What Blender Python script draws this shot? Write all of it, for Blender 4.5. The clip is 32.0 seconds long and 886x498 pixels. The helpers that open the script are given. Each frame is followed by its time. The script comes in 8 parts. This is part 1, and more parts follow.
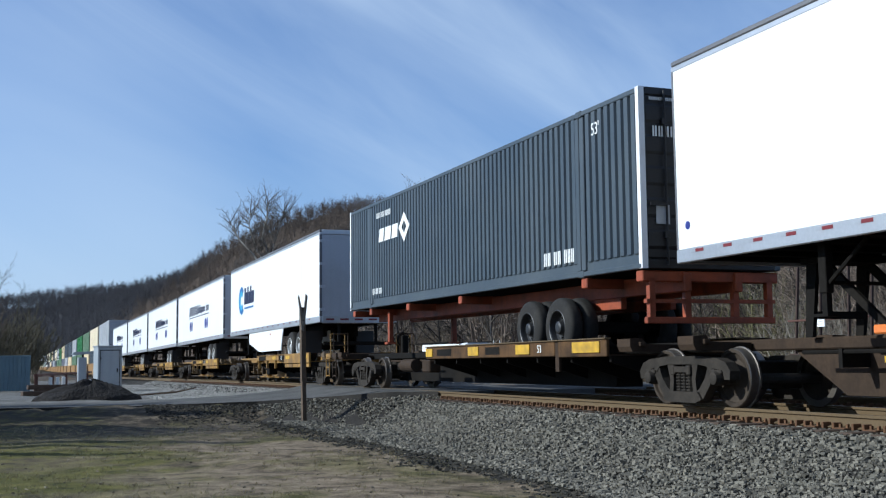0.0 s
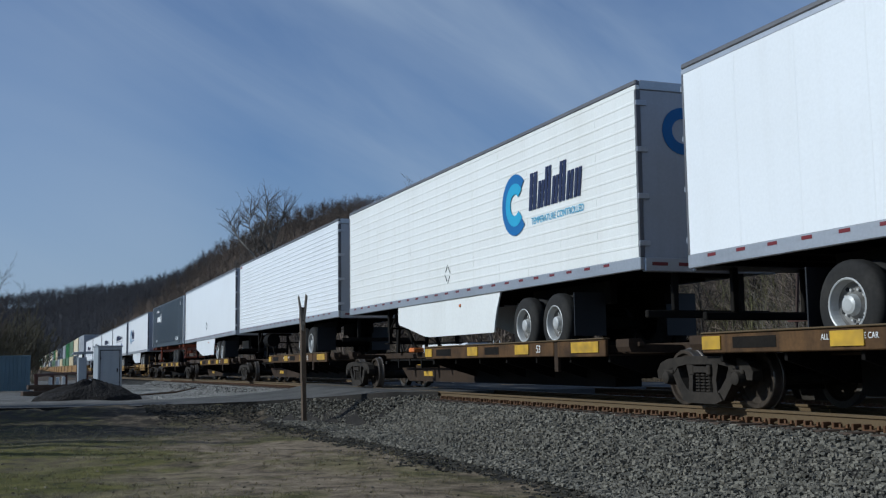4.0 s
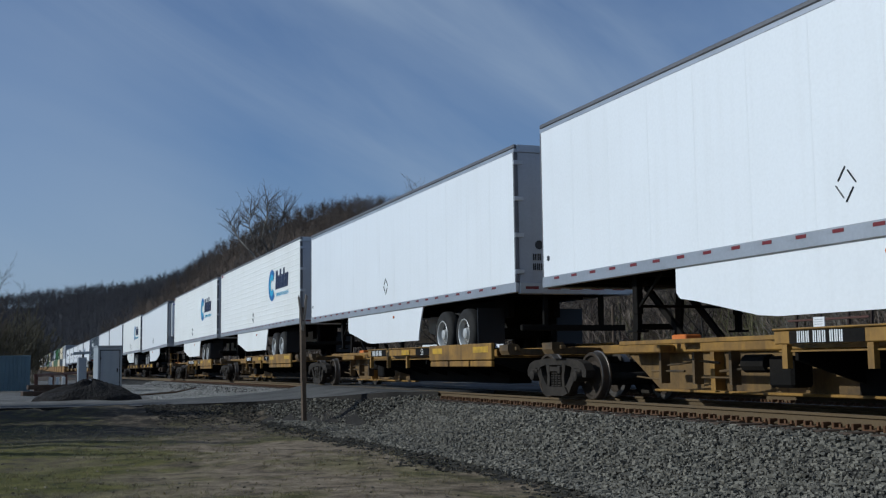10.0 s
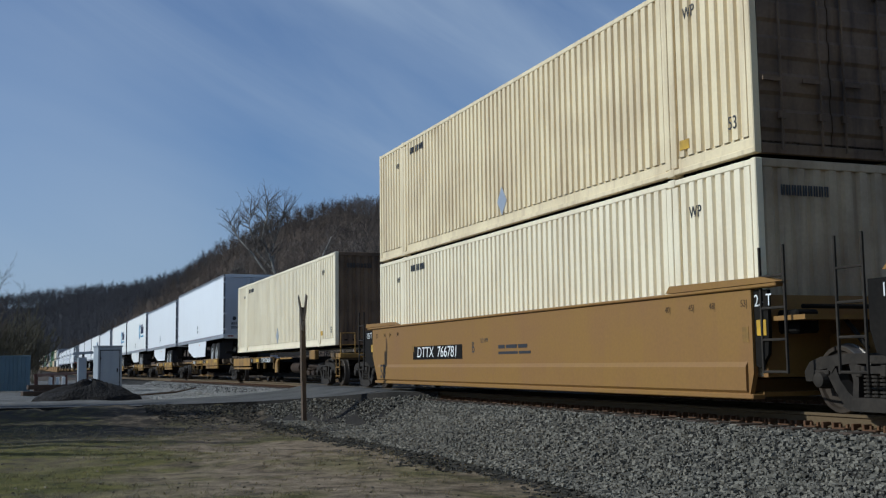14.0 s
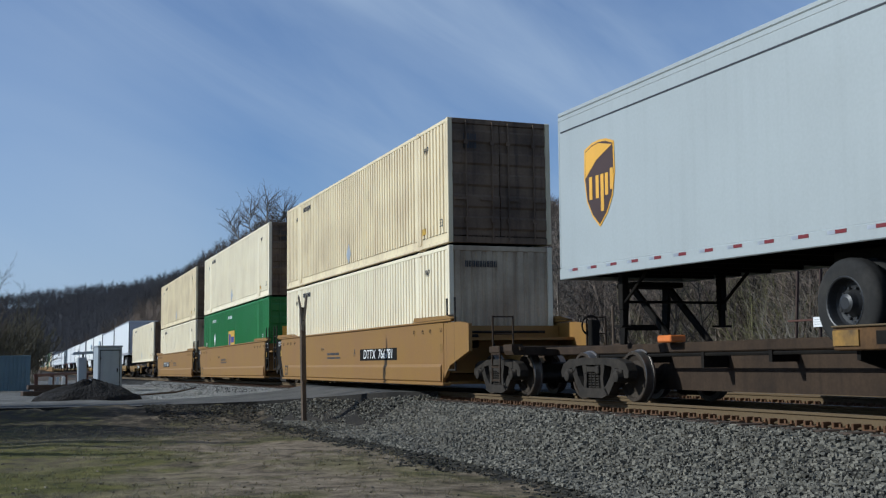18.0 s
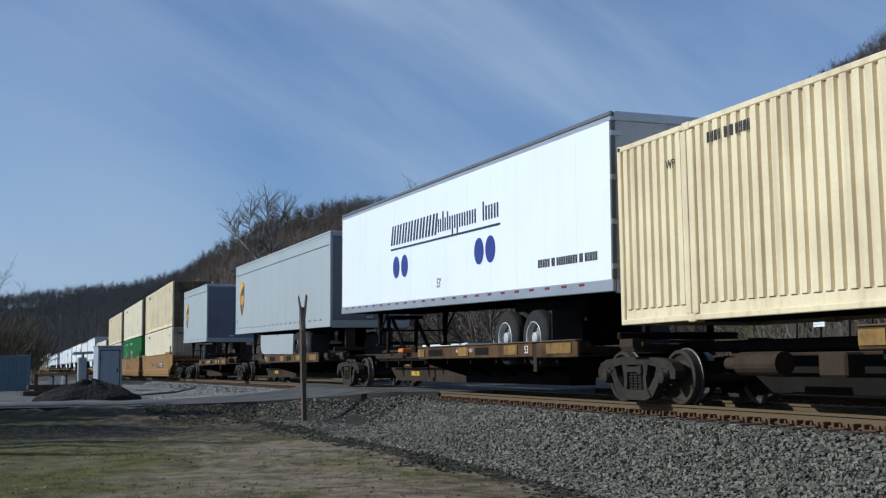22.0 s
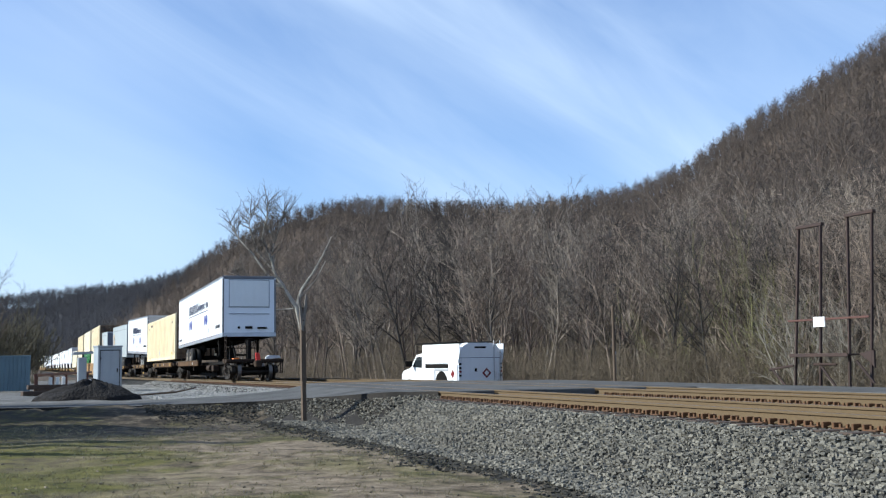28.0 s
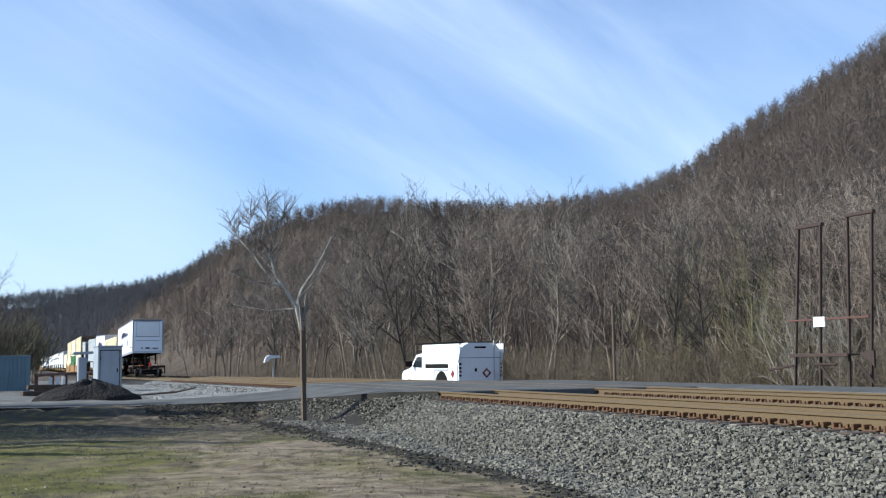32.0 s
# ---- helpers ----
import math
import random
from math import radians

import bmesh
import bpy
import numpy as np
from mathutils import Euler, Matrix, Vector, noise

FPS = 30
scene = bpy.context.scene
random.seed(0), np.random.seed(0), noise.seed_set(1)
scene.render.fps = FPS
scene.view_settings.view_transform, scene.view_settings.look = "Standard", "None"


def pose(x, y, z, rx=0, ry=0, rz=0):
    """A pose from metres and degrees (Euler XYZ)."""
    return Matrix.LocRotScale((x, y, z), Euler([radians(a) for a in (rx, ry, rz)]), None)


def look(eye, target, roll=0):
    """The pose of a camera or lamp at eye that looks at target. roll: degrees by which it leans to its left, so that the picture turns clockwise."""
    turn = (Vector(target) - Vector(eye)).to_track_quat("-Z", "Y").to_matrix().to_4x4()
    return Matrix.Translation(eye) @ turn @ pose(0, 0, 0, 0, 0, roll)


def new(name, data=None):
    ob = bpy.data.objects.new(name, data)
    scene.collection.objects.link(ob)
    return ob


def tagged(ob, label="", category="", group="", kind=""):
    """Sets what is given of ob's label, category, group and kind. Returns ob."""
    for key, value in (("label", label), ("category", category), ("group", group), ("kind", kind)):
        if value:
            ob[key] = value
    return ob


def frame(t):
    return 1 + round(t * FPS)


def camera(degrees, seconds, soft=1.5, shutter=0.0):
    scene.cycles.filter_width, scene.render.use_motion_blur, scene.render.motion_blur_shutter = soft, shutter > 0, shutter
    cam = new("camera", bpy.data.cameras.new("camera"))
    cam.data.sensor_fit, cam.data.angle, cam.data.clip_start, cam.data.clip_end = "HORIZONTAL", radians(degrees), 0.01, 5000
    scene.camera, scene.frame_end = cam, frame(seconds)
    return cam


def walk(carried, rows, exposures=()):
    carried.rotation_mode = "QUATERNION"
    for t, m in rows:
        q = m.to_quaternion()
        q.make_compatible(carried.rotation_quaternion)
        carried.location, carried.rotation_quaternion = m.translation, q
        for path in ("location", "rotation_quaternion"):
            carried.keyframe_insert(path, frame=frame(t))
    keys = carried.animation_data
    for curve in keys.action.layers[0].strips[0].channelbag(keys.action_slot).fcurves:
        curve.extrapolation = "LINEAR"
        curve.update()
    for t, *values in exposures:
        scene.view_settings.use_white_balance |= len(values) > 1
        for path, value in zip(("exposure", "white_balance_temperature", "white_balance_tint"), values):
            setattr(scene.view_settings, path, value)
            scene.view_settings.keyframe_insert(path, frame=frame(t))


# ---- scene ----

EXPOSURES = [(0.0, 0.14, 5480, 4), (1.0, -0.25, 5480, 4), (2.0, -0.53, 5480, 4), (6.0, -0.63, 5480, 4), (9.0, -0.71, 5480, 4), (12.0, -0.76, 5480, 4), (13.0, -0.52, 5480, 4), (14.0, -0.55, 5480, 4), (14.6, -0.62, 5480, 4), (16.5, -0.45, 5480, 4), (17.0, -0.47, 5480, 4), (19.0, -0.05, 5540, 4), (20.0, 0.0, 5540, 4), (22.0, -0.3, 5480, 4), (25.0, -0.42, 5480, 4), (28.0, 0.6, 5740, 4), (32.0, 0.67, 5740, 4)]

# World: z = 0 at the top of the rails, y along the track (the way the train runs), x across it.
XC = 10.21           # centre line of the near track
XF = XC + 4.3        # centre line of the far track
EYE = (0.0, 0.0, 0.69)
YAW, PITCH, ROLL = radians(21.0585), radians(5.9194), -0.708


def track_z(y):
    """Height of the rail top: level at the crossing, then falling away gently up the valley."""
    return -0.85 * (1 - np.exp(-(np.maximum(0.0, np.asarray(y, float) - 40) / 120) ** 1.2))


AIM = (EYE[0] + math.sin(YAW) * math.cos(PITCH), EYE[1] + math.cos(YAW) * math.cos(PITCH), EYE[2] + math.sin(PITCH))
cam = camera(44.14, 32.0, soft=1.25)
walk(cam, [(0.0, look(EYE, AIM, ROLL)), (32.0, look(EYE, AIM, ROLL))],
     exposures=EXPOSURES)

# ---- light ----
SUN_AZ, SUN_EL = radians(-76), radians(29)     # azimuth from +y towards +x
world = bpy.data.worlds.new("sky")
scene.world = world
world.use_nodes = True
wn, wl = world.node_tree.nodes, world.node_tree.links
wn.clear()
w_out = wn.new("ShaderNodeOutputWorld")
w_bg = wn.new("ShaderNodeBackground")
w_bg.inputs["Strength"].default_value = 0.095
w_sky = wn.new("ShaderNodeTexSky")
w_sky.sky_type = "NISHITA"
w_sky.sun_disc = False
w_sky.sun_elevation, w_sky.sun_rotation = SUN_EL, SUN_AZ
w_sky.air_density, w_sky.dust_density, w_sky.ozone_density = 1.0, 0.6, 3.0
w_co = wn.new("ShaderNodeTexCoord")
# high cirrus: one long soft streak with a milky veil behind it, and a bright bank low in the north
def sky_node(kind, **values):
    n = wn.new(kind)
    for k, v in values.items():
        n.inputs[k.replace("_", " ")].default_value = v
    return n


def sky_dot(way):
    n = wn.new("ShaderNodeVectorMath")
    n.operation = "DOT_PRODUCT"
    n.inputs[1].default_value = way
    wl.new(w_co.outputs["Generated"], n.inputs[0])
    return n.outputs["Value"]


def sky_math(op, a, b, clamp=False):
    n = wn.new("ShaderNodeMath")
    n.operation, n.use_clamp = op, clamp
    for k, v in enumerate((a, b)):
        if isinstance(v, (int, float)):
            n.inputs[k].default_value = v
        else:
            wl.new(v, n.inputs[k])
    return n.outputs["Value"]


w_comb = wn.new("ShaderNodeCombineXYZ")
ACROSS, ALONG = (-0.426, 0.427, -0.798), (0.60, -0.25, -0.45)
wl.new(sky_math("MULTIPLY", sky_dot(ACROSS), 9.0), w_comb.inputs[0])
wl.new(sky_math("MULTIPLY", sky_dot(ALONG), 2.2), w_comb.inputs[1])
w_n1 = sky_node("ShaderNodeTexNoise", Scale=1.3, Detail=6.0, Roughness=0.55, Distortion=0.6)
wl.new(w_comb.outputs["Vector"], w_n1.inputs["Vector"])
w_n2 = sky_node("ShaderNodeTexNoise", Scale=3.2, Detail=3.0)
wl.new(w_co.outputs["Generated"], w_n2.inputs["Vector"])
bent = sky_math("ADD", sky_dot(ACROSS), sky_math("MULTIPLY", sky_math("SUBTRACT", w_n2.outputs["Fac"], 0.5), 0.10))
w_veil = wn.new("ShaderNodeValToRGB")
w_veil.color_ramp.interpolation = "EASE"
stops = ((0.0, 0.42), (0.30, 0.40), (0.42, 0.50), (0.475, 0.74), (0.495, 0.72), (0.535, 0.42), (0.60, 0.51), (0.72, 0.19), (1.0, 0.06))
while len(w_veil.color_ramp.elements) < len(stops):
    w_veil.color_ramp.elements.new(0.5)
for e, (q, c) in zip(w_veil.color_ramp.elements, stops):
    e.position, e.color = q, (c, c, c, 1)
wl.new(sky_math("ADD", bent, 0.5), w_veil.inputs["Fac"])
w_fray = sky_node("ShaderNodeMapRange", From_Min=0.30, From_Max=0.70, To_Min=0.45, To_Max=1.15)
wl.new(w_n1.outputs["Fac"], w_fray.inputs["Value"])
veil = sky_math("MULTIPLY", w_veil.outputs["Color"], w_fray.outputs["Result"])
w_bank = sky_node("ShaderNodeMapRange", From_Min=0.972, From_Max=0.9995, To_Min=0.0, To_Max=0.36)
w_bank.interpolation_type = "SMOOTHSTEP"
wl.new(sky_dot((-0.01, 0.992, 0.125)), w_bank.inputs["Value"])
w_low = sky_node("ShaderNodeMapRange", From_Min=0.20, From_Max=0.02, To_Min=0.0, To_Max=0.42)
w_sep = wn.new("ShaderNodeSeparateXYZ")
wl.new(w_co.outputs["Generated"], w_sep.inputs["Vector"])
wl.new(w_sep.outputs["Z"], w_low.inputs["Value"])
cover = sky_math("ADD", sky_math("ADD", veil, w_bank.outputs["Result"]), w_low.outputs["Result"], True)
w_mix = wn.new("ShaderNodeMixRGB")
w_mix.inputs["Color2"].default_value = (5.8, 6.5, 7.6, 1)
wl.new(sky_math("MULTIPLY", cover, 0.92), w_mix.inputs["Fac"])
w_deep = wn.new("ShaderNodeMixRGB")             # clear cold air
w_deep.blend_type = "MULTIPLY"
w_deep.inputs["Fac"].default_value = 1.0
w_deep.inputs["Color2"].default_value = (0.80, 0.93, 1.17, 1)
wl.new(w_sky.outputs["Color"], w_deep.inputs["Color1"])
wl.new(w_deep.outputs["Color"], w_mix.inputs["Color1"])
wl.new(w_mix.outputs["Color"], w_bg.inputs["Color"])
wl.new(w_bg.outputs["Background"], w_out.inputs["Surface"])

sun_data = bpy.data.lights.new("sun", "SUN")
sun_data.energy, sun_data.angle, sun_data.color = 5.0, radians(0.5), (1.0, 0.93, 0.82)
sun = new("sun", sun_data)
sun_way = Vector((math.sin(SUN_AZ) * math.cos(SUN_EL), math.cos(SUN_AZ) * math.cos(SUN_EL), math.sin(SUN_EL)))
sun.matrix_world = look(sun_way * 50, (0, 0, 0))

# ---- materials ----
def material(name, colour, rough=0.6, metal=0.0, grain=0.12, scale=20.0, stain=0.15, stain_scale=1.2,
             stain_colour=None, bump=0.0, streak=0.0, vary=0.0, spec=0.5, coat=0.0):
    """A painted, mineral or metal surface: base colour, fine grain, large stains, optional rain streaks."""
    m = bpy.data.materials.new(name)
    m.use_nodes = True
    nt, nd = m.node_tree.links, m.node_tree.nodes
    b = nd["Principled BSDF"]
    b.inputs["Roughness"].default_value, b.inputs["Metallic"].default_value = rough, metal
    b.inputs["Specular IOR Level"].default_value = spec
    b.inputs["Coat Weight"].default_value = coat
    tc = nd.new("ShaderNodeTexCoord")
    dark = stain_colour or tuple(c * 0.45 for c in colour)
    big = nd.new("ShaderNodeTexNoise")
    big.inputs["Scale"].default_value, big.inputs["Detail"].default_value = stain_scale, 6.0
    nt.new(tc.outputs["Object"], big.inputs["Vector"])
    r1 = nd.new("ShaderNodeMapRange")
    r1.inputs["From Min"].default_value, r1.inputs["From Max"].default_value = 0.42, 0.78
    r1.inputs["To Max"].default_value = min(1.0, stain * 2.5)
    nt.new(big.outputs["Fac"], r1.inputs["Value"])
    mix = nd.new("ShaderNodeMixRGB")
    mix.inputs["Color1"].default_value, mix.inputs["Color2"].default_value = (*colour, 1), (*dark, 1)
    nt.new(r1.outputs["Result"], mix.inputs["Fac"])
    last = mix.outputs["Color"]
    if streak:
        mp = nd.new("ShaderNodeMapping")
        mp.inputs["Scale"].default_value = (6.0, 6.0, 0.35)
        nt.new(tc.outputs["Object"], mp.inputs["Vector"])
        sn = nd.new("ShaderNodeTexNoise")
        sn.inputs["Scale"].default_value, sn.inputs["Detail"].default_value = 1.0, 5.0
        nt.new(mp.outputs["Vector"], sn.inputs["Vector"])
        r3 = nd.new("ShaderNodeMapRange")
        r3.inputs["From Min"].default_value, r3.inputs["From Max"].default_value = 0.5, 0.75
        r3.inputs["To Max"].default_value = streak
        nt.new(sn.outputs["Fac"], r3.inputs["Value"])
        mx = nd.new("ShaderNodeMixRGB")
        mx.inputs["Color2"].default_value = (*dark, 1)
        nt.new(r3.outputs["Result"], mx.inputs["Fac"])
        nt.new(last, mx.inputs["Color1"])
        last = mx.outputs["Color"]
    fine = nd.new("ShaderNodeTexNoise")
    fine.inputs["Scale"].default_value, fine.inputs["Detail"].default_value = scale, 8.0
    nt.new(tc.outputs["Object"], fine.inputs["Vector"])
    r2 = nd.new("ShaderNodeMapRange")
    r2.inputs["From Min"].default_value, r2.inputs["From Max"].default_value = 0.25, 0.75
    r2.inputs["To Min"].default_value, r2.inputs["To Max"].default_value = 1 - grain, 1 + grain
    nt.new(fine.outputs["Fac"], r2.inputs["Value"])
    mul = nd.new("ShaderNodeMixRGB")
    mul.blend_type = "MULTIPLY"
    mul.inputs["Fac"].default_value = 1.0
    nt.new(last, mul.inputs["Color1"])
    nt.new(r2.outputs["Result"], mul.inputs["Color2"])
    last = mul.outputs["Color"]
    if vary:
        geo = nd.new("ShaderNodeNewGeometry")
        oi = nd.new("ShaderNodeObjectInfo")
        ad = nd.new("ShaderNodeMath")
        ad.operation = "ADD"
        fr = nd.new("ShaderNodeMath")
        fr.operation = "FRACT"
        nt.new(geo.outputs["Random Per Island"], ad.inputs[0])
        nt.new(oi.outputs["Random"], ad.inputs[1])
        nt.new(ad.outputs["Value"], fr.inputs[0])
        r4 = nd.new("ShaderNodeMapRange")
        r4.inputs["To Min"].default_value, r4.inputs["To Max"].default_value = 1 - vary, 1 + vary
        nt.new(fr.outputs["Value"], r4.inputs["Value"])
        m2 = nd.new("ShaderNodeMixRGB")
        m2.blend_type = "MULTIPLY"
        m2.inputs["Fac"].default_value = 1.0
        nt.new(last, m2.inputs["Color1"])
        nt.new(r4.outputs["Result"], m2.inputs["Color2"])
        last = m2.outputs["Color"]
    nt.new(last, b.inputs["Base Color"])
    if bump:
        bp = nd.new("ShaderNodeBump")
        bp.inputs["Strength"].default_value, bp.inputs["Distance"].default_value = bump, 0.02
        nt.new(fine.outputs["Fac"], bp.inputs["Height"])
        nt.new(bp.outputs["Normal"], b.inputs["Normal"])
    return m


WHITE = material("white_trailer_paint", (0.80, 0.81, 0.82), 0.35, grain=0.03, stain=0.05, stain_scale=0.5, streak=0.08, stain_colour=(0.5, 0.48, 0.44))
WHITE_DIRTY = material("weathered_white_paint", (0.78, 0.78, 0.75), 0.5, grain=0.04, stain=0.06, stain_scale=0.6, streak=0.09, stain_colour=(0.42, 0.38, 0.30))
GREY_TRAILER = material("pale_grey_trailer_paint", (0.355, 0.380, 0.378), 0.45, grain=0.04, stain=0.12, stain_scale=0.35, streak=0.12, stain_colour=(0.20, 0.205, 0.20))
CREAM = material("cream_container_paint", (0.75, 0.63, 0.40), 0.5, grain=0.05, stain=0.14, stain_scale=0.8, streak=0.36, stain_colour=(0.30, 0.19, 0.10))
CREAM_LIGHT = material("pale_cream_container_paint", (0.80, 0.71, 0.51), 0.5, grain=0.04, stain=0.08, stain_scale=0.8, streak=0.20, stain_colour=(0.36, 0.25, 0.15))
# Container ends facing away from the sun: rust, grime and shade in the colour.
CREAM_SHADED = material("rusty_shaded_cream_paint", (0.17, 0.108, 0.060), 0.7, grain=0.15, stain=0.45, stain_scale=1.1, streak=0.8, stain_colour=(0.032, 0.018, 0.010))
CREAM_GRIME_SHADE = material("grimy_shaded_cream_paint", (0.48, 0.38, 0.25), 0.6, grain=0.08, stain=0.3, stain_scale=0.9, streak=0.5, stain_colour=(0.14, 0.085, 0.045))
SLATE = material("slate_blue_container_paint", (0.043, 0.057, 0.072), 0.45, grain=0.08, stain=0.12, stain_scale=0.7, streak=0.2, stain_colour=(0.11, 0.12, 0.12))
GREEN = material("green_container_paint", (0.014, 0.15, 0.022), 0.45, grain=0.05, stain=0.1, streak=0.15)
OLIVE = material("dull_green_container_paint", (0.12, 0.20, 0.11), 0.5, grain=0.05, stain=0.12, streak=0.2)
BLACK = material("black_paint", (0.012, 0.012, 0.014), 0.5, grain=0.1)
DOOR_GREY = material("dusty_door_grey", (0.42, 0.43, 0.45), 0.5, grain=0.05, stain=0.2, streak=0.3)
DOOR_DARK = material("dark_grey_roll_door", (0.14, 0.15, 0.18), 0.5, grain=0.05, stain=0.15, streak=0.25)
ALU = material("dull_aluminium", (0.52, 0.53, 0.55), 0.42, 0.75, grain=0.06, stain=0.12)
CHROME = material("pale_wheel_paint", (0.47, 0.47, 0.455), 0.42, 0.1, grain=0.05, stain=0.15, stain_scale=3.0)
DUSTY_RIM = material("dusty_brown_wheel", (0.24, 0.20, 0.16), 0.7, grain=0.15, stain=0.3, stain_scale=4.0)
DARK_RIM = material("black_disc_wheel", (0.02, 0.02, 0.021), 0.45, grain=0.1)
RUBBER = material("tyre_rubber", (0.020, 0.019, 0.018), 0.85, spec=0.25, grain=0.2, stain=0.25, stain_scale=3.0, stain_colour=(0.05, 0.045, 0.038))
RIM_DISC = material("grimy_wheel_disc", (0.20, 0.195, 0.185), 0.6, grain=0.15, stain=0.4, stain_scale=5.0, stain_colour=(0.06, 0.05, 0.04))
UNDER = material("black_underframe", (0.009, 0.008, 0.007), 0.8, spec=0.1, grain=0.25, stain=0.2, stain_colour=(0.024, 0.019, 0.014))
TAN = material("tan_well_car_paint", (0.228, 0.119, 0.020), 0.6, grain=0.08, stain=0.24, stain_scale=0.9, streak=0.35, stain_colour=(0.20, 0.095, 0.032))
# Darker golds for web, pedestals and pipes: under-deck shade plus streaked grime.
GOLD_SHADED = material("grimy_shaded_gold_paint", (0.13, 0.078, 0.026), 0.7, grain=0.15, stain=0.4, stain_scale=2.5, streak=0.6, stain_colour=(0.03, 0.022, 0.014))
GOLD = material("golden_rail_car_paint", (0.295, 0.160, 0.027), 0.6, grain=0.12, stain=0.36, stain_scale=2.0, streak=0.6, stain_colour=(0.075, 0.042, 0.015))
GOLD_WEB = material("streaked_shaded_gold_web", (0.165, 0.094, 0.022), 0.7, grain=0.15, stain=0.45, stain_scale=1.6, streak=0.6, stain_colour=(0.030, 0.019, 0.009))
BROWN = material("dirty_brown_rail_car_paint", (0.044, 0.028, 0.017), 0.8, spec=0.2, grain=0.2, stain=0.35, stain_scale=1.6, streak=0.5, stain_colour=(0.016, 0.011, 0.008))
SILL = material("rust_brown_sill", (0.105, 0.056, 0.022), 0.75, spec=0.2, grain=0.2, stain=0.4, stain_scale=1.8, streak=0.6, stain_colour=(0.024, 0.015, 0.009))
# Rear doors, about half as bright as the white side paint.
DOOR_WHITE = material("greyed_white_door", (0.43, 0.44, 0.47), 0.5, grain=0.05, stain=0.14, stain_scale=0.9, streak=0.2, stain_colour=(0.30, 0.28, 0.26))
MARKER_RED = material("bright_red_plastic", (0.62, 0.030, 0.018), 0.45, grain=0.04)
YELLOW = material("reflective_yellow_patch", (0.55, 0.33, 0.02), 0.5, grain=0.1, stain=0.3, stain_scale=5.0, stain_colour=(0.16, 0.10, 0.03))
YELLOW_DULL = material("grimy_yellow_patch", (0.26, 0.14, 0.02), 0.7, grain=0.2, stain=0.45, stain_scale=4.0, streak=0.5, stain_colour=(0.06, 0.036, 0.014))
ORANGE = material("orange_red_chassis_paint", (0.29, 0.058, 0.018), 0.6, grain=0.12, stain=0.35, stain_scale=2.0, streak=0.4, stain_colour=(0.07, 0.022, 0.010))
ORANGE2 = material("orange_hitch_paint", (0.62, 0.17, 0.03), 0.55, grain=0.1, stain=0.15)
BOGIE = material("dusty_cast_steel", (0.034, 0.028, 0.022), 0.8, 0.0, spec=0.2, grain=0.25, scale=22, stain=0.35, stain_scale=3.0, stain_colour=(0.012, 0.010, 0.008))
TREAD = material("wheel_steel", (0.17, 0.15, 0.13), 0.4, 0.7, grain=0.12, stain=0.2)
PLATE = material("rusty_wheel_plate", (0.045, 0.034, 0.025), 0.8, spec=0.2, grain=0.2, stain=0.3, stain_scale=3.0, stain_colour=(0.018, 0.014, 0.010))
RAIL_RUST = material("rusted_rail_side", (0.098, 0.064, 0.028), 0.85, 0.0, grain=0.15, scale=30, stain=0.12, stain_scale=2.0, stain_colour=(0.085, 0.06, 0.03), bump=0.2)
RAIL_TOP = material("worn_rail_head", (0.16, 0.13, 0.11), 0.35, 0.8, grain=0.1)
SPIKE = material("rusty_track_fastening", (0.105, 0.048, 0.017), 0.85, grain=0.3, stain=0.3, stain_scale=8.0, stain_colour=(0.06, 0.03, 0.014))
TIE = material("weathered_timber_tie", (0.060, 0.038, 0.024), 0.85, grain=0.25, scale=14, stain=0.2, bump=0.3)
RED_MARK = material("red_reflector", (0.17, 0.02, 0.022), 0.4, grain=0.03)
WHITE_MARK = material("white_reflector", (0.82, 0.82, 0.82), 0.4, grain=0.03)
TOP_RAIL = material("dark_grey_top_rail", (0.15, 0.15, 0.16), 0.5, 0.3, grain=0.08, stain=0.15)
NAVY = material("black_blue_vinyl", (0.012, 0.015, 0.055), 0.4, grain=0.03)
BLUE = material("navy_blue_vinyl", (0.025, 0.035, 0.22), 0.4, grain=0.03)
TEAL = material("bright_blue_vinyl", (0.015, 0.13, 0.36), 0.4, grain=0.03)
AQUA = material("light_blue_vinyl", (0.05, 0.36, 0.58), 0.4, grain=0.03)
INK = material("black_lettering", (0.025, 0.025, 0.028), 0.5, grain=0.05)
LETTER = material("white_lettering", (0.80, 0.80, 0.78), 0.5, grain=0.05)
SHIELD_BROWN = material("brown_vinyl", (0.06, 0.03, 0.018), 0.4, grain=0.03)
SHIELD_GOLD = material("gold_vinyl", (0.72, 0.38, 0.04), 0.4, grain=0.03)
AMBER = material("amber_lens", (0.6, 0.16, 0.02), 0.3, grain=0.02)



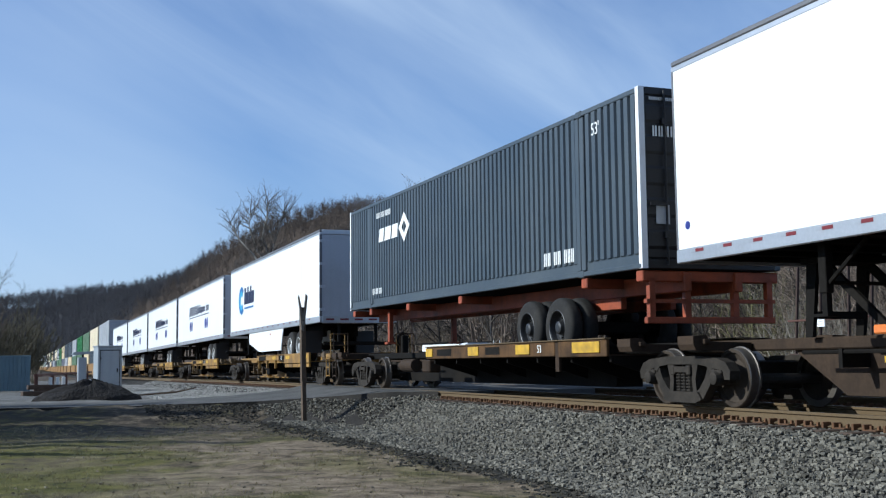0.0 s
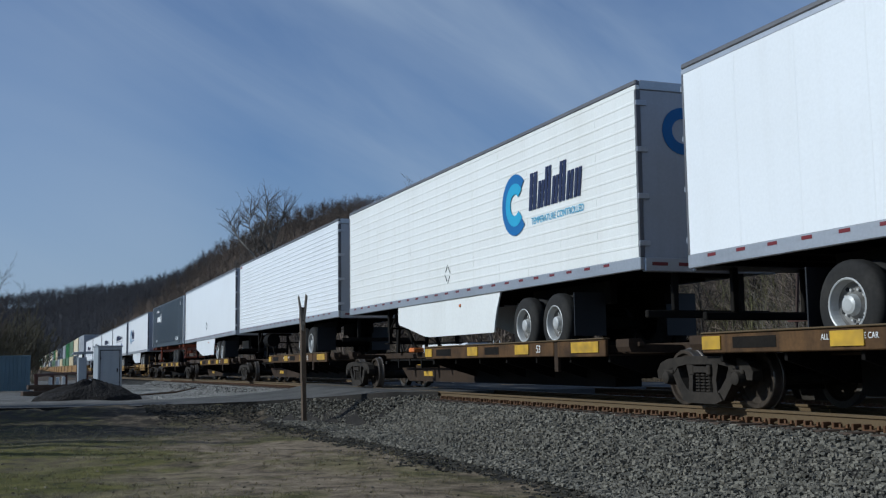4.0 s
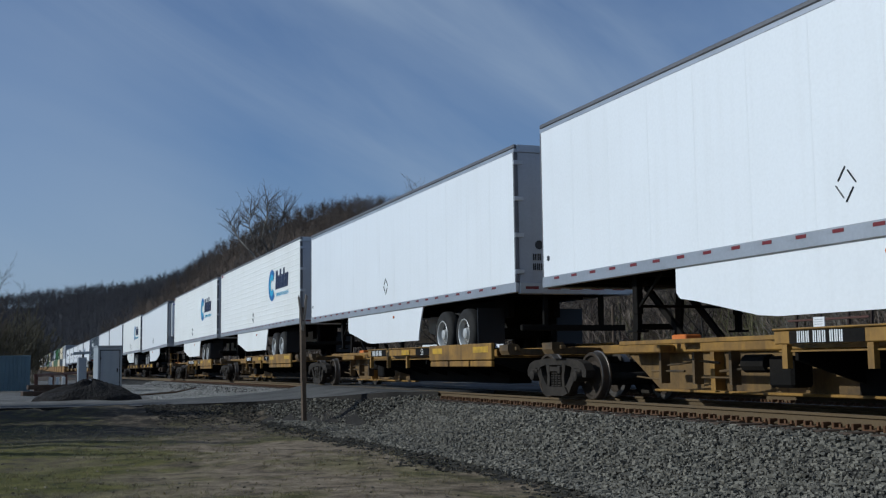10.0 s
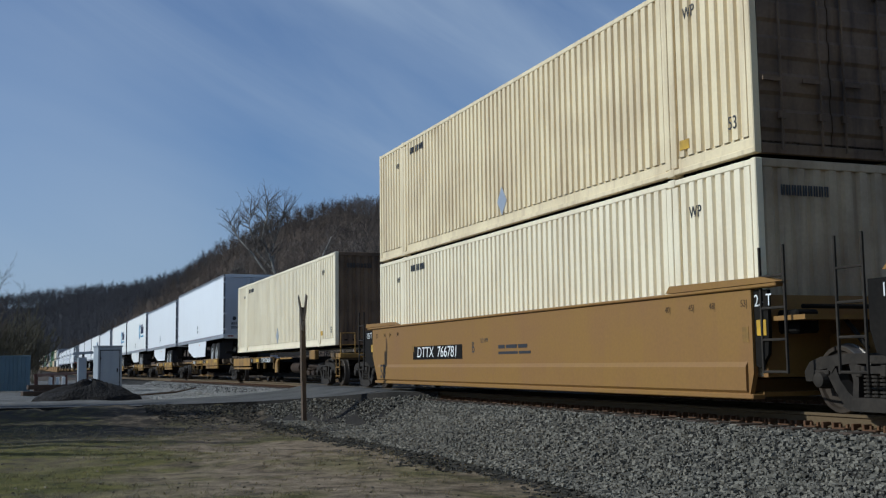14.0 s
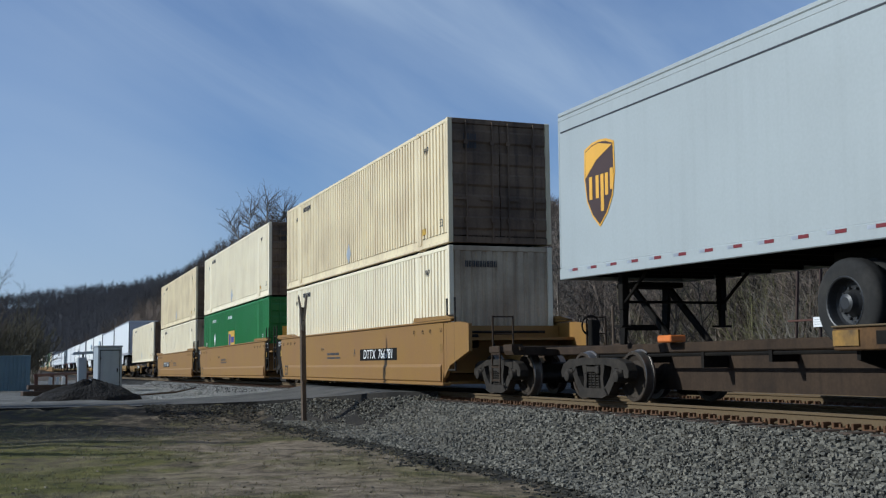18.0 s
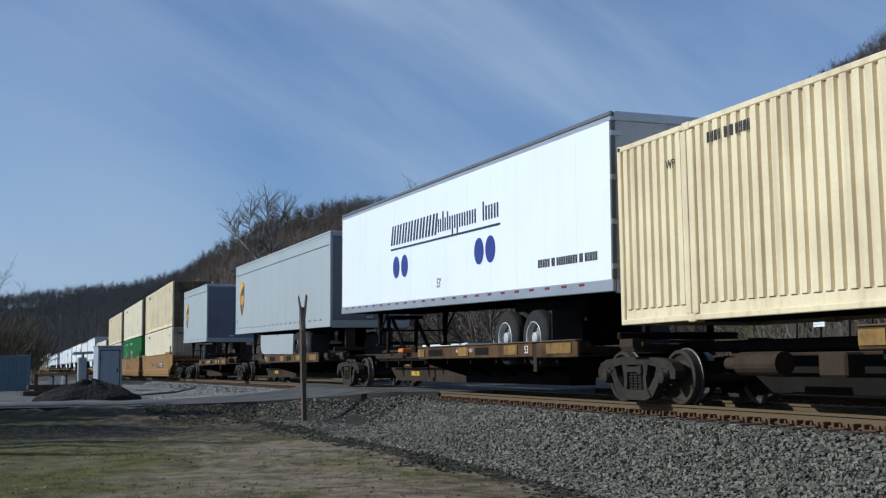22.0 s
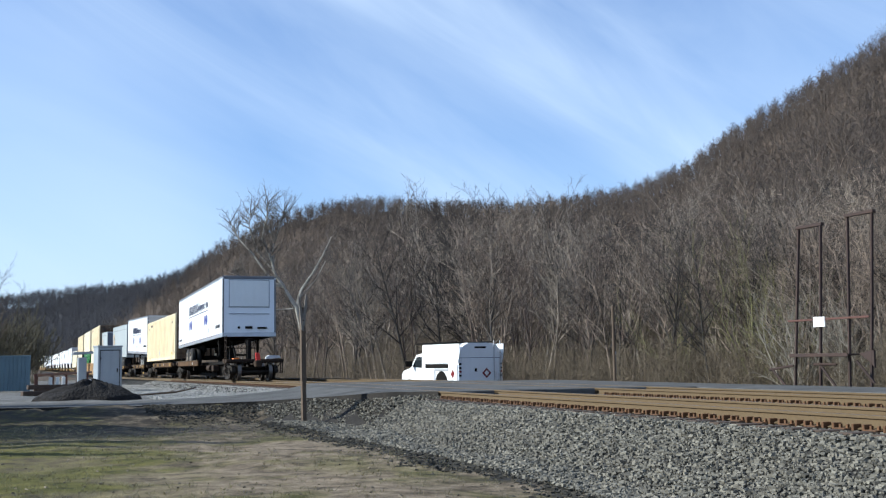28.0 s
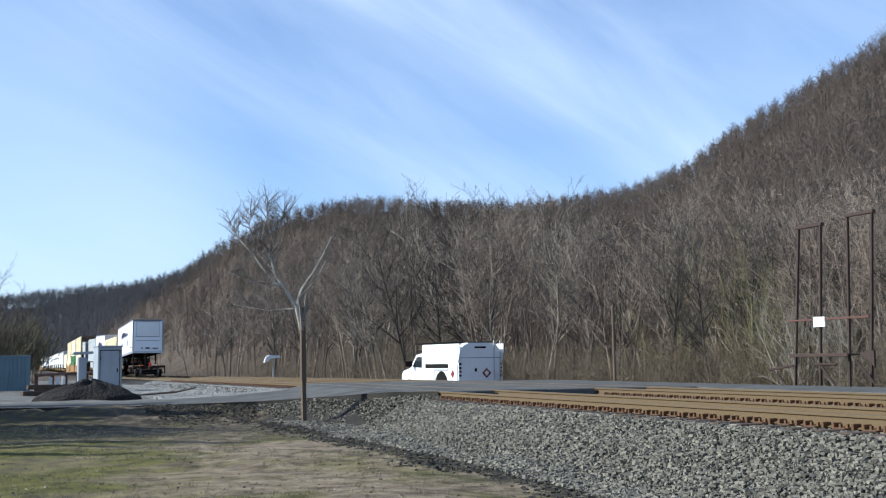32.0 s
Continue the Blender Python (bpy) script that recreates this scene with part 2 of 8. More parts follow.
# ---- mesh tools ----
class Shape:
    """Collects faces for one mesh."""

    def __init__(self):
        self.v, self.f, self.m = [], [], []

    def add(self, verts, faces, mat=0):
        n = len(self.v)
        self.v += [tuple(p) for p in verts]
        self.f += [tuple(i + n for i in f) for f in faces]
        self.m += [mat] * len(faces)
        return self

    def box(self, x0, x1, y0, y1, z0, z1, b=0.0, mat=0):
        """A box; b chamfers its upright, long and cross edges."""
        x0, x1, y0, y1, z0, z1 = min(x0, x1), max(x0, x1), min(y0, y1), max(y0, y1), min(z0, z1), max(z0, z1)
        b = min(b, (x1 - x0) * 0.45, (y1 - y0) * 0.45, (z1 - z0) * 0.45)
        if b <= 0:
            v = [(x, y, z) for x in (x0, x1) for y in (y0, y1) for z in (z0, z1)]
            return self.add(v, [(0, 1, 3, 2), (4, 6, 7, 5), (0, 4, 5, 1), (2, 3, 7, 6), (0, 2, 6, 4), (1, 5, 7, 3)], mat)
        v, idx = [], {}
        for i, (sx, X) in enumerate(((1, x0), (-1, x1))):
            for j, (sy, Y) in enumerate(((1, y0), (-1, y1))):
                for k, (sz, Z) in enumerate(((1, z0), (-1, z1))):
                    for a, p in enumerate(((X, Y + sy * b, Z + sz * b), (X + sx * b, Y, Z + sz * b), (X + sx * b, Y + sy * b, Z))):
                        idx[i, j, k, a] = len(v)
                        v.append(p)
        f = []
        for i in (0, 1):
            q = [idx[i, 0, 0, 0], idx[i, 0, 1, 0], idx[i, 1, 1, 0], idx[i, 1, 0, 0]]
            f.append(tuple(q if i == 0 else q[::-1]))
            q = [idx[0, i, 0, 1], idx[1, i, 0, 1], idx[1, i, 1, 1], idx[0, i, 1, 1]]
            f.append(tuple(q if i == 0 else q[::-1]))
            q = [idx[0, 0, i, 2], idx[0, 1, i, 2], idx[1, 1, i, 2], idx[1, 0, i, 2]]
            f.append(tuple(q if i == 0 else q[::-1]))
        for j in (0, 1):
            for k in (0, 1):
                f.append((idx[0, j, k, 1], idx[0, j, k, 2], idx[1, j, k, 2], idx[1, j, k, 1]))
                f.append((idx[j, 0, k, 0], idx[j, 0, k, 2], idx[j, 1, k, 2], idx[j, 1, k, 0]))
                f.append((idx[j, k, 0, 0], idx[j, k, 0, 1], idx[j, k, 1, 1], idx[j, k, 1, 0]))
        for i in (0, 1):
            for j in (0, 1):
                for k in (0, 1):
                    f.append((idx[i, j, k, 0], idx[i, j, k, 1], idx[i, j, k, 2]))
        return self.add(v, f, mat)

    def prism(self, poly, a0, a1, axis="x", mat=0):
        """A polygon drawn out along an axis. axis x: poly holds (y, z); y: (x, z); z: (x, y)."""
        def at(p, a):
            return {"x": (a, p[0], p[1]), "y": (p[0], a, p[1]), "z": (p[0], p[1], a)}[axis]
        n = len(poly)
        v = [at(p, a0) for p in poly] + [at(p, a1) for p in poly]
        f = [tuple(range(n))[::-1], tuple(range(n, 2 * n))]
        f += [(i, (i + 1) % n, n + (i + 1) % n, n + i) for i in range(n)]
        return self.add(v, f, mat)

    def tube(self, p0, p1, r0, r1=None, n=8, cap=True, mat=0):
        r1 = r0 if r1 is None else r1
        p0, p1 = Vector(p0), Vector(p1)
        d = (p1 - p0).normalized()
        s = d.orthogonal().normalized()
        t = d.cross(s)
        ring = [(math.cos(2 * math.pi * i / n), math.sin(2 * math.pi * i / n)) for i in range(n)]
        v = [p0 + (s * c + t * q) * r0 for c, q in ring] + [p1 + (s * c + t * q) * r1 for c, q in ring]
        f = [(i, (i + 1) % n, n + (i + 1) % n, n + i) for i in range(n)]
        if cap:
            f += [tuple(range(n))[::-1], tuple(range(n, 2 * n))]
        return self.add(v, f, mat)

    def lathe(self, prof, c, n=24, mat=0, cap=True):
        """Turns (x, r) round the x axis through c; open ends where r > 0 are closed."""
        v, f = [], []
        for x, r in prof:
            v += [(c[0] + x, c[1] + r * math.cos(2 * math.pi * i / n), c[2] + r * math.sin(2 * math.pi * i / n)) for i in range(n)]
        for k in range(len(prof) - 1):
            f += [(k * n + i, k * n + (i + 1) % n, (k + 1) * n + (i + 1) % n, (k + 1) * n + i) for i in range(n)]
        if cap:
            f += [tuple(range(n))[::-1], tuple(range(len(v) - n, len(v)))]
        return self.add(v, f, mat)

    def mesh(self, name, *mats, smooth=False):
        me = bpy.data.meshes.new(name)
        me.from_pydata(self.v, [], self.f)
        for m in mats:
            me.materials.append(m)
        if len(mats) > 1:
            me.polygons.foreach_set("material_index", self.m)
        bm = bmesh.new()
        bm.from_mesh(me)
        bmesh.ops.recalc_face_normals(bm, faces=bm.faces)
        bm.to_mesh(me)
        bm.free()
        if smooth:
            me.polygons.foreach_set("use_smooth", [True] * len(me.polygons))
        me.update()
        return me


def part(name, shape, mats, parent, label="", at=None, smooth=False):
    """One mesh object under a thing or a part."""
    mats = mats if isinstance(mats, tuple) else (mats,)
    me = shape.mesh(name, *mats, smooth=smooth) if isinstance(shape, Shape) else shape
    ob = new(name, me)
    ob.parent = parent
    if at is not None:
        ob.matrix_basis = at
    if label:
        ob["label"] = label
    return ob


def text_mesh(words, size, mat, squeeze=1.0, slant=0.0):
    """Flat raised lettering in the xy plane, centred."""
    cu = bpy.data.curves.new("lettering", "FONT")
    cu.body, cu.size, cu.align_x, cu.align_y, cu.extrude, cu.shear = words, size, "CENTER", "CENTER", 0.002, slant
    ob = bpy.data.objects.new("lettering", cu)
    scene.collection.objects.link(ob)
    me = bpy.data.meshes.new_from_object(ob.evaluated_get(bpy.context.evaluated_depsgraph_get()))
    bpy.data.objects.remove(ob)
    bpy.data.curves.remove(cu)
    me.transform(Matrix.Diagonal((squeeze, 1, 1, 1)))
    me.materials.clear()
    me.materials.append(mat)
    return me


def on_side(y, z, x):
    """Pose that lays lettering on the side that faces -x: reads towards -y."""
    return Matrix.Translation((x, y, z)) @ Matrix(((0, 0, -1, 0), (-1, 0, 0, 0), (0, 1, 0, 0), (0, 0, 0, 1)))


LETTERS = {}


def lettering(parent, words, size, mat, at, squeeze=1.0, slant=0.0, name="lettering"):
    key = (words, size, mat.name, squeeze, slant)
    if key not in LETTERS:
        LETTERS[key] = text_mesh(words, size, mat, squeeze, slant)
    return part(name, LETTERS[key], mat, parent, at=at)


def bars(parent, y, z, x, lengths, height, mat, gap=0.06, name="marking"):
    """Unreadable writing on the -x side: rows of plain upright bars, going towards -y."""
    s = Shape()
    for w in lengths:
        n = max(1, round(w / (height * 0.62))) if height > 0.1 else 1
        step = w / n
        for k in range(n):
            ya = y - k * step
            if n == 1:
                s.box(x - 0.004, x + 0.001, ya, ya - step, z - height / 2, z + height / 2)
            else:
                for q in (0.0, 0.44):
                    s.box(x - 0.004, x + 0.001, ya - step * q, ya - step * (q + 0.26), z - height / 2, z + height / 2)
        y -= w + gap
    return part(name, s, mat, parent)


def disc(y, z, x, ry, rz, n=28, thick=0.004, y_in=0.0, a0=0.0, a1=360.0, hole=0.0):
    """A flat round patch, or part of a ring, on the -x side."""
    s = Shape()
    if hole:
        k = max(3, int(n * (a1 - a0) / 360))
        for i in range(k):
            a, b = (radians(a0 + (a1 - a0) * j / k) for j in (i, i + 1))
            s.prism([(y + q * ry * math.cos(w), z + q * rz * math.sin(w)) for q, w in ((hole, a), (1, a), (1, b), (hole, b))], x - thick, x + 0.001)
    else:
        s.prism([(y + ry * math.cos(2 * math.pi * i / n), z + rz * math.sin(2 * math.pi * i / n)) for i in range(n)], x - thick, x + 0.001)
    return s


# ---- the train ----
MOVING = []            # (thing, its y at the start, lift, lean)
HW = 1.295             # half the width of trailers and containers
LEN = 16.15


def thing(name, label, category, y, group="", lift=0.0, drop=0.0):
    """A thing of the train; its load may ride lifted, and drop towards its rear over 16 m."""
    e = new(name)
    e.empty_display_size = 0.3
    lean = math.degrees(math.asin(drop / LEN))
    e.matrix_basis = pose(XC, y, lift + float(track_z(y)), lean)
    tagged(e, label, category, group)
    MOVING.append((e, y, lift, lean))
    return e


MESH = {}


def shared(key, make):
    if key not in MESH:
        MESH[key] = make()
    return MESH[key]


TYRE_R = 0.535


def tyre_mesh():
    r, w = TYRE_R, 0.28
    prof = [(0, 0.315), (0, 0.44), (0.02, 0.49), (0.05, 0.525), (0.09, r), (w - 0.09, r), (w - 0.05, 0.525), (w - 0.02, 0.49), (w, 0.44), (w, 0.315)]
    return Shape().lathe(prof, (0, 0, 0), 36, cap=False).mesh("tyre", RUBBER, smooth=True)


def rim_mesh(mat):
    """A bright outer ring, a dished disc with hand holes and nuts, a hub."""
    s = Shape()
    s.lathe([(0.004, 0.325), (-0.008, 0.31), (0.0, 0.295), (0.03, 0.285), (0.11, 0.272)], (0, 0, 0), 32, cap=False)
    s.lathe([(0.11, 0.272), (0.14, 0.25), (0.15, 0.17), (0.09, 0.13)], (0, 0, 0), 32, cap=False, mat=1)
    s.lathe([(0.09, 0.13), (0.02, 0.11), (0.005, 0.07), (0.005, 0.001)], (0, 0, 0), 24, cap=False)
    for i in range(10):
        a = 2 * math.pi * i / 10
        s.tube((0.15, 0.185 * math.cos(a), 0.185 * math.sin(a)), (0.11, 0.185 * math.cos(a), 0.185 * math.sin(a)), 0.018, n=6)
        b = a + math.pi / 10
        if i % 2:
            s.tube((0.15, 0.235 * math.cos(b), 0.235 * math.sin(b)), (0.132, 0.235 * math.cos(b), 0.235 * math.sin(b)), 0.026, n=8, mat=2)
    return s.mesh("rim", mat, RIM_DISC if mat is CHROME else mat, BLACK)


def road_wheels(parent, y, z=1.31, rim=CHROME):
    """A pair of dual wheels on one axle."""
    tm = shared("tyre", tyre_mesh)
    rm = shared(("rim", rim.name), lambda: rim_mesh(rim))
    for side in (-1, 1):
        turn = 0 if side < 0 else 180
        for k, off in enumerate((0.0, 0.31)):
            x = side * (HW - 0.03 - off)
            t = part("tyre", tm, RUBBER, parent, "dusty black truck tyre", at=pose(x, y, z, 0, 0, turn))
            if k == 0:
                part("rim", rm, rim, t, "steel disc wheel with nuts")
    part("axle", Shape().tube((-1.0, y, z), (1.0, y, z), 0.065, n=10).box(-0.62, 0.62, y - 0.10, y + 0.10, z - 0.11, z + 0.11, 0.03), UNDER, parent)


def marker_strips(parent, ys, z, x):
    for y in ys:
        part("red_reflector_strip", shared("rstrip", lambda: Shape().box(-0.004, 0.001, -0.14, -0.33, -0.023, 0.023).mesh("red_reflector_strip", RED_MARK)), RED_MARK, parent, "red reflector strip", at=pose(x, y, z))
        part("white_reflector_strip", shared("wstrip", lambda: Shape().box(-0.003, 0.001, 0.0, -0.137, -0.023, 0.023).mesh("white_reflector_strip", ALU)), ALU, parent, at=pose(x, y, z))


def diamond(parent, y, z, x, mat=INK, size=0.21):
    s = Shape()
    pts = [(0, size), (size * 0.8, 0), (0, -size), (-size * 0.8, 0)]
    for i in range(4):
        a, b = pts[i], pts[(i + 1) % 4]
        s.tube((x - 0.006, y + a[0], z + a[1]), (x - 0.006, y + b[0] * 0.75 + a[0] * 0.25, z + b[1] * 0.75 + a[1] * 0.25), 0.010, n=5)
    return part("placard_holder", s, mat, parent, "diamond placard holder frame")


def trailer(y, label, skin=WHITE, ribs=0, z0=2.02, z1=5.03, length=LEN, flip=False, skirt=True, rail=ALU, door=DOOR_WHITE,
            wheels=(11.8, 13.1), marks=None, rim=CHROME, rolldoor=False, seams=0, legs=True, group="trailers on the train", name="semi_trailer",
            skirt_mat=None, strips=True, reefer=False, lift=0.0, drop=0.0, wheel_z=1.31, skirt_end=None, skirt_span=None, plain_strips=False):
    """A road trailer; u runs from its nose to its rear end."""
    T = thing(name, label, "trailer", y, group, lift, drop)
    Y = (lambda u: -(length - u)) if flip else (lambda u: -u)
    a, b = sorted((Y(0.0), Y(length)))
    t = 0.045
    zr = z0 + 0.20           # top of the bottom rail
    zt = z1 - 0.16           # under the top rail
    for side, nm in ((-1, "side_wall"), (1, "side_wall")):
        outline = [(HW, zr)]
        step, rib = (zt - zr) / max(ribs, 1), 0.011 if skin is WHITE else 0.006
        for i in range(1, ribs):
            z = zr + i * step
            outline += [(HW, z - 0.030), (HW + rib, z - 0.020), (HW + rib, z + 0.012), (HW, z + 0.018)]
        outline += [(HW, zt), (HW - t, zt), (HW - t, zr)]
        part(nm, Shape().prism([(side * x, z) for x, z in outline], a + 0.05, b - 0.05, "y"), skin, T)
        if seams and side < 0:
            n = int(length / seams)
            for i in range(1, n):
                part("panel_seam", shared(("seam", zr, zt), lambda: Shape().box(-HW - 0.003, -HW + 0.01, -0.010, 0.010, zr, zt).mesh("panel_seam", WHITE_DIRTY)), WHITE_DIRTY, T, at=pose(0, a + length * i / n, 0))
        elif side < 0 and length > 10:
            for i in range(1, 13):
                part("panel_seam", shared(("thinseam", zr, zt, skin.name), lambda: Shape().box(-HW - 0.0015, -HW + 0.01, -0.012, 0.012, zr, zt).mesh("panel_seam", skin)), skin, T, at=pose(0, a + length * i / 13, 0))
        part("bottom_rail", Shape().box(side * (HW + 0.012), side * (HW - 0.07), a, b, z0, zr - 0.002, 0.012), rail, T, "riveted aluminium bottom rail")
        part("top_rail", Shape().box(side * (HW + 0.010), side * (HW - 0.07), a, b, zt + 0.075, z1, 0.02), TOP_RAIL if rail is ALU else rail, T, "dark metal top rail")
        part("top_strake", Shape().box(side * (HW + 0.004), side * (HW - 0.07), a, b, zt + 0.002, zt + 0.073, 0.004), ALU if skin is WHITE and not ribs else skin, T)
        for u in (0.0, length):
            yy = Y(u)
            d = 0.05 if yy < (a + b) / 2 else -0.05
            part("corner_post", Shape().box(side * (HW + 0.006), side * (HW - 0.08), yy, yy + d, zr, zt, 0.01), TOP_RAIL if rail is ALU else rail, T)
    part("roof", Shape().box(-HW + 0.06, HW - 0.06, a + 0.03, b - 0.03, z1 - 0.05, z1 - 0.012, 0.01), rail, T)
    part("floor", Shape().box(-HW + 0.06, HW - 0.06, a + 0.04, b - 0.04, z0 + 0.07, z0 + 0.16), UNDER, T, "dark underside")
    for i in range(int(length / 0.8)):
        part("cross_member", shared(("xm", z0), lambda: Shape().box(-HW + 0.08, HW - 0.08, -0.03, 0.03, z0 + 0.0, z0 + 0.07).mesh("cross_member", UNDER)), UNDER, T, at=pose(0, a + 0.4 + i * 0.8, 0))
    # nose and rear end
    yn, yr = Y(0.0), Y(length)
    dn, dr = (1 if yn < yr else -1), (1 if yr < yn else -1)
    part("nose_wall", Shape().box(-HW + 0.08, HW - 0.08, yn + dn * 0.012, yn + dn * 0.05, zr, zt), skin if not reefer else DOOR_GREY, T)
    part("nose_rail", Shape().box(-HW + 0.07, HW - 0.07, yn - dn * 0.004, yn + dn * 0.05, z0, zr - 0.002, 0.01), rail, T)
    part("nose_top_rail", Shape().box(-HW + 0.07, HW - 0.07, yn - dn * 0.004, yn + dn * 0.05, zt + 0.002, z1, 0.02), TOP_RAIL if rail is ALU else rail, T)
    part("rear_header", Shape().box(-HW + 0.07, HW - 0.07, yr - dr * 0.005, yr + dr * 0.06, zt + 0.002, z1, 0.015), rail if not rolldoor else DOOR_GREY, T)
    part("rear_sill", Shape().box(-HW + 0.07, HW - 0.07, yr - dr * 0.02, yr + dr * 0.08, z0 - 0.03, zr - 0.002, 0.015), rail, T)
    if rolldoor:
        D = part("roll_up_door", Shape().box(-HW + 0.085, HW - 0.085, yr + dr * 0.045, yr + dr * 0.07, zr, zt), DOOR_DARK, T, "dark grey roll-up door")
        for i in range(7):
            h = (zt - zr) / 7
            part("door_slat", Shape().box(-HW + 0.09, HW - 0.09, yr + dr * 0.03, yr + dr * 0.044, zr + i * h + 0.005, zr + (i + 1) * h - 0.001, 0.004), DOOR_DARK, D)
        part("door_latch", Shape().box(-0.12, 0.10, yr + dr * 0.03, yr - dr * 0.03, zr + 0.06, zr + 0.14, 0.01), ALU, T)
    else:
        for side in (-1, 1):
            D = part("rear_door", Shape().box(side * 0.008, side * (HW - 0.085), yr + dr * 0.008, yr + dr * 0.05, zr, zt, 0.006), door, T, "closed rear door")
            for x in (0.17,):
                lr = Shape().tube((side * x, yr - dr * 0.03, zr + 0.02), (side * x, yr - dr * 0.03, zt - 0.02), 0.017, n=6)
                for q in (0.1, 0.45, 0.9):
                    lr.box(side * x - 0.04, side * x + 0.04, yr + dr * 0.006, yr - dr * 0.045, zr + (zt - zr) * q - 0.03, zr + (zt - zr) * q + 0.03)
                part("lock_rod", lr, ALU, D)
            for q in (0.08, 0.36, 0.64, 0.92):
                zz = zr + (zt - zr) * q
                part("hinge", Shape().box(side * (HW - 0.18), side * (HW + 0.015), yr + dr * 0.004, yr - dr * 0.02, zz - 0.045, zz + 0.045, 0.008), ALU, D)
    # running gear
    for u in wheels:
        road_wheels(T, Y(u), wheel_z, rim=rim)
    wb = sorted((Y(min(wheels) - 0.9), Y(max(wheels) + 0.9)))
    for x in (-0.55, 0.55):
        bg = Shape().box(x - 0.07, x + 0.07, wb[0], wb[1], 1.62, z0, 0.01)
        for u in wheels:
            bg.prism([(Y(u) - 0.45, 1.62), (Y(u) - 0.1, 1.33), (Y(u) + 0.1, 1.33), (Y(u) + 0.45, 1.62)], x - 0.05, x + 0.05)
        part("slider_rail", bg, UNDER, T, "black sliding axle rail")
    ym = Y(max(wheels) + 0.72)
    for side in (-1, 1):
        part("mud_flap", Shape().box(side * 0.62, side * 1.24, ym - 0.012, ym + 0.012, 1.06, 1.82), BLACK, T)
    g = Shape()
    yb = yr + dr * 0.12
    g.box(-1.15, 1.15, yb - 0.05, yb + 0.05, 1.28, 1.40, 0.015)
    for x in (-0.62, 0.62):
        w = 0.16 if rolldoor else 0.05
        g.box(x - w, x + w, yb - 0.04, yb + 0.04, 1.40, z0 + 0.02, 0.01)
    if not rolldoor:
        for k in range(5):
            part("red_reflector_strip", shared("rear_strip", lambda: Shape().box(-0.14, 0.14, -0.003, 0.003, -0.028, 0.028).mesh("red_reflector_strip", RED_MARK)), RED_MARK, T, at=pose(-0.96 + k * 0.48, yr - dr * 0.021, z0 + 0.095))
    part("rear_bumper", g, BROWN if rolldoor else UNDER, T, "rear underride bumper")
    if legs:
        for side in (-1, 1):
            s = Shape()
            u = 2.75 if length > 10 else 1.6
            s.box(side * 1.02, side * 0.90, Y(u) - 0.07, Y(u) + 0.07, 1.42, z0 + 0.02, 0.01)
            s.box(side * 1.00, side * 0.92, Y(u) - 0.045, Y(u) + 0.045, 1.16, 1.44)
            s.box(side * 1.07, side * 0.85, Y(u) - 0.13, Y(u) + 0.13, 1.13, 1.165)
            s.tube((side * 0.96, Y(u), 1.5), (side * 0.96, Y(u + 0.75), z0 + 0.02), 0.03, n=6)
            part("landing_leg", s, UNDER, T, "raised landing gear leg")
        part("leg_brace", Shape().tube((-0.96, Y(2.75 if length > 10 else 1.6), 1.55), (0.96, Y(2.75 if length > 10 else 1.6), 1.55), 0.025, n=6), UNDER, T)
    if skirt:
        for side in (-1, 1):
            u0, u1 = skirt_span or (4.35, skirt_end or min(wheels) - 1.05)
            pts = [(Y(u0), z0), (Y(u0), z0 - 0.36), (Y(u0 + 0.10), z0 - 0.45), (Y(u0 + 0.45), z0 - 0.50), (Y(u0 + 1.9), z0 - 0.77), (Y(u0 + 2.3), z0 - 0.80), (Y(u1 - 0.34), z0 - 0.80), (Y(u1 - 0.30), z0 - 0.62), (Y(u1 - 0.21), z0 - 0.38), (Y(u1 - 0.10), z0 - 0.18), (Y(u1), z0)]
            if skirt_span:
                pts = [(Y(u0 + 0.03), z0 - 0.12)] + [(Y(u0 + 0.55 - 0.55 * math.cos(a)), 1.62 - 0.46 * math.sin(a)) for a in (0.0, 0.3, 0.6, 0.9, 1.2, 1.57)] + [(Y(u1 - 0.12), 1.17), (Y(u1), z0 - 0.14)]
            part("side_skirt", Shape().prism(pts, side * (HW - 0.02), side * (HW - 0.05)), skirt_mat or skin, T, "aerodynamic side skirt")
            part("marker_lamp", Shape().tube((side * (HW - 0.02), Y(8.6), z0 - 0.16), (side * (HW + 0.01), Y(8.6), z0 - 0.16), 0.032, n=10), AMBER, T, "amber marker lamp")
    if strips:
        pitch = 0.72 if plain_strips else 0.95 if y > 40 else 0.66
        marker_strips(T, [b - 0.35 - i * pitch for i in range(int((length - 0.6) / pitch))], zr + 0.05 if plain_strips else zr - 0.05, -HW - (0.0 if plain_strips else 0.012))
    return T, Y


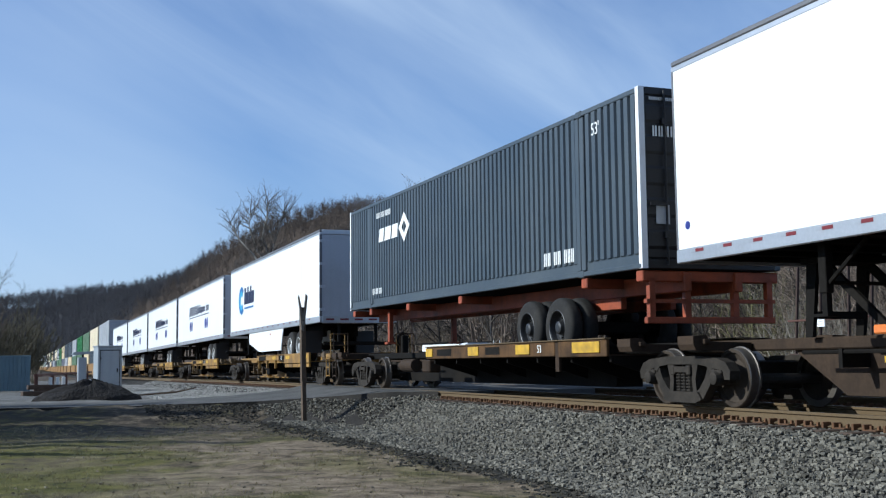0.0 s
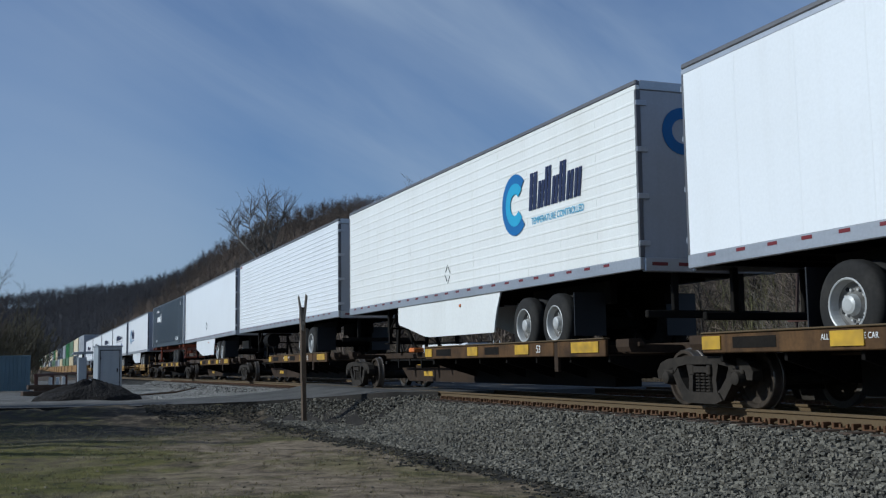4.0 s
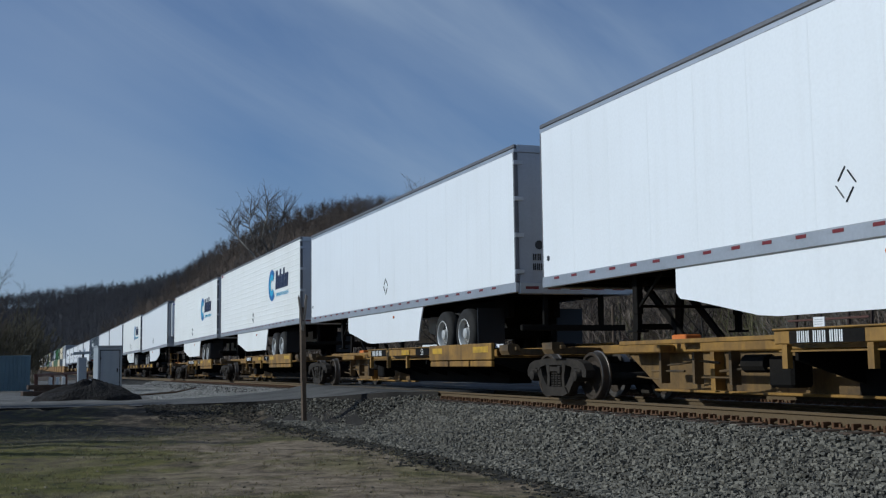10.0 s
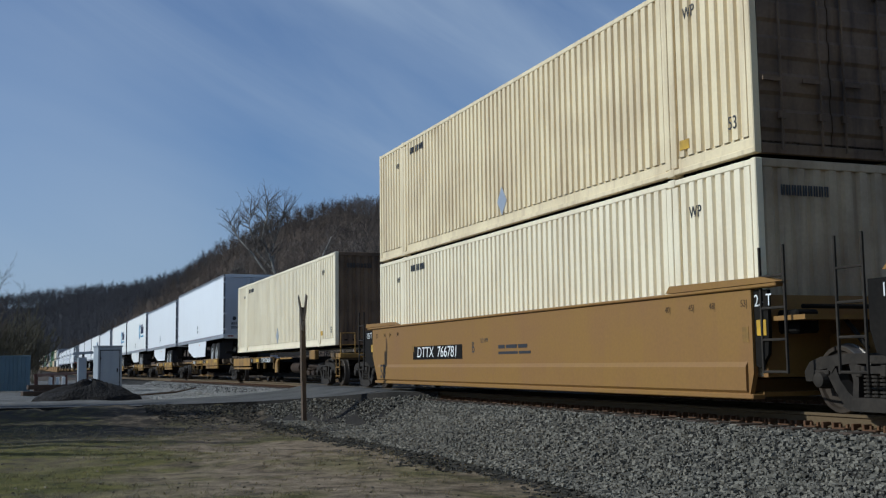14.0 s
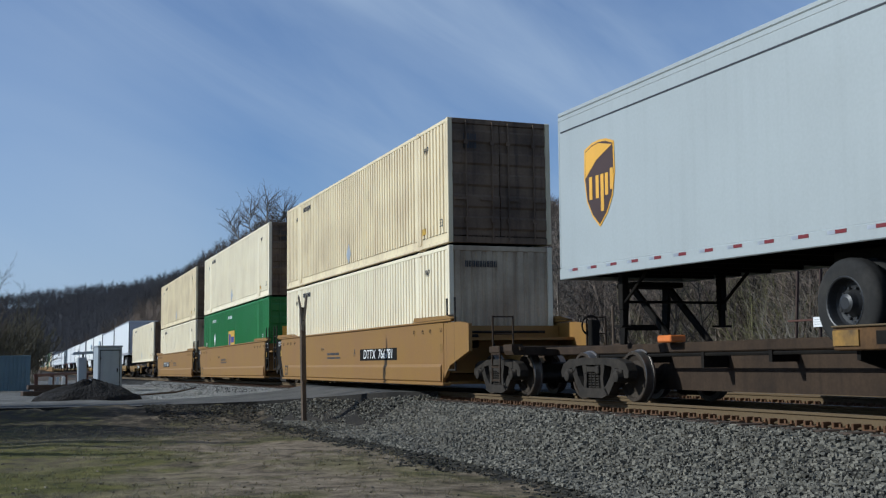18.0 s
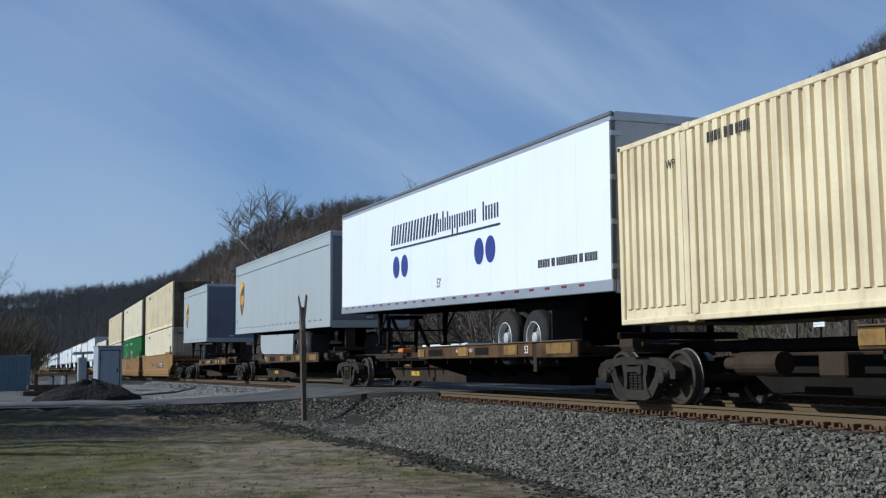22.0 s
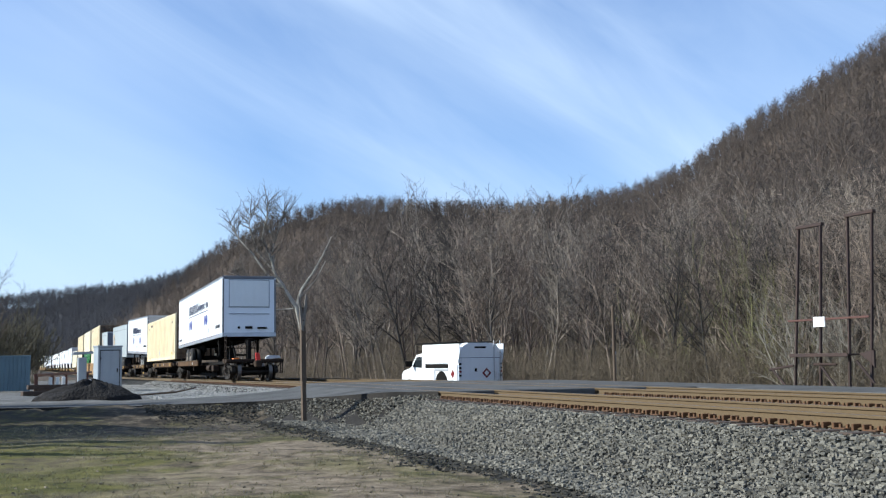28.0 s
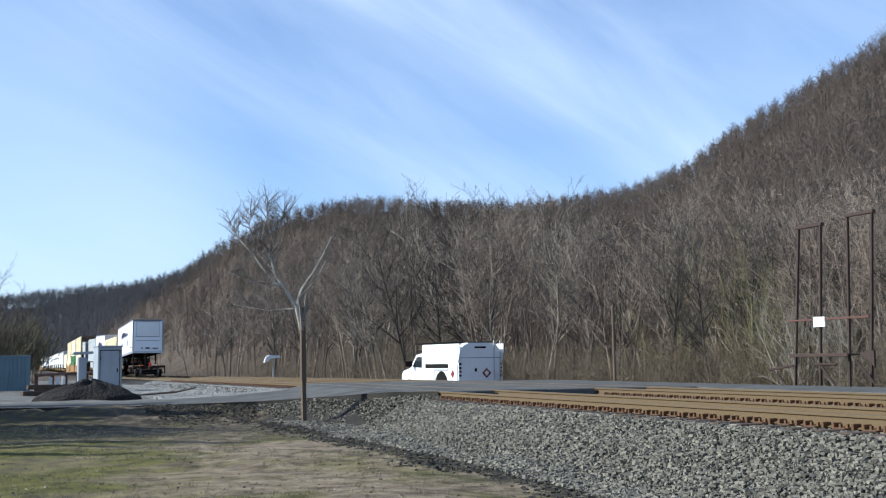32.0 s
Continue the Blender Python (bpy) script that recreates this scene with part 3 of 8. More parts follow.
def reefer_unit(T, yn):
    """The cooling unit on a nose that faces -y."""
    y0, y1 = yn, yn - 0.62
    part("cooling_unit_body", Shape().box(-1.05, 1.05, y0 + 0.01, y1 + 0.06, 2.62, 4.88, 0.06), DOOR_GREY, T, "grey refrigeration unit body")
    part("cooling_unit_grille", Shape().box(-0.62, 1.03, y1 + 0.07, y1 + 0.02, 3.78, 4.84, 0.04), BLACK, T, "black upper grille")
    p = Shape().prism([(-1.06, 2.70), (-0.62, 2.70), (-0.62, 3.80), (-0.78, 4.62), (-1.06, 4.66)], y1 + 0.07, y1 - 0.02, "y")
    part("cooling_unit_panel", p, WHITE, T, "white corner door panel")
    part("lower_panel", Shape().box(-0.60, 0.20, y1 + 0.07, y1 + 0.0, 2.68, 3.74, 0.03).box(0.22, 1.03, y1 + 0.07, y1 + 0.0, 2.68, 3.74, 0.03), DOOR_GREY, T)
    part("display_box", Shape().box(-0.94, -0.76, y1 - 0.02, y1 - 0.035, 3.06, 3.20, 0.01), BLACK, T)
    part("maker_badge", Shape().box(-1.0, -0.66, y0 - 0.28, y1 - 0.0, 4.70, 4.82, 0.03), BLUE, T, "blue badge")


# corrugated containers
def container_side(key, z0, z1, side, skin):
    """Corrugated wall between the end posts, with the stacking posts 12.19 m apart."""
    def make():
        s = Shape()
        spans = [(0.11, 1.83, 8), (2.13, 14.02, 56), (14.32, 16.04, 8)]
        for u0, u1, n in spans:
            w = (u1 - u0) / n
            row = []
            for i in range(n):
                a = u0 + i * w
                row += [(a, 0.048), (a + 0.24 * w, 0.048), (a + 0.34 * w, 0.0), (a + 0.90 * w, 0.0)]
            row.append((u1, 0.048))
            v, f = [], []
            for u, d in row:
                v += [(side * (HW - 0.006 - d), -u, z0), (side * (HW - 0.006 - d), -u, z1)]
            f = [(2 * i, 2 * i + 2, 2 * i + 3, 2 * i + 1) for i in range(len(row) - 1)]
            s.add(v, f)
        s.box(side * (HW - 0.06), side * (HW - 0.08), -0.1, -LEN + 0.1, z0, z1)
        return s.mesh("side_wall", skin)
    return shared(("cside", key, z0, z1, side, skin.name), make)


def container(y, z0, label, skin=CREAM, end=CREAM_SHADED, doors=True, marks="cream", low=False, group="containers on the train", post=None, lift=0.0, drop=0.0):
    """A 53 ft container; z0 is its underside."""
    C = thing("shipping_container", label, "container", y, group, lift, drop)
    z1 = z0 + 2.896
    zb, zt = z0 + 0.26, z1 - 0.10
    post = post or skin
    key = (skin.name, end.name, round(z0, 3), post.name)

    def sh(nm, f):
        return shared((nm,) + key, f)
    for side in (-1, 1):
        part("side_wall", container_side("w", zb, zt, side, skin), skin, C, "vertically corrugated steel side")
        part("bottom_rail", sh(("br", side), lambda: Shape().box(side * (HW - 0.034), side * (HW - 0.09), -0.02, -LEN + 0.02, z0 + 0.02, zb, 0.004).box(side * (HW + 0.006), side * (HW - 0.08), -0.02, -LEN + 0.02, z0 + 0.02, z0 + 0.10, 0.01).mesh("bottom_rail", skin)), skin, C)
        part("top_rail", sh(("tr", side), lambda: Shape().box(side * HW, side * (HW - 0.07), -0.02, -LEN + 0.02, zt, z1 - 0.012, 0.012).mesh("top_rail", skin)), skin, C)
        for u in (0.0, LEN - 0.11):
            part("corner_post", sh(("cp", side, u), lambda: Shape().box(side * HW, side * (HW - 0.12), -u, -u - 0.11, z0 + 0.02, z1, 0.012).mesh("corner_post", post)), post, C)
        for u in (1.83, 14.02):
            part("stacking_post", sh(("sp", side, u), lambda: Shape().box(side * (HW + 0.004), side * (HW - 0.06), -u, -u - 0.135, z0 + 0.12, z1 - 0.12, 0.01).box(side * (HW - 0.002), side * (HW - 0.06), -u - 0.15, -u - 0.30, z0 + 0.12, z1 - 0.12, 0.01).mesh("stacking_post", post)), post, C)
            if not low:
                for z in (z0, z1 - 0.12):
                    part("corner_casting", sh(("cc", side, u, z), lambda: Shape().box(side * (HW + 0.012), side * (HW - 0.16), -u - 0.06, -u - 0.24, z, z + 0.12, 0.012).box(side * (HW + 0.014), side * (HW + 0.01), -u - 0.11, -u - 0.19, z + 0.03, z + 0.09).mesh("corner_casting", post)), post, C)
    part("roof", sh("rf", lambda: Shape().box(-HW + 0.06, HW - 0.06, -0.03, -LEN + 0.03, z1 - 0.05, z1 - 0.02).mesh("roof", skin)), skin, C)
    part("floor", sh("fl", lambda: Shape().box(-HW + 0.08, HW - 0.08, -0.03, -LEN + 0.03, z0 + 0.08, z0 + 0.2).mesh("floor", UNDER)), UNDER, C)

    def plain_end(yy, d):
        s = Shape()
        n = 9
        w = 2 * (HW - 0.12) / n
        line = [(HW - 0.12, yy + d * 0.075), (-HW + 0.12, yy + d * 0.075)]
        for i in range(n):
            x = -HW + 0.12 + i * w
            line += [(x, yy + d * 0.05), (x + 0.15 * w, yy + d * 0.01), (x + 0.6 * w, yy + d * 0.01), (x + 0.75 * w, yy + d * 0.05)]
        s.prism(line + [(HW - 0.12, yy + d * 0.05)], z0 + 0.16, z1 - 0.12, "z")
        s.box(-HW + 0.12, HW - 0.12, yy, yy + d * 0.08, z0 + 0.02, z0 + 0.16, 0.01)
        s.box(-HW + 0.12, HW - 0.12, yy, yy + d * 0.08, z1 - 0.12, z1 - 0.004, 0.01)
        return s
    rear, front = (-LEN, 1), (0.0, -1)
    if doors:
        yy, d = rear
        for sx in (-1, 1):
            def dm(sx=sx):
                line = [(yy + d * 0.06, z1 - 0.13), (yy + d * 0.06, z0 + 0.17), (yy + d * 0.03, z0 + 0.17)]
                for i in range(5):
                    zz = z0 + 0.35 + i * 0.5
                    line += [(yy + d * 0.03, zz - 0.03), (yy + d * 0.004, zz + 0.02), (yy + d * 0.004, zz + 0.24), (yy + d * 0.03, zz + 0.29)]
                s = Shape().prism(line + [(yy + d * 0.03, z1 - 0.13)], sx * 0.01, sx * (HW - 0.125))
                return s.mesh("door", end)
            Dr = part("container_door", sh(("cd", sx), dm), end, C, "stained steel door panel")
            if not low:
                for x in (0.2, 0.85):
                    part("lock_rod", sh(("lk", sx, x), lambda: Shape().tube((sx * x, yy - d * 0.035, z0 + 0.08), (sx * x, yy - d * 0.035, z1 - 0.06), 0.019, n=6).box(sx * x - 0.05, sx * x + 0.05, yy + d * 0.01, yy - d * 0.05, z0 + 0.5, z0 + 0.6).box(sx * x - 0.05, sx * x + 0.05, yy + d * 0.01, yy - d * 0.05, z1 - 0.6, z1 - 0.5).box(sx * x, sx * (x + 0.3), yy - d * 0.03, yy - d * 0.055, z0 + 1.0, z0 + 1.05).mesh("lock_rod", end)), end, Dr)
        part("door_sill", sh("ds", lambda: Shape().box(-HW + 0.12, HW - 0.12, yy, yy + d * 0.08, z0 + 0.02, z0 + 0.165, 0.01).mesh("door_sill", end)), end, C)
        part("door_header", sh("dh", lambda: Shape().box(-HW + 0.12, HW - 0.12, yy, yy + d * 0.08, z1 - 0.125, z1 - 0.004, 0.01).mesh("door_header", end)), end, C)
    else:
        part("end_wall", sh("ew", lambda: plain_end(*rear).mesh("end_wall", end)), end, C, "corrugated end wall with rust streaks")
    part("front_wall", sh("fw", lambda: plain_end(*front).mesh("front_wall", skin)), skin, C)
    x = -HW - 0.001
    if marks == "cream":
        bars(C, -2.5, z1 - 0.33, x, (0.34, 0.06, 0.08, 0.34), 0.15, INK)
        lettering(C, "WP", 0.20, INK, on_side(-1.55, z1 - 0.55, x), 0.8)
        lettering(C, "WP", 0.24, INK, on_side(-14.75, z1 - 0.55, x), 0.8)
        lettering(C, "53", 0.26, INK, on_side(-15.7, z0 + 0.50, x), 0.8)
        part("placard_holder", Shape().prism([(-8.05, z0 + 0.82), (-8.28, z0 + 0.53), (-8.05, z0 + 0.24), (-7.82, z0 + 0.53)], x - 0.004, x + 0.01), ALU, C, "grey diamond placard plate")
        part("caution_label", Shape().box(x - 0.004, x + 0.01, -14.42, -14.66, z0 + 0.36, z0 + 0.50), YELLOW, C, "orange caution label")
        bars_end(C, -0.9, z1 - 0.42, -LEN - 0.002 if not doors else -LEN + 0.003, (0.34, 0.34) if doors else (0.8,), 0.14, INK)
    elif marks == "slate":
        for ya, yb in ((-2.76, -3.15), (-3.25, -3.75), (-3.85, -4.3)):
            part("logo", Shape().prism([(ya, z1 - 1.15), (ya - 0.08, z1 - 0.80), (yb - 0.08, z1 - 0.80), (yb, z1 - 1.15)], x - 0.004, x + 0.02), LETTER, C, "white plain logo block")
        part("logo", disc(-4.85, z1 - 0.95, x, 0.42, 0.38, 4, hole=0.45, a0=0, a1=360), LETTER, C, "white plain logo diamond")
        bars(C, -2.57, z1 - 0.42, x, (0.3, 0.3, 0.5), 0.15, LETTER)
        lettering(C, "53'", 0.30, LETTER, on_side(-14.75, z1 - 0.42, x), 0.8)
        bars(C, -2.2, z0 + 0.44, x, (0.2, 0.25, 0.25), 0.16, LETTER)
        bars(C, -12.75, z0 + 0.42, x, (0.3, 0.3, 0.4), 0.24, LETTER, 0.1)
    elif marks == "green":
        part("logo", Shape().box(x - 0.004, x + 0.02, -7.3, -8.85, z0 + 1.05, z0 + 1.85), YELLOW, C, "plain yellow logo panel")
        part("logo", Shape().box(x - 0.008, x + 0.02, -7.45, -7.85, z0 + 1.18, z0 + 1.72).box(x - 0.008, x + 0.02, -8.0, -8.7, z0 + 1.32, z0 + 1.58), BLUE, C)
        bars(C, -7.2, z1 - 0.42, x, (0.35, 0.6), 0.13, LETTER)
        part("placard_holder", disc(-3.5, z0 + 1.6, x, 0.2, 0.32, 4), LETTER, C, "white diamond placard")
        lettering(C, "53'", 0.30, LETTER, on_side(-15.04, z0 + 1.37, x), 0.8)
        lettering(C, "53'", 0.28, LETTER, on_side(-0.95, z0 + 1.37, x), 0.8)
        lettering(C, "EMHU 265082", 0.20, LETTER, on_side(-3.3, z1 - 0.42, x), 0.95)
        part("logo", Shape().box(-0.75, -0.05, -LEN - 0.004, -LEN + 0.03, z0 + 1.25, z0 + 1.75), SHIELD_GOLD, C)
    return C


def bars_end(parent, x, z, y, lengths, height, mat):
    """Unreadable writing on an end: lines of plain upright bars."""
    s = Shape()
    for i, w in enumerate(lengths):
        zz = z - i * (height + 0.06)
        n = max(1, round(w / (height * 0.66)))
        for k in range(n):
            for q in (0.0, 0.44):
                s.box(x + (k + q) * w / n, x + (k + q + 0.26) * w / n, y - 0.004, y + 0.004, zz - height / 2, zz + height / 2)
    return part("marking", s, mat, parent)


# rail trucks, shared meshes; their centre is the truck's centre on the rail top
def side_frame_mesh():
    """A cast frame: drooping ends over the boxes, round-cornered windows either side of the spring nest."""
    s = Shape()
    top = [(-1.16, 0.40), (-1.18, 0.52), (-1.08, 0.64), (-0.88, 0.70), (-0.40, 0.735), (0.40, 0.735), (0.88, 0.70), (1.08, 0.64), (1.18, 0.52), (1.16, 0.40),
           (1.04, 0.40), (1.0, 0.53), (0.76, 0.56), (0.70, 0.50), (0.62, 0.585), (0.40, 0.615), (-0.40, 0.615), (-0.62, 0.585), (-0.70, 0.50), (-0.76, 0.56), (-1.0, 0.53), (-1.04, 0.40)]
    s.prism(top, -0.085, 0.085)
    for q in (-1, 1):
        s.prism([(q * 0.80, 0.60), (q * 0.64, 0.59), (q * 0.56, 0.42), (q * 0.42, 0.27), (q * 0.30, 0.20), (q * 0.34, 0.09), (q * 0.50, 0.12), (q * 0.66, 0.30), (q * 0.76, 0.46)], -0.075, 0.075)
        s.prism([(q * 0.40, 0.63), (q * 0.25, 0.63), (q * 0.24, 0.40), (q * 0.26, 0.18), (q * 0.36, 0.18), (q * 0.33, 0.40)], -0.08, 0.08)
        s.box(-0.13, -0.07, q * 0.20 - 0.05, q * 0.20 + 0.05, 0.46, 0.60, 0.015)
    s.prism([(-0.50, 0.11), (-0.40, 0.22), (0.40, 0.22), (0.50, 0.11), (0.34, 0.06), (-0.34, 0.06)], -0.11, 0.11)
    s.prism([(-0.22, 0.50), (-0.22, 0.585), (0.22, 0.585), (0.22, 0.50)], -0.12, 0.02)
    return s.mesh("side_frame", BOGIE)


def wheel_mesh():
    R = 0.42
    s = Shape().lathe([(0.0, 0.05), (-0.03, 0.09), (0.0, 0.13), (0.035, 0.26), (0.005, R - 0.075), (-0.035, R - 0.06), (-0.035, R - 0.014)], (0, 0, 0), 40, mat=0, cap=False)
    s.lathe([(-0.035, R - 0.014), (-0.02, R - 0.004), (0.06, R), (0.095, R + 0.008), (0.10, R + 0.026), (0.13, R + 0.024), (0.13, R - 0.07)], (0, 0, 0), 40, mat=1, cap=False)
    s.lathe([(0.13, R - 0.07), (0.08, R - 0.1), (0.08, 0.1), (0.08, 0.02)], (0, 0, 0), 40, mat=0, cap=False)
    return s.mesh("wheel", PLATE, TREAD)


def spring_mesh():
    s = Shape()
    for k in (-0.13, 0.0, 0.13):
        for i in range(6):
            z = 0.23 + i * 0.045
            s.lathe([(-0.055, 0.001), (0.055, 0.001)], (0, k, z), 3)
            s.tube((0.0, k, z), (0.0, k, z + 0.024), 0.062, n=10)
        s.tube((0, k, 0.21), (0, k, 0.49), 0.035, n=8)
    return s.mesh("spring", BOGIE)


def bogie(parent, y):
    """A two-axle truck with side frames, springs, bearing caps and wheels."""
    def bolster():
        s = Shape().box(-0.98, 0.98, -0.17, 0.17, 0.44, 0.66, 0.03)
        s.tube((0, 0, 0.66), (0, 0, 0.76), 0.2, n=14)
        s.box(-0.9, 0.9, -0.52, -0.40, 0.24, 0.36, 0.02).box(-0.9, 0.9, 0.40, 0.52, 0.24, 0.36, 0.02)
        return s.mesh("bogie", BOGIE)
    B = part("bogie", shared("bolster", bolster), BOGIE, parent, "dusty two-axle rail truck", at=pose(0, y, 0))
    for side in (-1, 1):
        part("side_frame", shared("side_frame", side_frame_mesh), BOGIE, B, at=pose(side * 1.0, 0, 0))
        part("coil_spring", shared("spring", spring_mesh), BOGIE, B, at=pose(side * 1.03, 0, 0))
        for q in (-0.86, 0.86):
            part("bearing_cap", shared("cap", lambda: Shape().lathe([(-0.10, 0.05), (-0.09, 0.09), (0.0, 0.11), (0.1, 0.11)], (0, 0, 0), 14).box(-0.04, 0.06, -0.13, 0.13, 0.06, 0.12, 0.01).mesh("bearing_cap", BOGIE)), BOGIE, B, at=pose(side * 1.06, q, 0.42, 0, 0, 0 if side < 0 else 180))
            part("wheel", shared("wheel", wheel_mesh), TREAD, B, "worn steel rail wheel", at=pose(side * 0.78, q, 0.42, 0, 0, 0 if side < 0 else 180))
    for q in (-0.86, 0.86):
        part("axle", shared("rail_axle", lambda: Shape().tube((-0.98, 0, 0), (0.98, 0, 0), 0.08, n=12).mesh("axle", BOGIE)), BOGIE, B, at=pose(0, q, 0.40))
    return B


def spine_unit(y, lead, tail, paint, label, bog=(), patches=True, hitch=2.0, plat=(6.7, 15.15), mark="", end_lead=False, end_tail=False, container_load=False, hitch_mat=None, flip=False):
    """One platform of an articulated spine car. Its space has y = 0 at the leading end of its load."""
    U = thing("spine_car_unit", label, "rail car", y, "articulated spine cars")
    a, b = -lead, tail           # both in metres back from y = 0
    s = Shape()
    s.box(-0.32, 0.32, -a - 0.0, -b, 0.80, 0.96, 0.02)
    dark = paint is GOLD and container_load
    # units whose beam and webs are drawn black
    blackened = container_load or plat[0] < 2
    part("center_sill", s, UNDER if blackened else paint, U, "central spine beam")
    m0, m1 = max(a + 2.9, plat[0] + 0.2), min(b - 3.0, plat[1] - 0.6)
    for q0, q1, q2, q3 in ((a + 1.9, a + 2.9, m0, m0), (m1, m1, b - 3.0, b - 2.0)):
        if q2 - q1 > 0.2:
            part("sill_web", Shape().prism([(-q0, 0.80), (-q1, 0.20), (-q2, 0.20), (-q3, 0.80)], -0.12 if blackened else -0.24, 0.12 if blackened else 0.24), UNDER if blackened else GOLD_WEB if paint is GOLD else BROWN, U, "deep end of the spine beam")
    # middle web and outriggers: the shade beneath the platforms is painted black
    part("sill_web", Shape().prism([(-m0 - 0.01, 0.80), (-m0 - 0.01, 0.21), (-m1 + 0.01, 0.21), (-m1 + 0.01, 0.80)], -0.27, 0.27), UNDER, U, "middle of the spine beam, black for platform shade")
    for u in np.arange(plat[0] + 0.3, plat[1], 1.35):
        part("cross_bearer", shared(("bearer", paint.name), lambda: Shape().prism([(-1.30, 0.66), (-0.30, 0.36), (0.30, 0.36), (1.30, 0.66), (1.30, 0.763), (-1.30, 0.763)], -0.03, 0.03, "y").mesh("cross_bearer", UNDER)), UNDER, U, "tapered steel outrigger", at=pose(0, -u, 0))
    p0, p1 = plat
    mid = p0 + (p1 - p0) * 0.78
    for side in (-1, 1) if paint is GOLD and container_load else ():
        P = part("side_platform", Shape().box(side * 0.33, side * 1.33, 0.37, -7.75, 0.765, 0.785), UNDER, U, "black side platform")
        part("deep_sill", Shape().box(side * 1.335, side * 1.415, 0.37, -3.36, 0.66, 0.985, 0.012), paint, P, "deep sill box with wear")
        for u in (-0.3, 1.0, 2.3):
            part("lower_flange", Shape().box(side * 1.32, side * 1.41, -u, -u - 1.22, 0.53, 0.61, 0.012), paint, P)
        part("side_sill", Shape().box(side * 1.335, side * 1.40, -3.38, -7.77, 0.79, 0.965, 0.012), paint, P)
        part("deck_edge", Shape().box(side * 1.30, side * 1.43, -3.38, -7.77, 0.968, 0.995, 0.008), paint, P, "worn bare deck edge")
        part("marking_panel", Shape().box(side * 1.40, side * 1.405, -3.42, -4.05, 0.80, 0.955).box(side * 1.40, side * 1.405, -5.2, -7.75, 0.80, 0.955), UNDER, P, "black panel behind the markings")
        part("yellow_patch", Shape().box(side * 1.40, side * 1.405, -4.55, -5.1, 0.82, 0.94), YELLOW, P, "worn yellow reflective patch")
        for u in (4.6, 5.9, 7.6):
            part("sill_stay", Shape().box(side * 1.28, side * 1.36, -u, -u - 0.09, 0.55, 0.788), paint, P)
        part("curved_bracket", Shape().prism([(-7.95, 0.60), (-8.05, 0.80), (-8.3, 0.92), (-8.55, 0.90), (-8.40, 0.78), (-8.42, 0.44), (-7.98, 0.40)], side * 1.30, side * 1.37), paint, U, "curved golden bracket")
        part("edge_strip", Shape().box(side * 1.32, side * 1.38, -8.87, -10.7, 0.885, 0.945, 0.01), paint, U)
        part("side_beam", Shape().box(side * 1.18, side * 1.26, -7.9, -13.0, 0.99, 1.12, 0.01), UNDER, U, "black side beam")
        part("end_block", Shape().box(side * 1.28, side * 1.42, -13.42, -14.1, 0.84, 1.14, 0.02), paint, U)
        # brown on a golden car: the recess's shade is put into the gear's colour
        part("brake_cylinder", Shape().tube((side * 1.0, -9.75, 0.58), (side * 1.0, -10.95, 0.58), 0.19, n=16).tube((side * 1.0, -9.45, 0.58), (side * 1.0, -9.75, 0.58), 0.10, n=12).tube((side * 1.0, -10.95, 0.58), (side * 1.0, -11.2, 0.58), 0.05, n=8), BROWN, U, "brown brake cylinder")
        for k in range(9):
            u = 11.6 + k * 0.21
            part("brake_lever", Shape().tube((side * 1.05, -u, 0.42 + 0.1 * (k % 3)), (side * 0.9, -u - 0.45, 0.62 - 0.08 * (k % 2)), 0.035 + 0.012 * (k % 3), n=7), BROWN, U)
        for u in (11.85, 12.5):
            part("valve_box", Shape().box(side * 0.95, side * 1.12, -u, -u - 0.35, 0.32, 0.46, 0.02), BROWN, U)
    for side in () if paint is GOLD and container_load else (-1, 1):
        P = part("wheel_platform", Shape().box(side * 0.33, side * 1.33, -p0, -p1, 0.765, 0.785), paint, U, "trailer wheel platform")
        if paint is GOLD and not container_load and not flip:
            mid = p0 + 4.85
            part("side_sill", Shape().box(side * 1.335, side * 1.40, -p0, -mid, 0.86, 1.03, 0.012).box(side * 1.30, side * 1.43, -p0, -mid, 1.032, 1.055, 0.008), paint, P)
            part("deep_sill", Shape().box(side * 1.335, side * 1.415, -mid - 0.01, -p1, 0.73, 1.065, 0.012), paint, P, "deeper sill beside the trailer wheels")
            for k in range(3):
                w = (p1 - mid) / 3
                part("lower_flange", Shape().box(side * 1.32, side * 1.40, -mid - 0.05 - k * w, -mid - (k + 1) * w + 0.04, 0.59, 0.71, 0.012), paint, P)
            for u in (p0 + 0.12, p0 + 1.6, p0 + 3.1):
                part("sill_stay", Shape().box(side * 1.30, side * 1.38, -u, -u - 0.1, 0.56, 0.858), paint, P)
        else:
            part("side_sill", Shape().box(side * 1.335, side * 1.40, -p0, -mid, 0.77, 1.03, 0.012), SILL if paint is BROWN else paint, P)
            part("side_sill", Shape().box(side * 1.335, side * 1.40, -mid - 0.16, -p1, 0.75, 1.03, 0.012), SILL if paint is BROWN else paint, P)
            part("deck_edge", Shape().box(side * 1.30, side * 1.43, -p0, -p1, 1.032, 1.055, 0.008), RAIL_RUST if paint is BROWN else paint, P, "worn bare deck edge")
            part("sill_bracket", Shape().box(side * 1.335, side * 1.385, -mid - 0.01, -mid - 0.15, 0.50, 1.03), paint, P)
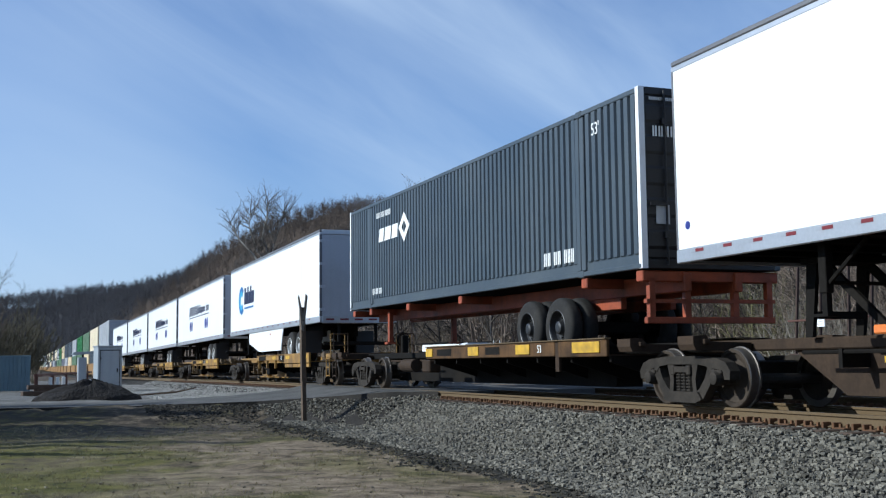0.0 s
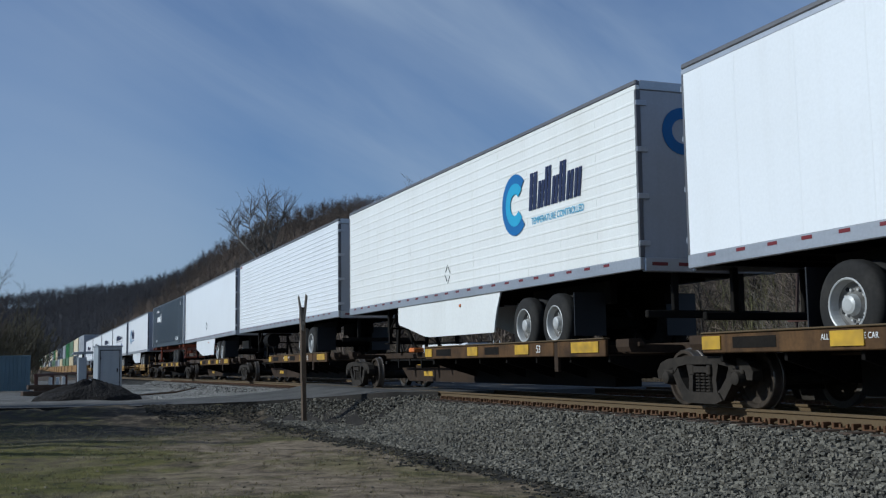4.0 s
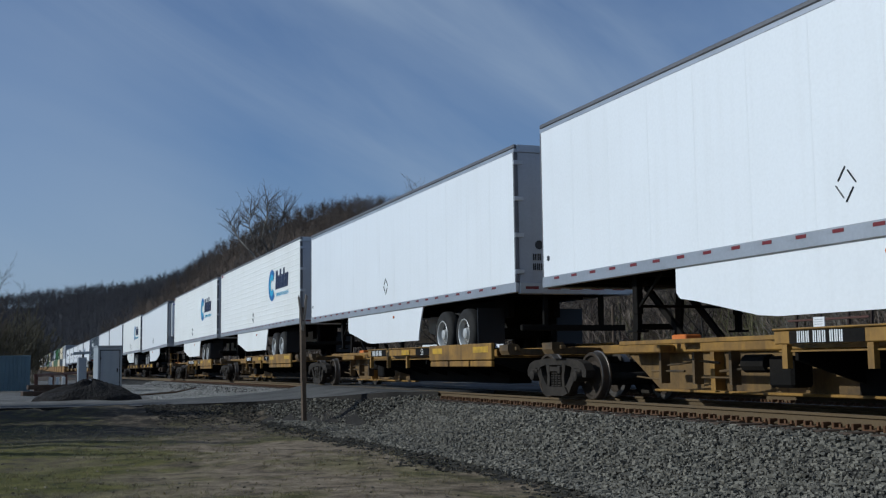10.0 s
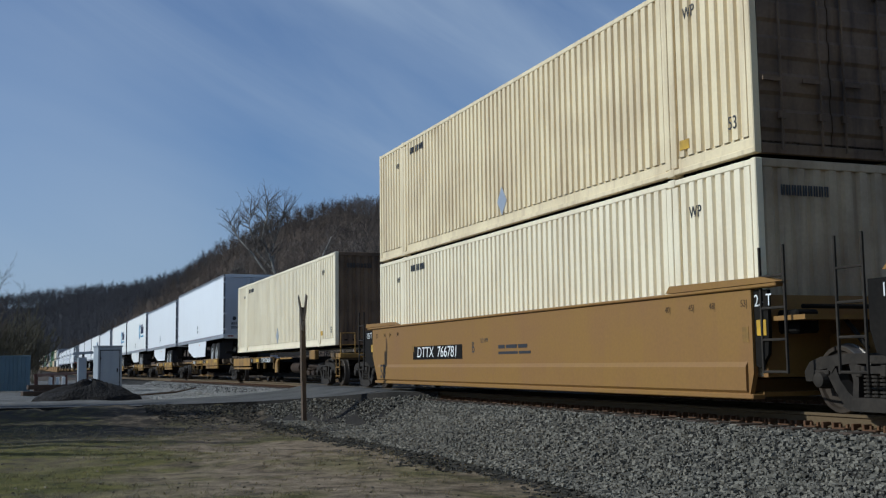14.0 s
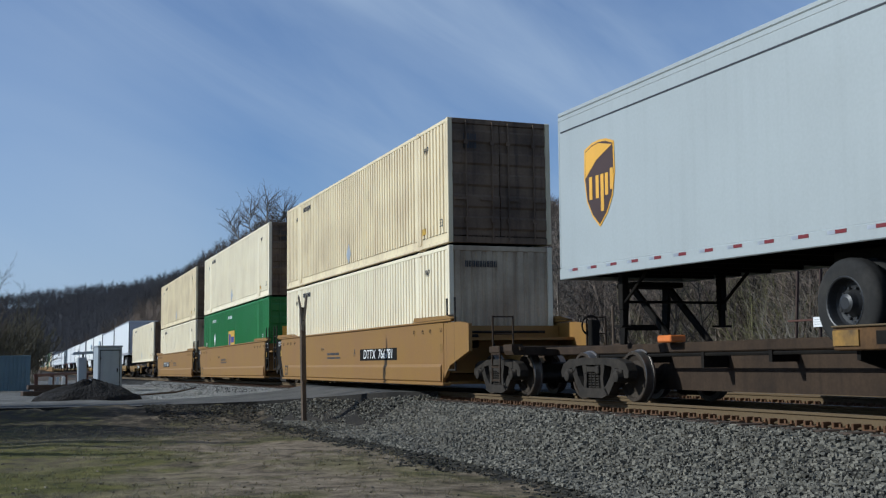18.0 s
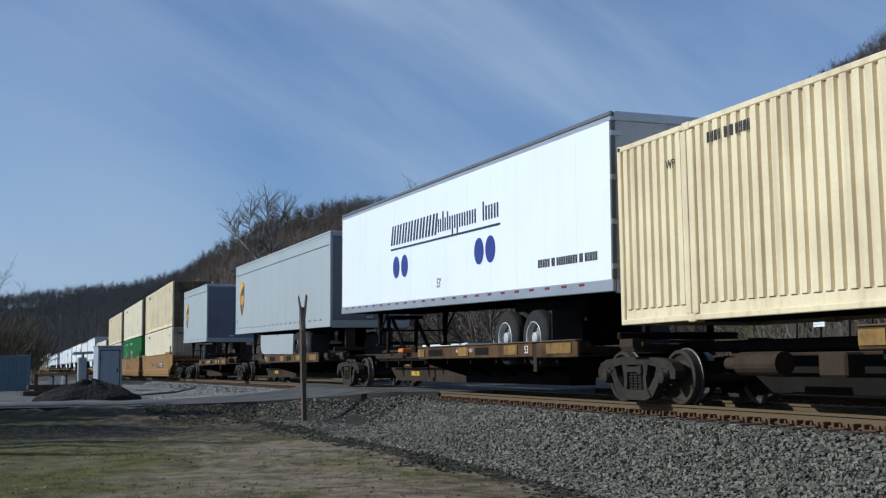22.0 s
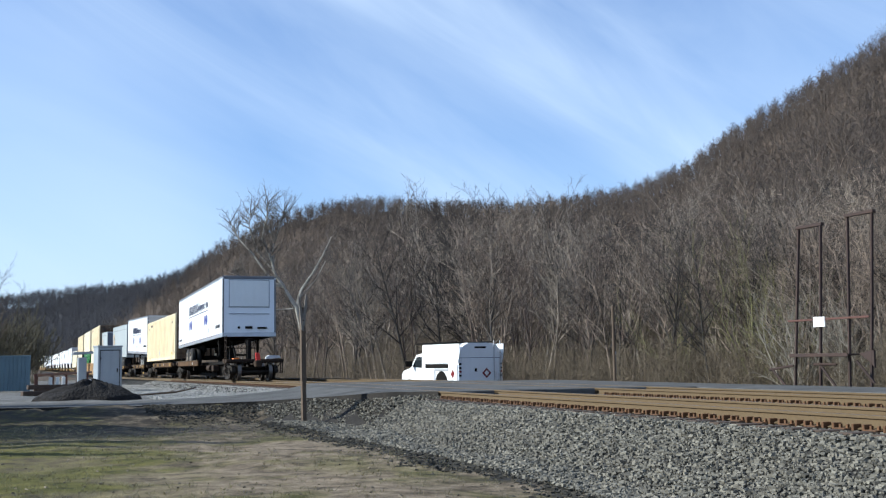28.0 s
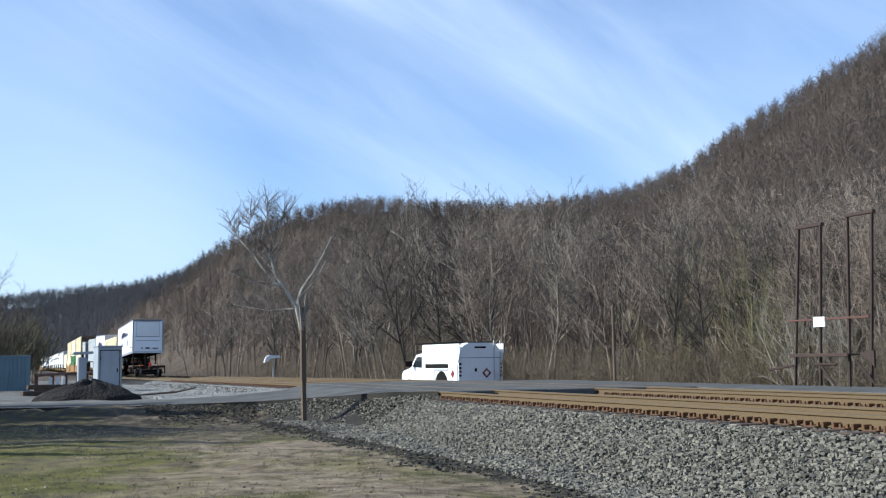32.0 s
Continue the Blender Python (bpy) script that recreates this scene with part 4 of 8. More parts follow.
        if patches and side < 0:
            gold = paint is GOLD and not container_load
            for u, w in ((p0 + 2.9, 0.55), (p0 + 5.1, 0.6), (p1 - 0.95, 0.8)) if gold else ((p0 + 0.02, 0.42), (p0 + 2.6, 0.55), (p0 + 5.0, 0.6), (p1 - 1.15, 0.95)):
                part("yellow_patch", Shape().box(side * 1.40, side * 1.42, -u, -u - w, 0.88 if gold else 0.82, 1.0), YELLOW if y > -200 else YELLOW_DULL, P, "worn yellow reflective patch")
            for u, w in ((p0 + 0.3, 2.45 if mark == "number" else 1.3), (p0 + 3.9, 0.93)) if gold else ((p0 + 0.7, 0.9), (p0 + 3.5, 0.7)):
                part("marking_panel", Shape().box(side * 1.40, side * 1.405, -u, -u - w, 0.865 if gold else 0.83, 1.02 if gold else 0.98), UNDER, P)
    x = -1.406
    if dark:
        lettering(U, "53", 0.17, LETTER, on_side(-3.75, 0.875, x), 0.9)
        lettering(U, "TTAX556836", 0.25, LETTER, on_side(-6.45, 0.875, x), 1.25)
    else:
        lettering(U, "53", 0.20, LETTER, on_side(-(p0 + (4.35 if paint is GOLD and not container_load else 6.0)), 0.93 if paint is GOLD else 0.90, x), 0.9)
    if mark == "logo":
        bars(U, -(p0 + 0.45), 0.945, x, (0.24, 0.24, 0.24), 0.14, LETTER, 0.05, "logo")
    elif mark == "number" and paint is GOLD and not dark:
        lettering(U, "TTAX556836", 0.22, LETTER, on_side(-(p0 + 1.55), 0.95, x), 1.5)
    elif mark == "number" and not dark:
        lettering(U, "ALL PURPOSE SPINE CAR", 0.10, LETTER, on_side(-(p0 + 2.9), 0.93, x), 0.85)
    # hitch that holds the trailer's kingpin
    if not container_load:
        hm = hitch_mat or paint
        for sx in (-1, 1):
            part("hitch_leg", Shape().prism([(-hitch + 0.30, 0.96), (-hitch + 0.16, 0.96), (-hitch + 0.02, 1.95), (-hitch + 0.22, 1.95)], sx * 0.42 - 0.03, sx * 0.42 + 0.03), UNDER, U)
            part("hitch_strut", Shape().prism([(-hitch - 1.3, 0.96), (-hitch - 1.15, 0.96), (-hitch - 0.0, 1.88), (-hitch - 0.10, 1.95)], sx * 0.36 - 0.03, sx * 0.36 + 0.03), UNDER, U)
        part("hitch_plate", Shape().box(-0.5, 0.5, -hitch - 0.3, -hitch + 0.3, 1.93, 2.02, 0.02), UNDER, U, "fifth-wheel hitch plate")
        part("hitch_brace", Shape().box(-0.38, 0.38, -hitch + 0.1, -hitch + 0.16, 1.2, 1.3), UNDER, U)
        part("hitch_foot", Shape().box(-0.55, -0.25, -hitch - 1.45, -hitch - 1.05, 0.965, 1.08, 0.02), hitch_mat or ORANGE2, U, "orange hitch foot")
    # pedestals and platform steps near the truck
    for u in (a + 0.9, b - 0.9):
        for side in (-1, 1):
            part("corner_pedestal", shared(("pedestal", side, paint.name), lambda: Shape().prism([(side * 0.35, 0.80), (side * 1.30, 0.82), (side * 1.34, 0.90), (side * 1.34, 1.02), (side * 1.12, 1.03), (side * 1.05, 0.94), (side * 0.35, 0.92)], -0.20, 0.20, "y").box(side * 1.10, side * 1.20, -0.27, 0.27, 0.90, 0.97, 0.01).mesh("corner_pedestal", GOLD_SHADED if paint is GOLD else paint)), paint, U, "container pedestal", at=pose(0, -u, 0))
    if blackened and not dark:
        g0 = p1 + 0.9 if plat[0] < 2 else p0 - 3.2
        part("brake_cylinder", Shape().tube((-1.0, -g0 - 0.5, 0.62), (-1.0, -g0 - 1.4, 0.62), 0.16, n=16).tube((-1.0, -g0 - 0.2, 0.62), (-1.0, -g0 - 0.5, 0.62), 0.09, n=12), BROWN, U, "brown brake cylinder")
        part("valve_box", Shape().box(-1.15, -0.85, -g0 - 2.2, -g0 - 2.7, 0.45, 0.75, 0.03), BROWN, U)
    # air pipes, brake cylinder and reservoir
    g1 = m0 - 0.2
    if paint is GOLD and not blackened:
        part("lower_strip", Shape().box(-0.36, -0.245, -(a + 2.9), -(g1 + 0.9), 0.17, 0.21, 0.01), paint, U, "golden bottom flange")
        part("web_stiffener", Shape().prism([(-(a + 4.6), 0.22), (-(a + 4.72), 0.22), (-(a + 4.70), 0.80), (-(a + 4.6), 0.80)], -0.42, -0.242), paint, U)
        part("top_angle", Shape().box(-1.30, -1.18, -(a + 3.4), -p0 + 0.05, 0.92, 0.985, 0.01).box(-0.62, -0.33, -(a + 2.2), -(a + 3.5), 0.80, 0.93, 0.02), paint, U, "thin golden walkway angle")
        part("control_valve", Shape().box(-0.86, -0.5, -(g1 - 0.35), -(g1 - 0.85), 0.30, 0.72, 0.04).tube((-0.7, -(g1 - 1.0), 0.62), (-0.7, -(g1 - 1.5), 0.62), 0.13, n=12), UNDER, U, "dark brake control valve")
        for k in range(7):
            y0 = a + 3.1 + k * (g1 - a - 4.2) / 7
            z = 0.42 + 0.09 * ((k * 5) % 4)
            part("air_pipe", Shape().tube((-0.8, -y0, z), (-0.72, -y0 - 0.8, z + 0.06 * (k % 3 - 1)), 0.014 + 0.006 * (k % 2), n=6), GOLD_SHADED, U)
            if k % 2:
                part("pipe_bracket", Shape().box(-0.86, -0.7, -y0 - 0.3, -y0 - 0.36, 0.32, 0.80), GOLD_SHADED, U)
    elif not blackened:
        part("train_pipe", Shape().tube((-0.66, -(a + 2.6), 0.76), (-0.66, -(g1 + 0.6), 0.76), 0.028, n=6), UNDER, U)
        for k in range(4):
            y0 = a + 3.3 + k * (g1 - a - 3.8) / 4
            part("pipe_bracket", Shape().box(-0.70, -0.26, -y0, -y0 - 0.07, 0.56 + 0.08 * (k % 2), 0.80), UNDER, U)
        part("yellow_patch", Shape().box(-0.245, -0.25, -(a + 3.6), -(a + 3.95), 0.62, 0.70), YELLOW, U, "small worn yellow patch")
        part("stencil_panel", Shape().box(-0.245, -0.25, -(a + 4.1), -(a + 4.75), 0.34, 0.46), YELLOW, U, "worn yellow stencil panel")
    else:
        part("air_pipe", Shape().tube((-0.62, -(a + 2.6), 0.74), (-0.62, -(a + 6.4), 0.74), 0.025, n=6), BROWN, U)
    for u in bog:
        bogie(U, -u)
    for flag, u, d in ((end_lead, a, 1), (end_tail, b, -1)):
        if flag:
            e = Shape()
            e.box(-1.35, 1.35, -u - d * 0.0, -u - d * 0.5, 0.86, 1.0, 0.02)
            e.tube((0, -u, 0.78), (0, -u + d * 0.75, 0.78), 0.11, n=10)
            e.box(-0.16, 0.16, -u + d * 0.5, -u + d * 0.85, 0.62, 0.94, 0.04)
            part("end_platform", e, paint, U, "end platform with coupler")
            last = d < 0 and paint is BROWN
            for sx in (-1, 1):
                g = Shape()
                if last:
                    for q in (0.06, 0.44):
                        g.box(sx * 1.33, sx * 1.29, -u - d * q, -u - d * (q + 0.05), 0.36, 0.88)
                    g.box(sx * 1.34, sx * 1.24, -u - d * 0.06, -u - d * 0.49, 0.34, 0.39)
                    g.tube((sx * 1.30, -u - d * 0.08, 0.86), (sx * 0.95, -u - d * 0.08, 0.55), 0.022, n=6)
                    part("stirrup_step", g, UNDER, U, "hanging step below the end sill")
                    continue
                for x0 in (0.85, 1.3):
                    g.tube((sx * x0, -u - d * 0.1, 0.9), (sx * x0, -u - d * 0.1, 1.62), 0.02, n=6)
                for z in (1.25, 1.6):
                    g.tube((sx * 1.3, -u - d * 0.1, z), (sx * 0.85, -u - d * 0.1, z), 0.016, n=6)
                part("end_railing", g, paint, U)
            top = 2.1 if last else 1.0
            g = Shape()
            for i in range(int((top - 0.2) / 0.26)):
                g.tube((-1.33, -u - d * 0.12, 0.32 + i * 0.26), (-1.33, -u - d * 0.5, 0.32 + i * 0.26), 0.016, n=6)
            for q in (0.12, 0.5):
                g.tube((-1.33, -u - d * q, 0.28), (-1.33, -u - d * q, top), 0.018, n=6)
            part("side_ladder", g, paint, U)
            bz = 1.75 if last else 1.42
            bx = -0.25 if last else 0.95
            wheel = Shape()
            for k in range(14):
                a0, a1 = 2 * math.pi * k / 14, 2 * math.pi * (k + 1) / 14
                wheel.tube((bx + 0.21 * math.cos(a0), -u - d * 0.1, bz + 0.21 * math.sin(a0)), (bx + 0.21 * math.cos(a1), -u - d * 0.1, bz + 0.21 * math.sin(a1)), 0.018, n=6)
            for k in range(3):
                a0 = 2 * math.pi * k / 3
                wheel.tube((bx, -u - d * 0.12, bz), (bx + 0.21 * math.cos(a0), -u - d * 0.1, bz + 0.21 * math.sin(a0)), 0.014, n=5)
            part("hand_brake_wheel", wheel, UNDER, U, "spoked hand brake wheel")
            part("brake_stand", Shape().box(bx - 0.10, bx + 0.10, -u - d * 0.14, -u - d * 0.30, 0.98, bz + 0.12, 0.02), UNDER, U)
    return U


def well_unit(y, label, tag="", end_tail=False, bog=(), number=(9.7, 12.9), far=False):
    """A double-stack well car unit: two deep sides, a floor and end decks; y = 0 at the leading end of its load."""
    U = thing("well_car_unit", label, "rail car", y, "articulated well cars")
    for side in (-1, 1):
        x0, x1 = side * 1.38, side * 1.45
        s = Shape()
        s.prism([(-0.23, 0.20), (-LEN + 0.1, 0.20), (-LEN, 0.50), (-LEN, 1.58), (0.20, 1.58), (0.20, 0.86)], x0, x1)
        W = part("side_wall", s, TAN, U, "tall tan side sill")
        part("lower_panel", Shape().prism([(side * 1.445, 0.24), (side * 1.485, 0.28), (side * 1.485, 0.58), (side * 1.445, 0.66)], -0.30, -LEN + 0.12, "y"), TAN, W, "lower side panel that stands proud")
        for q, yy, w in ((1, 0.205, 0.85), (-1, -LEN - 0.005, 0.28)):
            if q < 0 and end_tail:
                part("tail_side", Shape().prism([(yy, 0.34), (yy - 0.35, 0.62), (yy - 1.45, 0.92), (yy - 1.45, 1.50), (yy - 0.9, 1.56), (yy, 1.56)], side * 1.36, side * 1.44), TAN, W, "tan side sweeping up to the end deck")
                continue
            G = part("end_plate", Shape().prism([(yy, 0.60), (yy + q * 0.3 * w, 0.56), (yy + q * 0.9 * w, 0.74), (yy + q * w, 1.0), (yy + q * w, 1.56), (yy, 1.56)], side * 1.36, side * 1.41), UNDER, W, "black end plate")
            if side < 0 and not far:
                lettering(G, "125 T", 0.22, LETTER, on_side(yy + q * 0.5 * w, 1.42, -1.412), 0.85)
            if side < 0 and not far:
                for z in (0.98,):
                    part("yellow_patch", Shape().box(-1.412, -1.418, yy + q * 0.05, yy + q * 0.24, z, z + 0.2), YELLOW, G)
        part("top_chord", Shape().box(side * 1.34, side * 1.49, 0.55, -LEN - 0.55, 1.585, 1.63, 0.012), TAN, W)
        part("bottom_chord", Shape().box(side * 1.28, side * 1.475, -0.05, -LEN, 0.17, 0.235, 0.012), TAN, W)
        if not far:
            for u in (-0.75, 14.2):
                part("end_wedge", Shape().prism([(-u, 1.64), (-u - 0.1, 1.74), (-u - 2.2, 1.72), (-u - 2.6, 1.64)], side * 1.34, side * 1.48), TAN, W, "raised end guide plate")
    part("well_floor", Shape().box(-1.3, 1.3, 0.0, -LEN, 0.20, 0.26).box(-1.3, 1.3, -0.3, -0.9, 0.26, 0.42).box(-1.3, 1.3, -LEN + 0.9, -LEN + 0.3, 0.26, 0.42), TAN, U)
    for q, yy in ((1, 0.05), (-1, -LEN - 0.05)):
        s = Shape().box(-1.34, 1.34, yy, yy + q * 0.10, 0.45, 1.5)
        s.box(-0.35, 0.35, yy, yy + q * 1.7, 0.62, 1.0, 0.03)
        s.box(-1.34, 1.34, yy + q * 0.1, yy + q * 0.85, 1.16, 1.22)
        part("end_deck", s, TAN, U, "end bulkhead and draft sill")
    for u in bog:
        bogie(U, -u)
    if far:
        return U
    for q, yy in ((1, 0.80), (-1, -LEN - 0.72)):
        g = Shape()
        ya, yb = yy + q * (0.30 if q > 0 else -0.55), yy + q * (0.75 if q > 0 else -0.08)
        for y0 in (ya, yb):
            g.tube((-1.42, y0, 0.50), (-1.42, y0, 2.1), 0.022, n=6)
        for i in range(4):
            g.tube((-1.42, ya, 0.52 + i * 0.40), (-1.42, yb, 0.52 + i * 0.40), 0.018, n=6)
        part("ladder", g, BOGIE, U, "end ladder")
        part("brake_rigging", Shape().tube((-0.9, yy - q * 0.4, 1.35), (0.9, yy - q * 0.4, 1.35), 0.03, n=6).box(-1.15, -0.8, yy - q * 0.2, yy - q * 0.6, 1.0, 1.3, 0.03).tube((-0.6, yy, 1.2), (-0.6, yy + q * 0.4, 0.8), 0.03, n=6), UNDER, U)
    x = -1.451
    n0, n1 = number
    if tag:
        part("number_panel", Shape().box(x - 0.003, x + 0.01, -n0, -n1, 0.76, 1.07), UNDER, U, "dark panel with reporting marks")
        lettering(U, "DTTX  766781", 0.34, LETTER, on_side(-(n0 + n1) / 2, 0.915, x - 0.003), 1.22, 0.12)
        lettering(U, tag, 0.32, INK, on_side(-(n0 - 0.55 if n0 > 6 else n1 + 0.6), 0.98, x), 0.85)
    lettering(U, "53", 0.50, INK, on_side(-0.78, 0.46, x - 0.037), 0.9)
    bars(U, -(6.2 if n0 > 6 else 8.1), 0.98, x, (0.3, 0.5, 0.4), 0.07, INK)
    bars(U, -(6.2 if n0 > 6 else 8.1), 0.86, x, (0.9, 0.5), 0.05, INK)
    for u, n in ((0.1, "53"), (0.75, "48"), (1.2, "45"), (1.8, "40")):
        lettering(U, "|" + n, 0.13, BROWN, on_side(-u - 0.1, 1.40, x), 0.9)
    for u, n in ((16.0, "53"), (15.3, "48"), (14.8, "45"), (14.2, "40")):
        lettering(U, n + "|", 0.13, BROWN, on_side(-u, 1.40, x), 0.9)
    lettering(U, "LD LMT", 0.13, INK, on_side(-(5.6 if n0 > 6 else 7.4), 1.12, x), 0.9)
    part("reflector_patch", Shape().box(x - 0.004, x + 0.01, -3.0, -3.12, 0.95, 1.1).box(x - 0.004, x + 0.01, -15.95, -16.08, 0.9, 1.1), YELLOW_DULL, U)
    return U



# ---- the setting ----
def ramp_material(name, stops, scale, rough=0.9, bump=0.5, detail=8.0, second=None, dist=0.03):
    """Ground cover: colours run along two mixed noises, at real scale."""
    m = bpy.data.materials.new(name)
    m.use_nodes = True
    nt, nd = m.node_tree.links, m.node_tree.nodes
    b = nd["Principled BSDF"]
    b.inputs["Roughness"].default_value = rough
    b.inputs["Specular IOR Level"].default_value = 0.2
    tc = nd.new("ShaderNodeTexCoord")
    n1 = nd.new("ShaderNodeTexNoise")
    n1.inputs["Scale"].default_value, n1.inputs["Detail"].default_value, n1.inputs["Roughness"].default_value = scale, detail, 0.65
    nt.new(tc.outputs["Object"], n1.inputs["Vector"])
    n2 = nd.new("ShaderNodeTexNoise")
    n2.inputs["Scale"].default_value, n2.inputs["Detail"].default_value = second or scale * 14, 6.0
    nt.new(tc.outputs["Object"], n2.inputs["Vector"])
    mx = nd.new("ShaderNodeMath")
    mx.operation = "MULTIPLY_ADD"
    mx.inputs[1].default_value, mx.inputs[2].default_value = 0.45, -0.22
    nt.new(n2.outputs["Fac"], mx.inputs[0])
    ad = nd.new("ShaderNodeMath")
    ad.operation = "ADD"
    nt.new(n1.outputs["Fac"], ad.inputs[0])
    nt.new(mx.outputs["Value"], ad.inputs[1])
    cr = nd.new("ShaderNodeValToRGB")
    while len(cr.color_ramp.elements) < len(stops):
        cr.color_ramp.elements.new(0.5)
    for e, (p, c) in zip(cr.color_ramp.elements, stops):
        e.position, e.color = p, (*c, 1)
    nt.new(ad.outputs["Value"], cr.inputs["Fac"])
    nt.new(cr.outputs["Color"], b.inputs["Base Color"])
    bp = nd.new("ShaderNodeBump")
    bp.inputs["Strength"].default_value, bp.inputs["Distance"].default_value = bump, dist
    nt.new(n2.outputs["Fac"], bp.inputs["Height"])
    nt.new(bp.outputs["Normal"], b.inputs["Normal"])
    return m, cr, ad, tc


def soil_material():
    """Trodden winter lot: bare tan soil, greener patches, dark soil by the road and the ballast, tree shade painted in
    along the road.
    """
    m = bpy.data.materials.new("dry_grass_and_soil")
    m.use_nodes = True
    nt, nd = m.node_tree.links, m.node_tree.nodes
    b = nd["Principled BSDF"]
    b.inputs["Roughness"].default_value, b.inputs["Specular IOR Level"].default_value = 0.95, 0.15
    tc = nd.new("ShaderNodeTexCoord")

    def noise(scale, detail, rough):
        n = nd.new("ShaderNodeTexNoise")
        n.inputs["Scale"].default_value, n.inputs["Detail"].default_value, n.inputs["Roughness"].default_value = scale, detail, rough
        nt.new(tc.outputs["Object"], n.inputs["Vector"])
        return n.outputs["Fac"]

    def span(value, a, c, lo=0.0, hi=1.0):
        n = nd.new("ShaderNodeMapRange")
        n.interpolation_type = "SMOOTHSTEP"
        for k, v in (("From Min", a), ("From Max", c), ("To Min", lo), ("To Max", hi)):
            n.inputs[k].default_value = v
        nt.new(value, n.inputs["Value"])
        return n.outputs["Result"]

    def calc(op, a, c, clamp=False):
        n = nd.new("ShaderNodeMath")
        n.operation, n.use_clamp = op, clamp
        for k, v in enumerate((a, c)):
            if isinstance(v, (int, float)):
                n.inputs[k].default_value = v
            else:
                nt.new(v, n.inputs[k])
        return n.outputs["Value"]

    def mix(fac, c1, c2, kind="MIX"):
        n = nd.new("ShaderNodeMixRGB")
        n.blend_type = kind
        for k, v in (("Fac", fac), ("Color1", c1), ("Color2", c2)):
            if isinstance(v, tuple):
                n.inputs[k].default_value = (*v, 1)
            elif isinstance(v, (int, float)):
                n.inputs[k].default_value = v
            else:
                nt.new(v, n.inputs[k])
        return n.outputs["Color"]

    xyz = nd.new("ShaderNodeSeparateXYZ")
    nt.new(tc.outputs["Object"], xyz.inputs["Vector"])
    X, Y = xyz.outputs["X"], xyz.outputs["Y"]
    patch, mottle, fine, wide = noise(0.45, 5.0, 0.6), noise(2.6, 10.0, 0.74), noise(38.0, 5.0, 0.7), noise(0.9, 6.0, 0.65)
    soil = nd.new("ShaderNodeValToRGB")
    for k in range(2):
        soil.color_ramp.elements.new(0.5)
    for e, (q, c) in zip(soil.color_ramp.elements, ((0.34, (0.036, 0.028, 0.019)), (0.44, (0.116, 0.089, 0.060)), (0.54, (0.200, 0.156, 0.106)), (0.68, (0.290, 0.233, 0.164)))):
        e.position, e.color = q, (*c, 1)
    nt.new(mottle, soil.inputs["Fac"])
    grass = nd.new("ShaderNodeValToRGB")
    grass.color_ramp.elements.new(0.5)
    for e, (q, c) in zip(grass.color_ramp.elements, ((0.34, (0.019, 0.020, 0.004)), (0.49, (0.086, 0.081, 0.020)), (0.68, (0.170, 0.146, 0.048)))):
        e.position, e.color = q, (*c, 1)
    nt.new(mottle, grass.inputs["Fac"])
    green = calc("ADD", span(patch, 0.46, 0.63, 0.0, 0.85), calc("MULTIPLY", span(X, 3.2, -0.6, 0.0, 0.95), span(mottle, 0.3, 0.6)), True)
    base = mix(green, soil.outputs["Color"], grass.outputs["Color"])
    back = calc("ADD", calc("ADD", Y, calc("MULTIPLY", X, 0.32)), calc("MULTIPLY", calc("SUBTRACT", wide, 0.5), 16.0))
    # tree shade on the ground before the road, painted over its dark soil
    road_shade = span(back, 22.0, 29.5, 0.0, 0.93)
    toe = span(calc("ADD", X, calc("MULTIPLY", calc("SUBTRACT", wide, 0.5), 3.4)), 5.3, 6.5, 0.0, 0.85)
    # painted road shade and the real dark toe share one mask
    dirt = calc("MULTIPLY", calc("MAXIMUM", road_shade, toe), span(mottle, 0.68, 0.42, 0.35, 1.0))
    base = mix(dirt, base, (0.036, 0.030, 0.022))
    base = mix(1.0, base, span(fine, 0.25, 0.75, 0.62, 1.38), "MULTIPLY")
    nt.new(base, b.inputs["Base Color"])
    bp = nd.new("ShaderNodeBump")
    bp.inputs["Strength"].default_value, bp.inputs["Distance"].default_value = 0.9, 0.022
    nt.new(calc("ADD", calc("MULTIPLY", mottle, 1.6), calc("MULTIPLY", fine, 0.5)), bp.inputs["Height"])
    nt.new(bp.outputs["Normal"], b.inputs["Normal"])
    return m


SOIL = soil_material()
LITTER, _, _, _ = ramp_material("leaf_litter", [(0.3, (0.036, 0.025, 0.018)), (0.55, (0.072, 0.052, 0.036)), (0.75, (0.105, 0.078, 0.054))], 0.08, second=2.0)
CINDER, _, _, _ = ramp_material("dark_cinders", [(0.3, (0.012, 0.011, 0.010)), (0.6, (0.032, 0.028, 0.024)), (0.8, (0.075, 0.065, 0.05))], 0.8, second=22.0)
GRAVEL, _, _, _ = ramp_material("grey_gravel", [(0.3, (0.012, 0.011, 0.010)), (0.55, (0.034, 0.031, 0.027)), (0.75, (0.085, 0.078, 0.066))], 1.5, second=26.0, bump=0.9, dist=0.05)
ASPHALT, _, _, _ = ramp_material("worn_grey_asphalt", [(0.28, (0.040, 0.039, 0.037)), (0.5, (0.085, 0.082, 0.077)), (0.62, (0.108, 0.104, 0.098)), (0.8, (0.155, 0.150, 0.141))], 0.9, second=30.0, bump=0.35)
STONE = material("crushed_grey_stone", (0.130, 0.119, 0.094), 0.85, grain=0.16, scale=30, stain=0.25, stain_scale=2.5, stain_colour=(0.12, 0.105, 0.08), vary=0.52)
STONE_PALE = material("crushed_pale_stone", (0.33, 0.318, 0.290), 0.85, grain=0.12, scale=20, stain=0.15, stain_scale=0.8, vary=0.20)

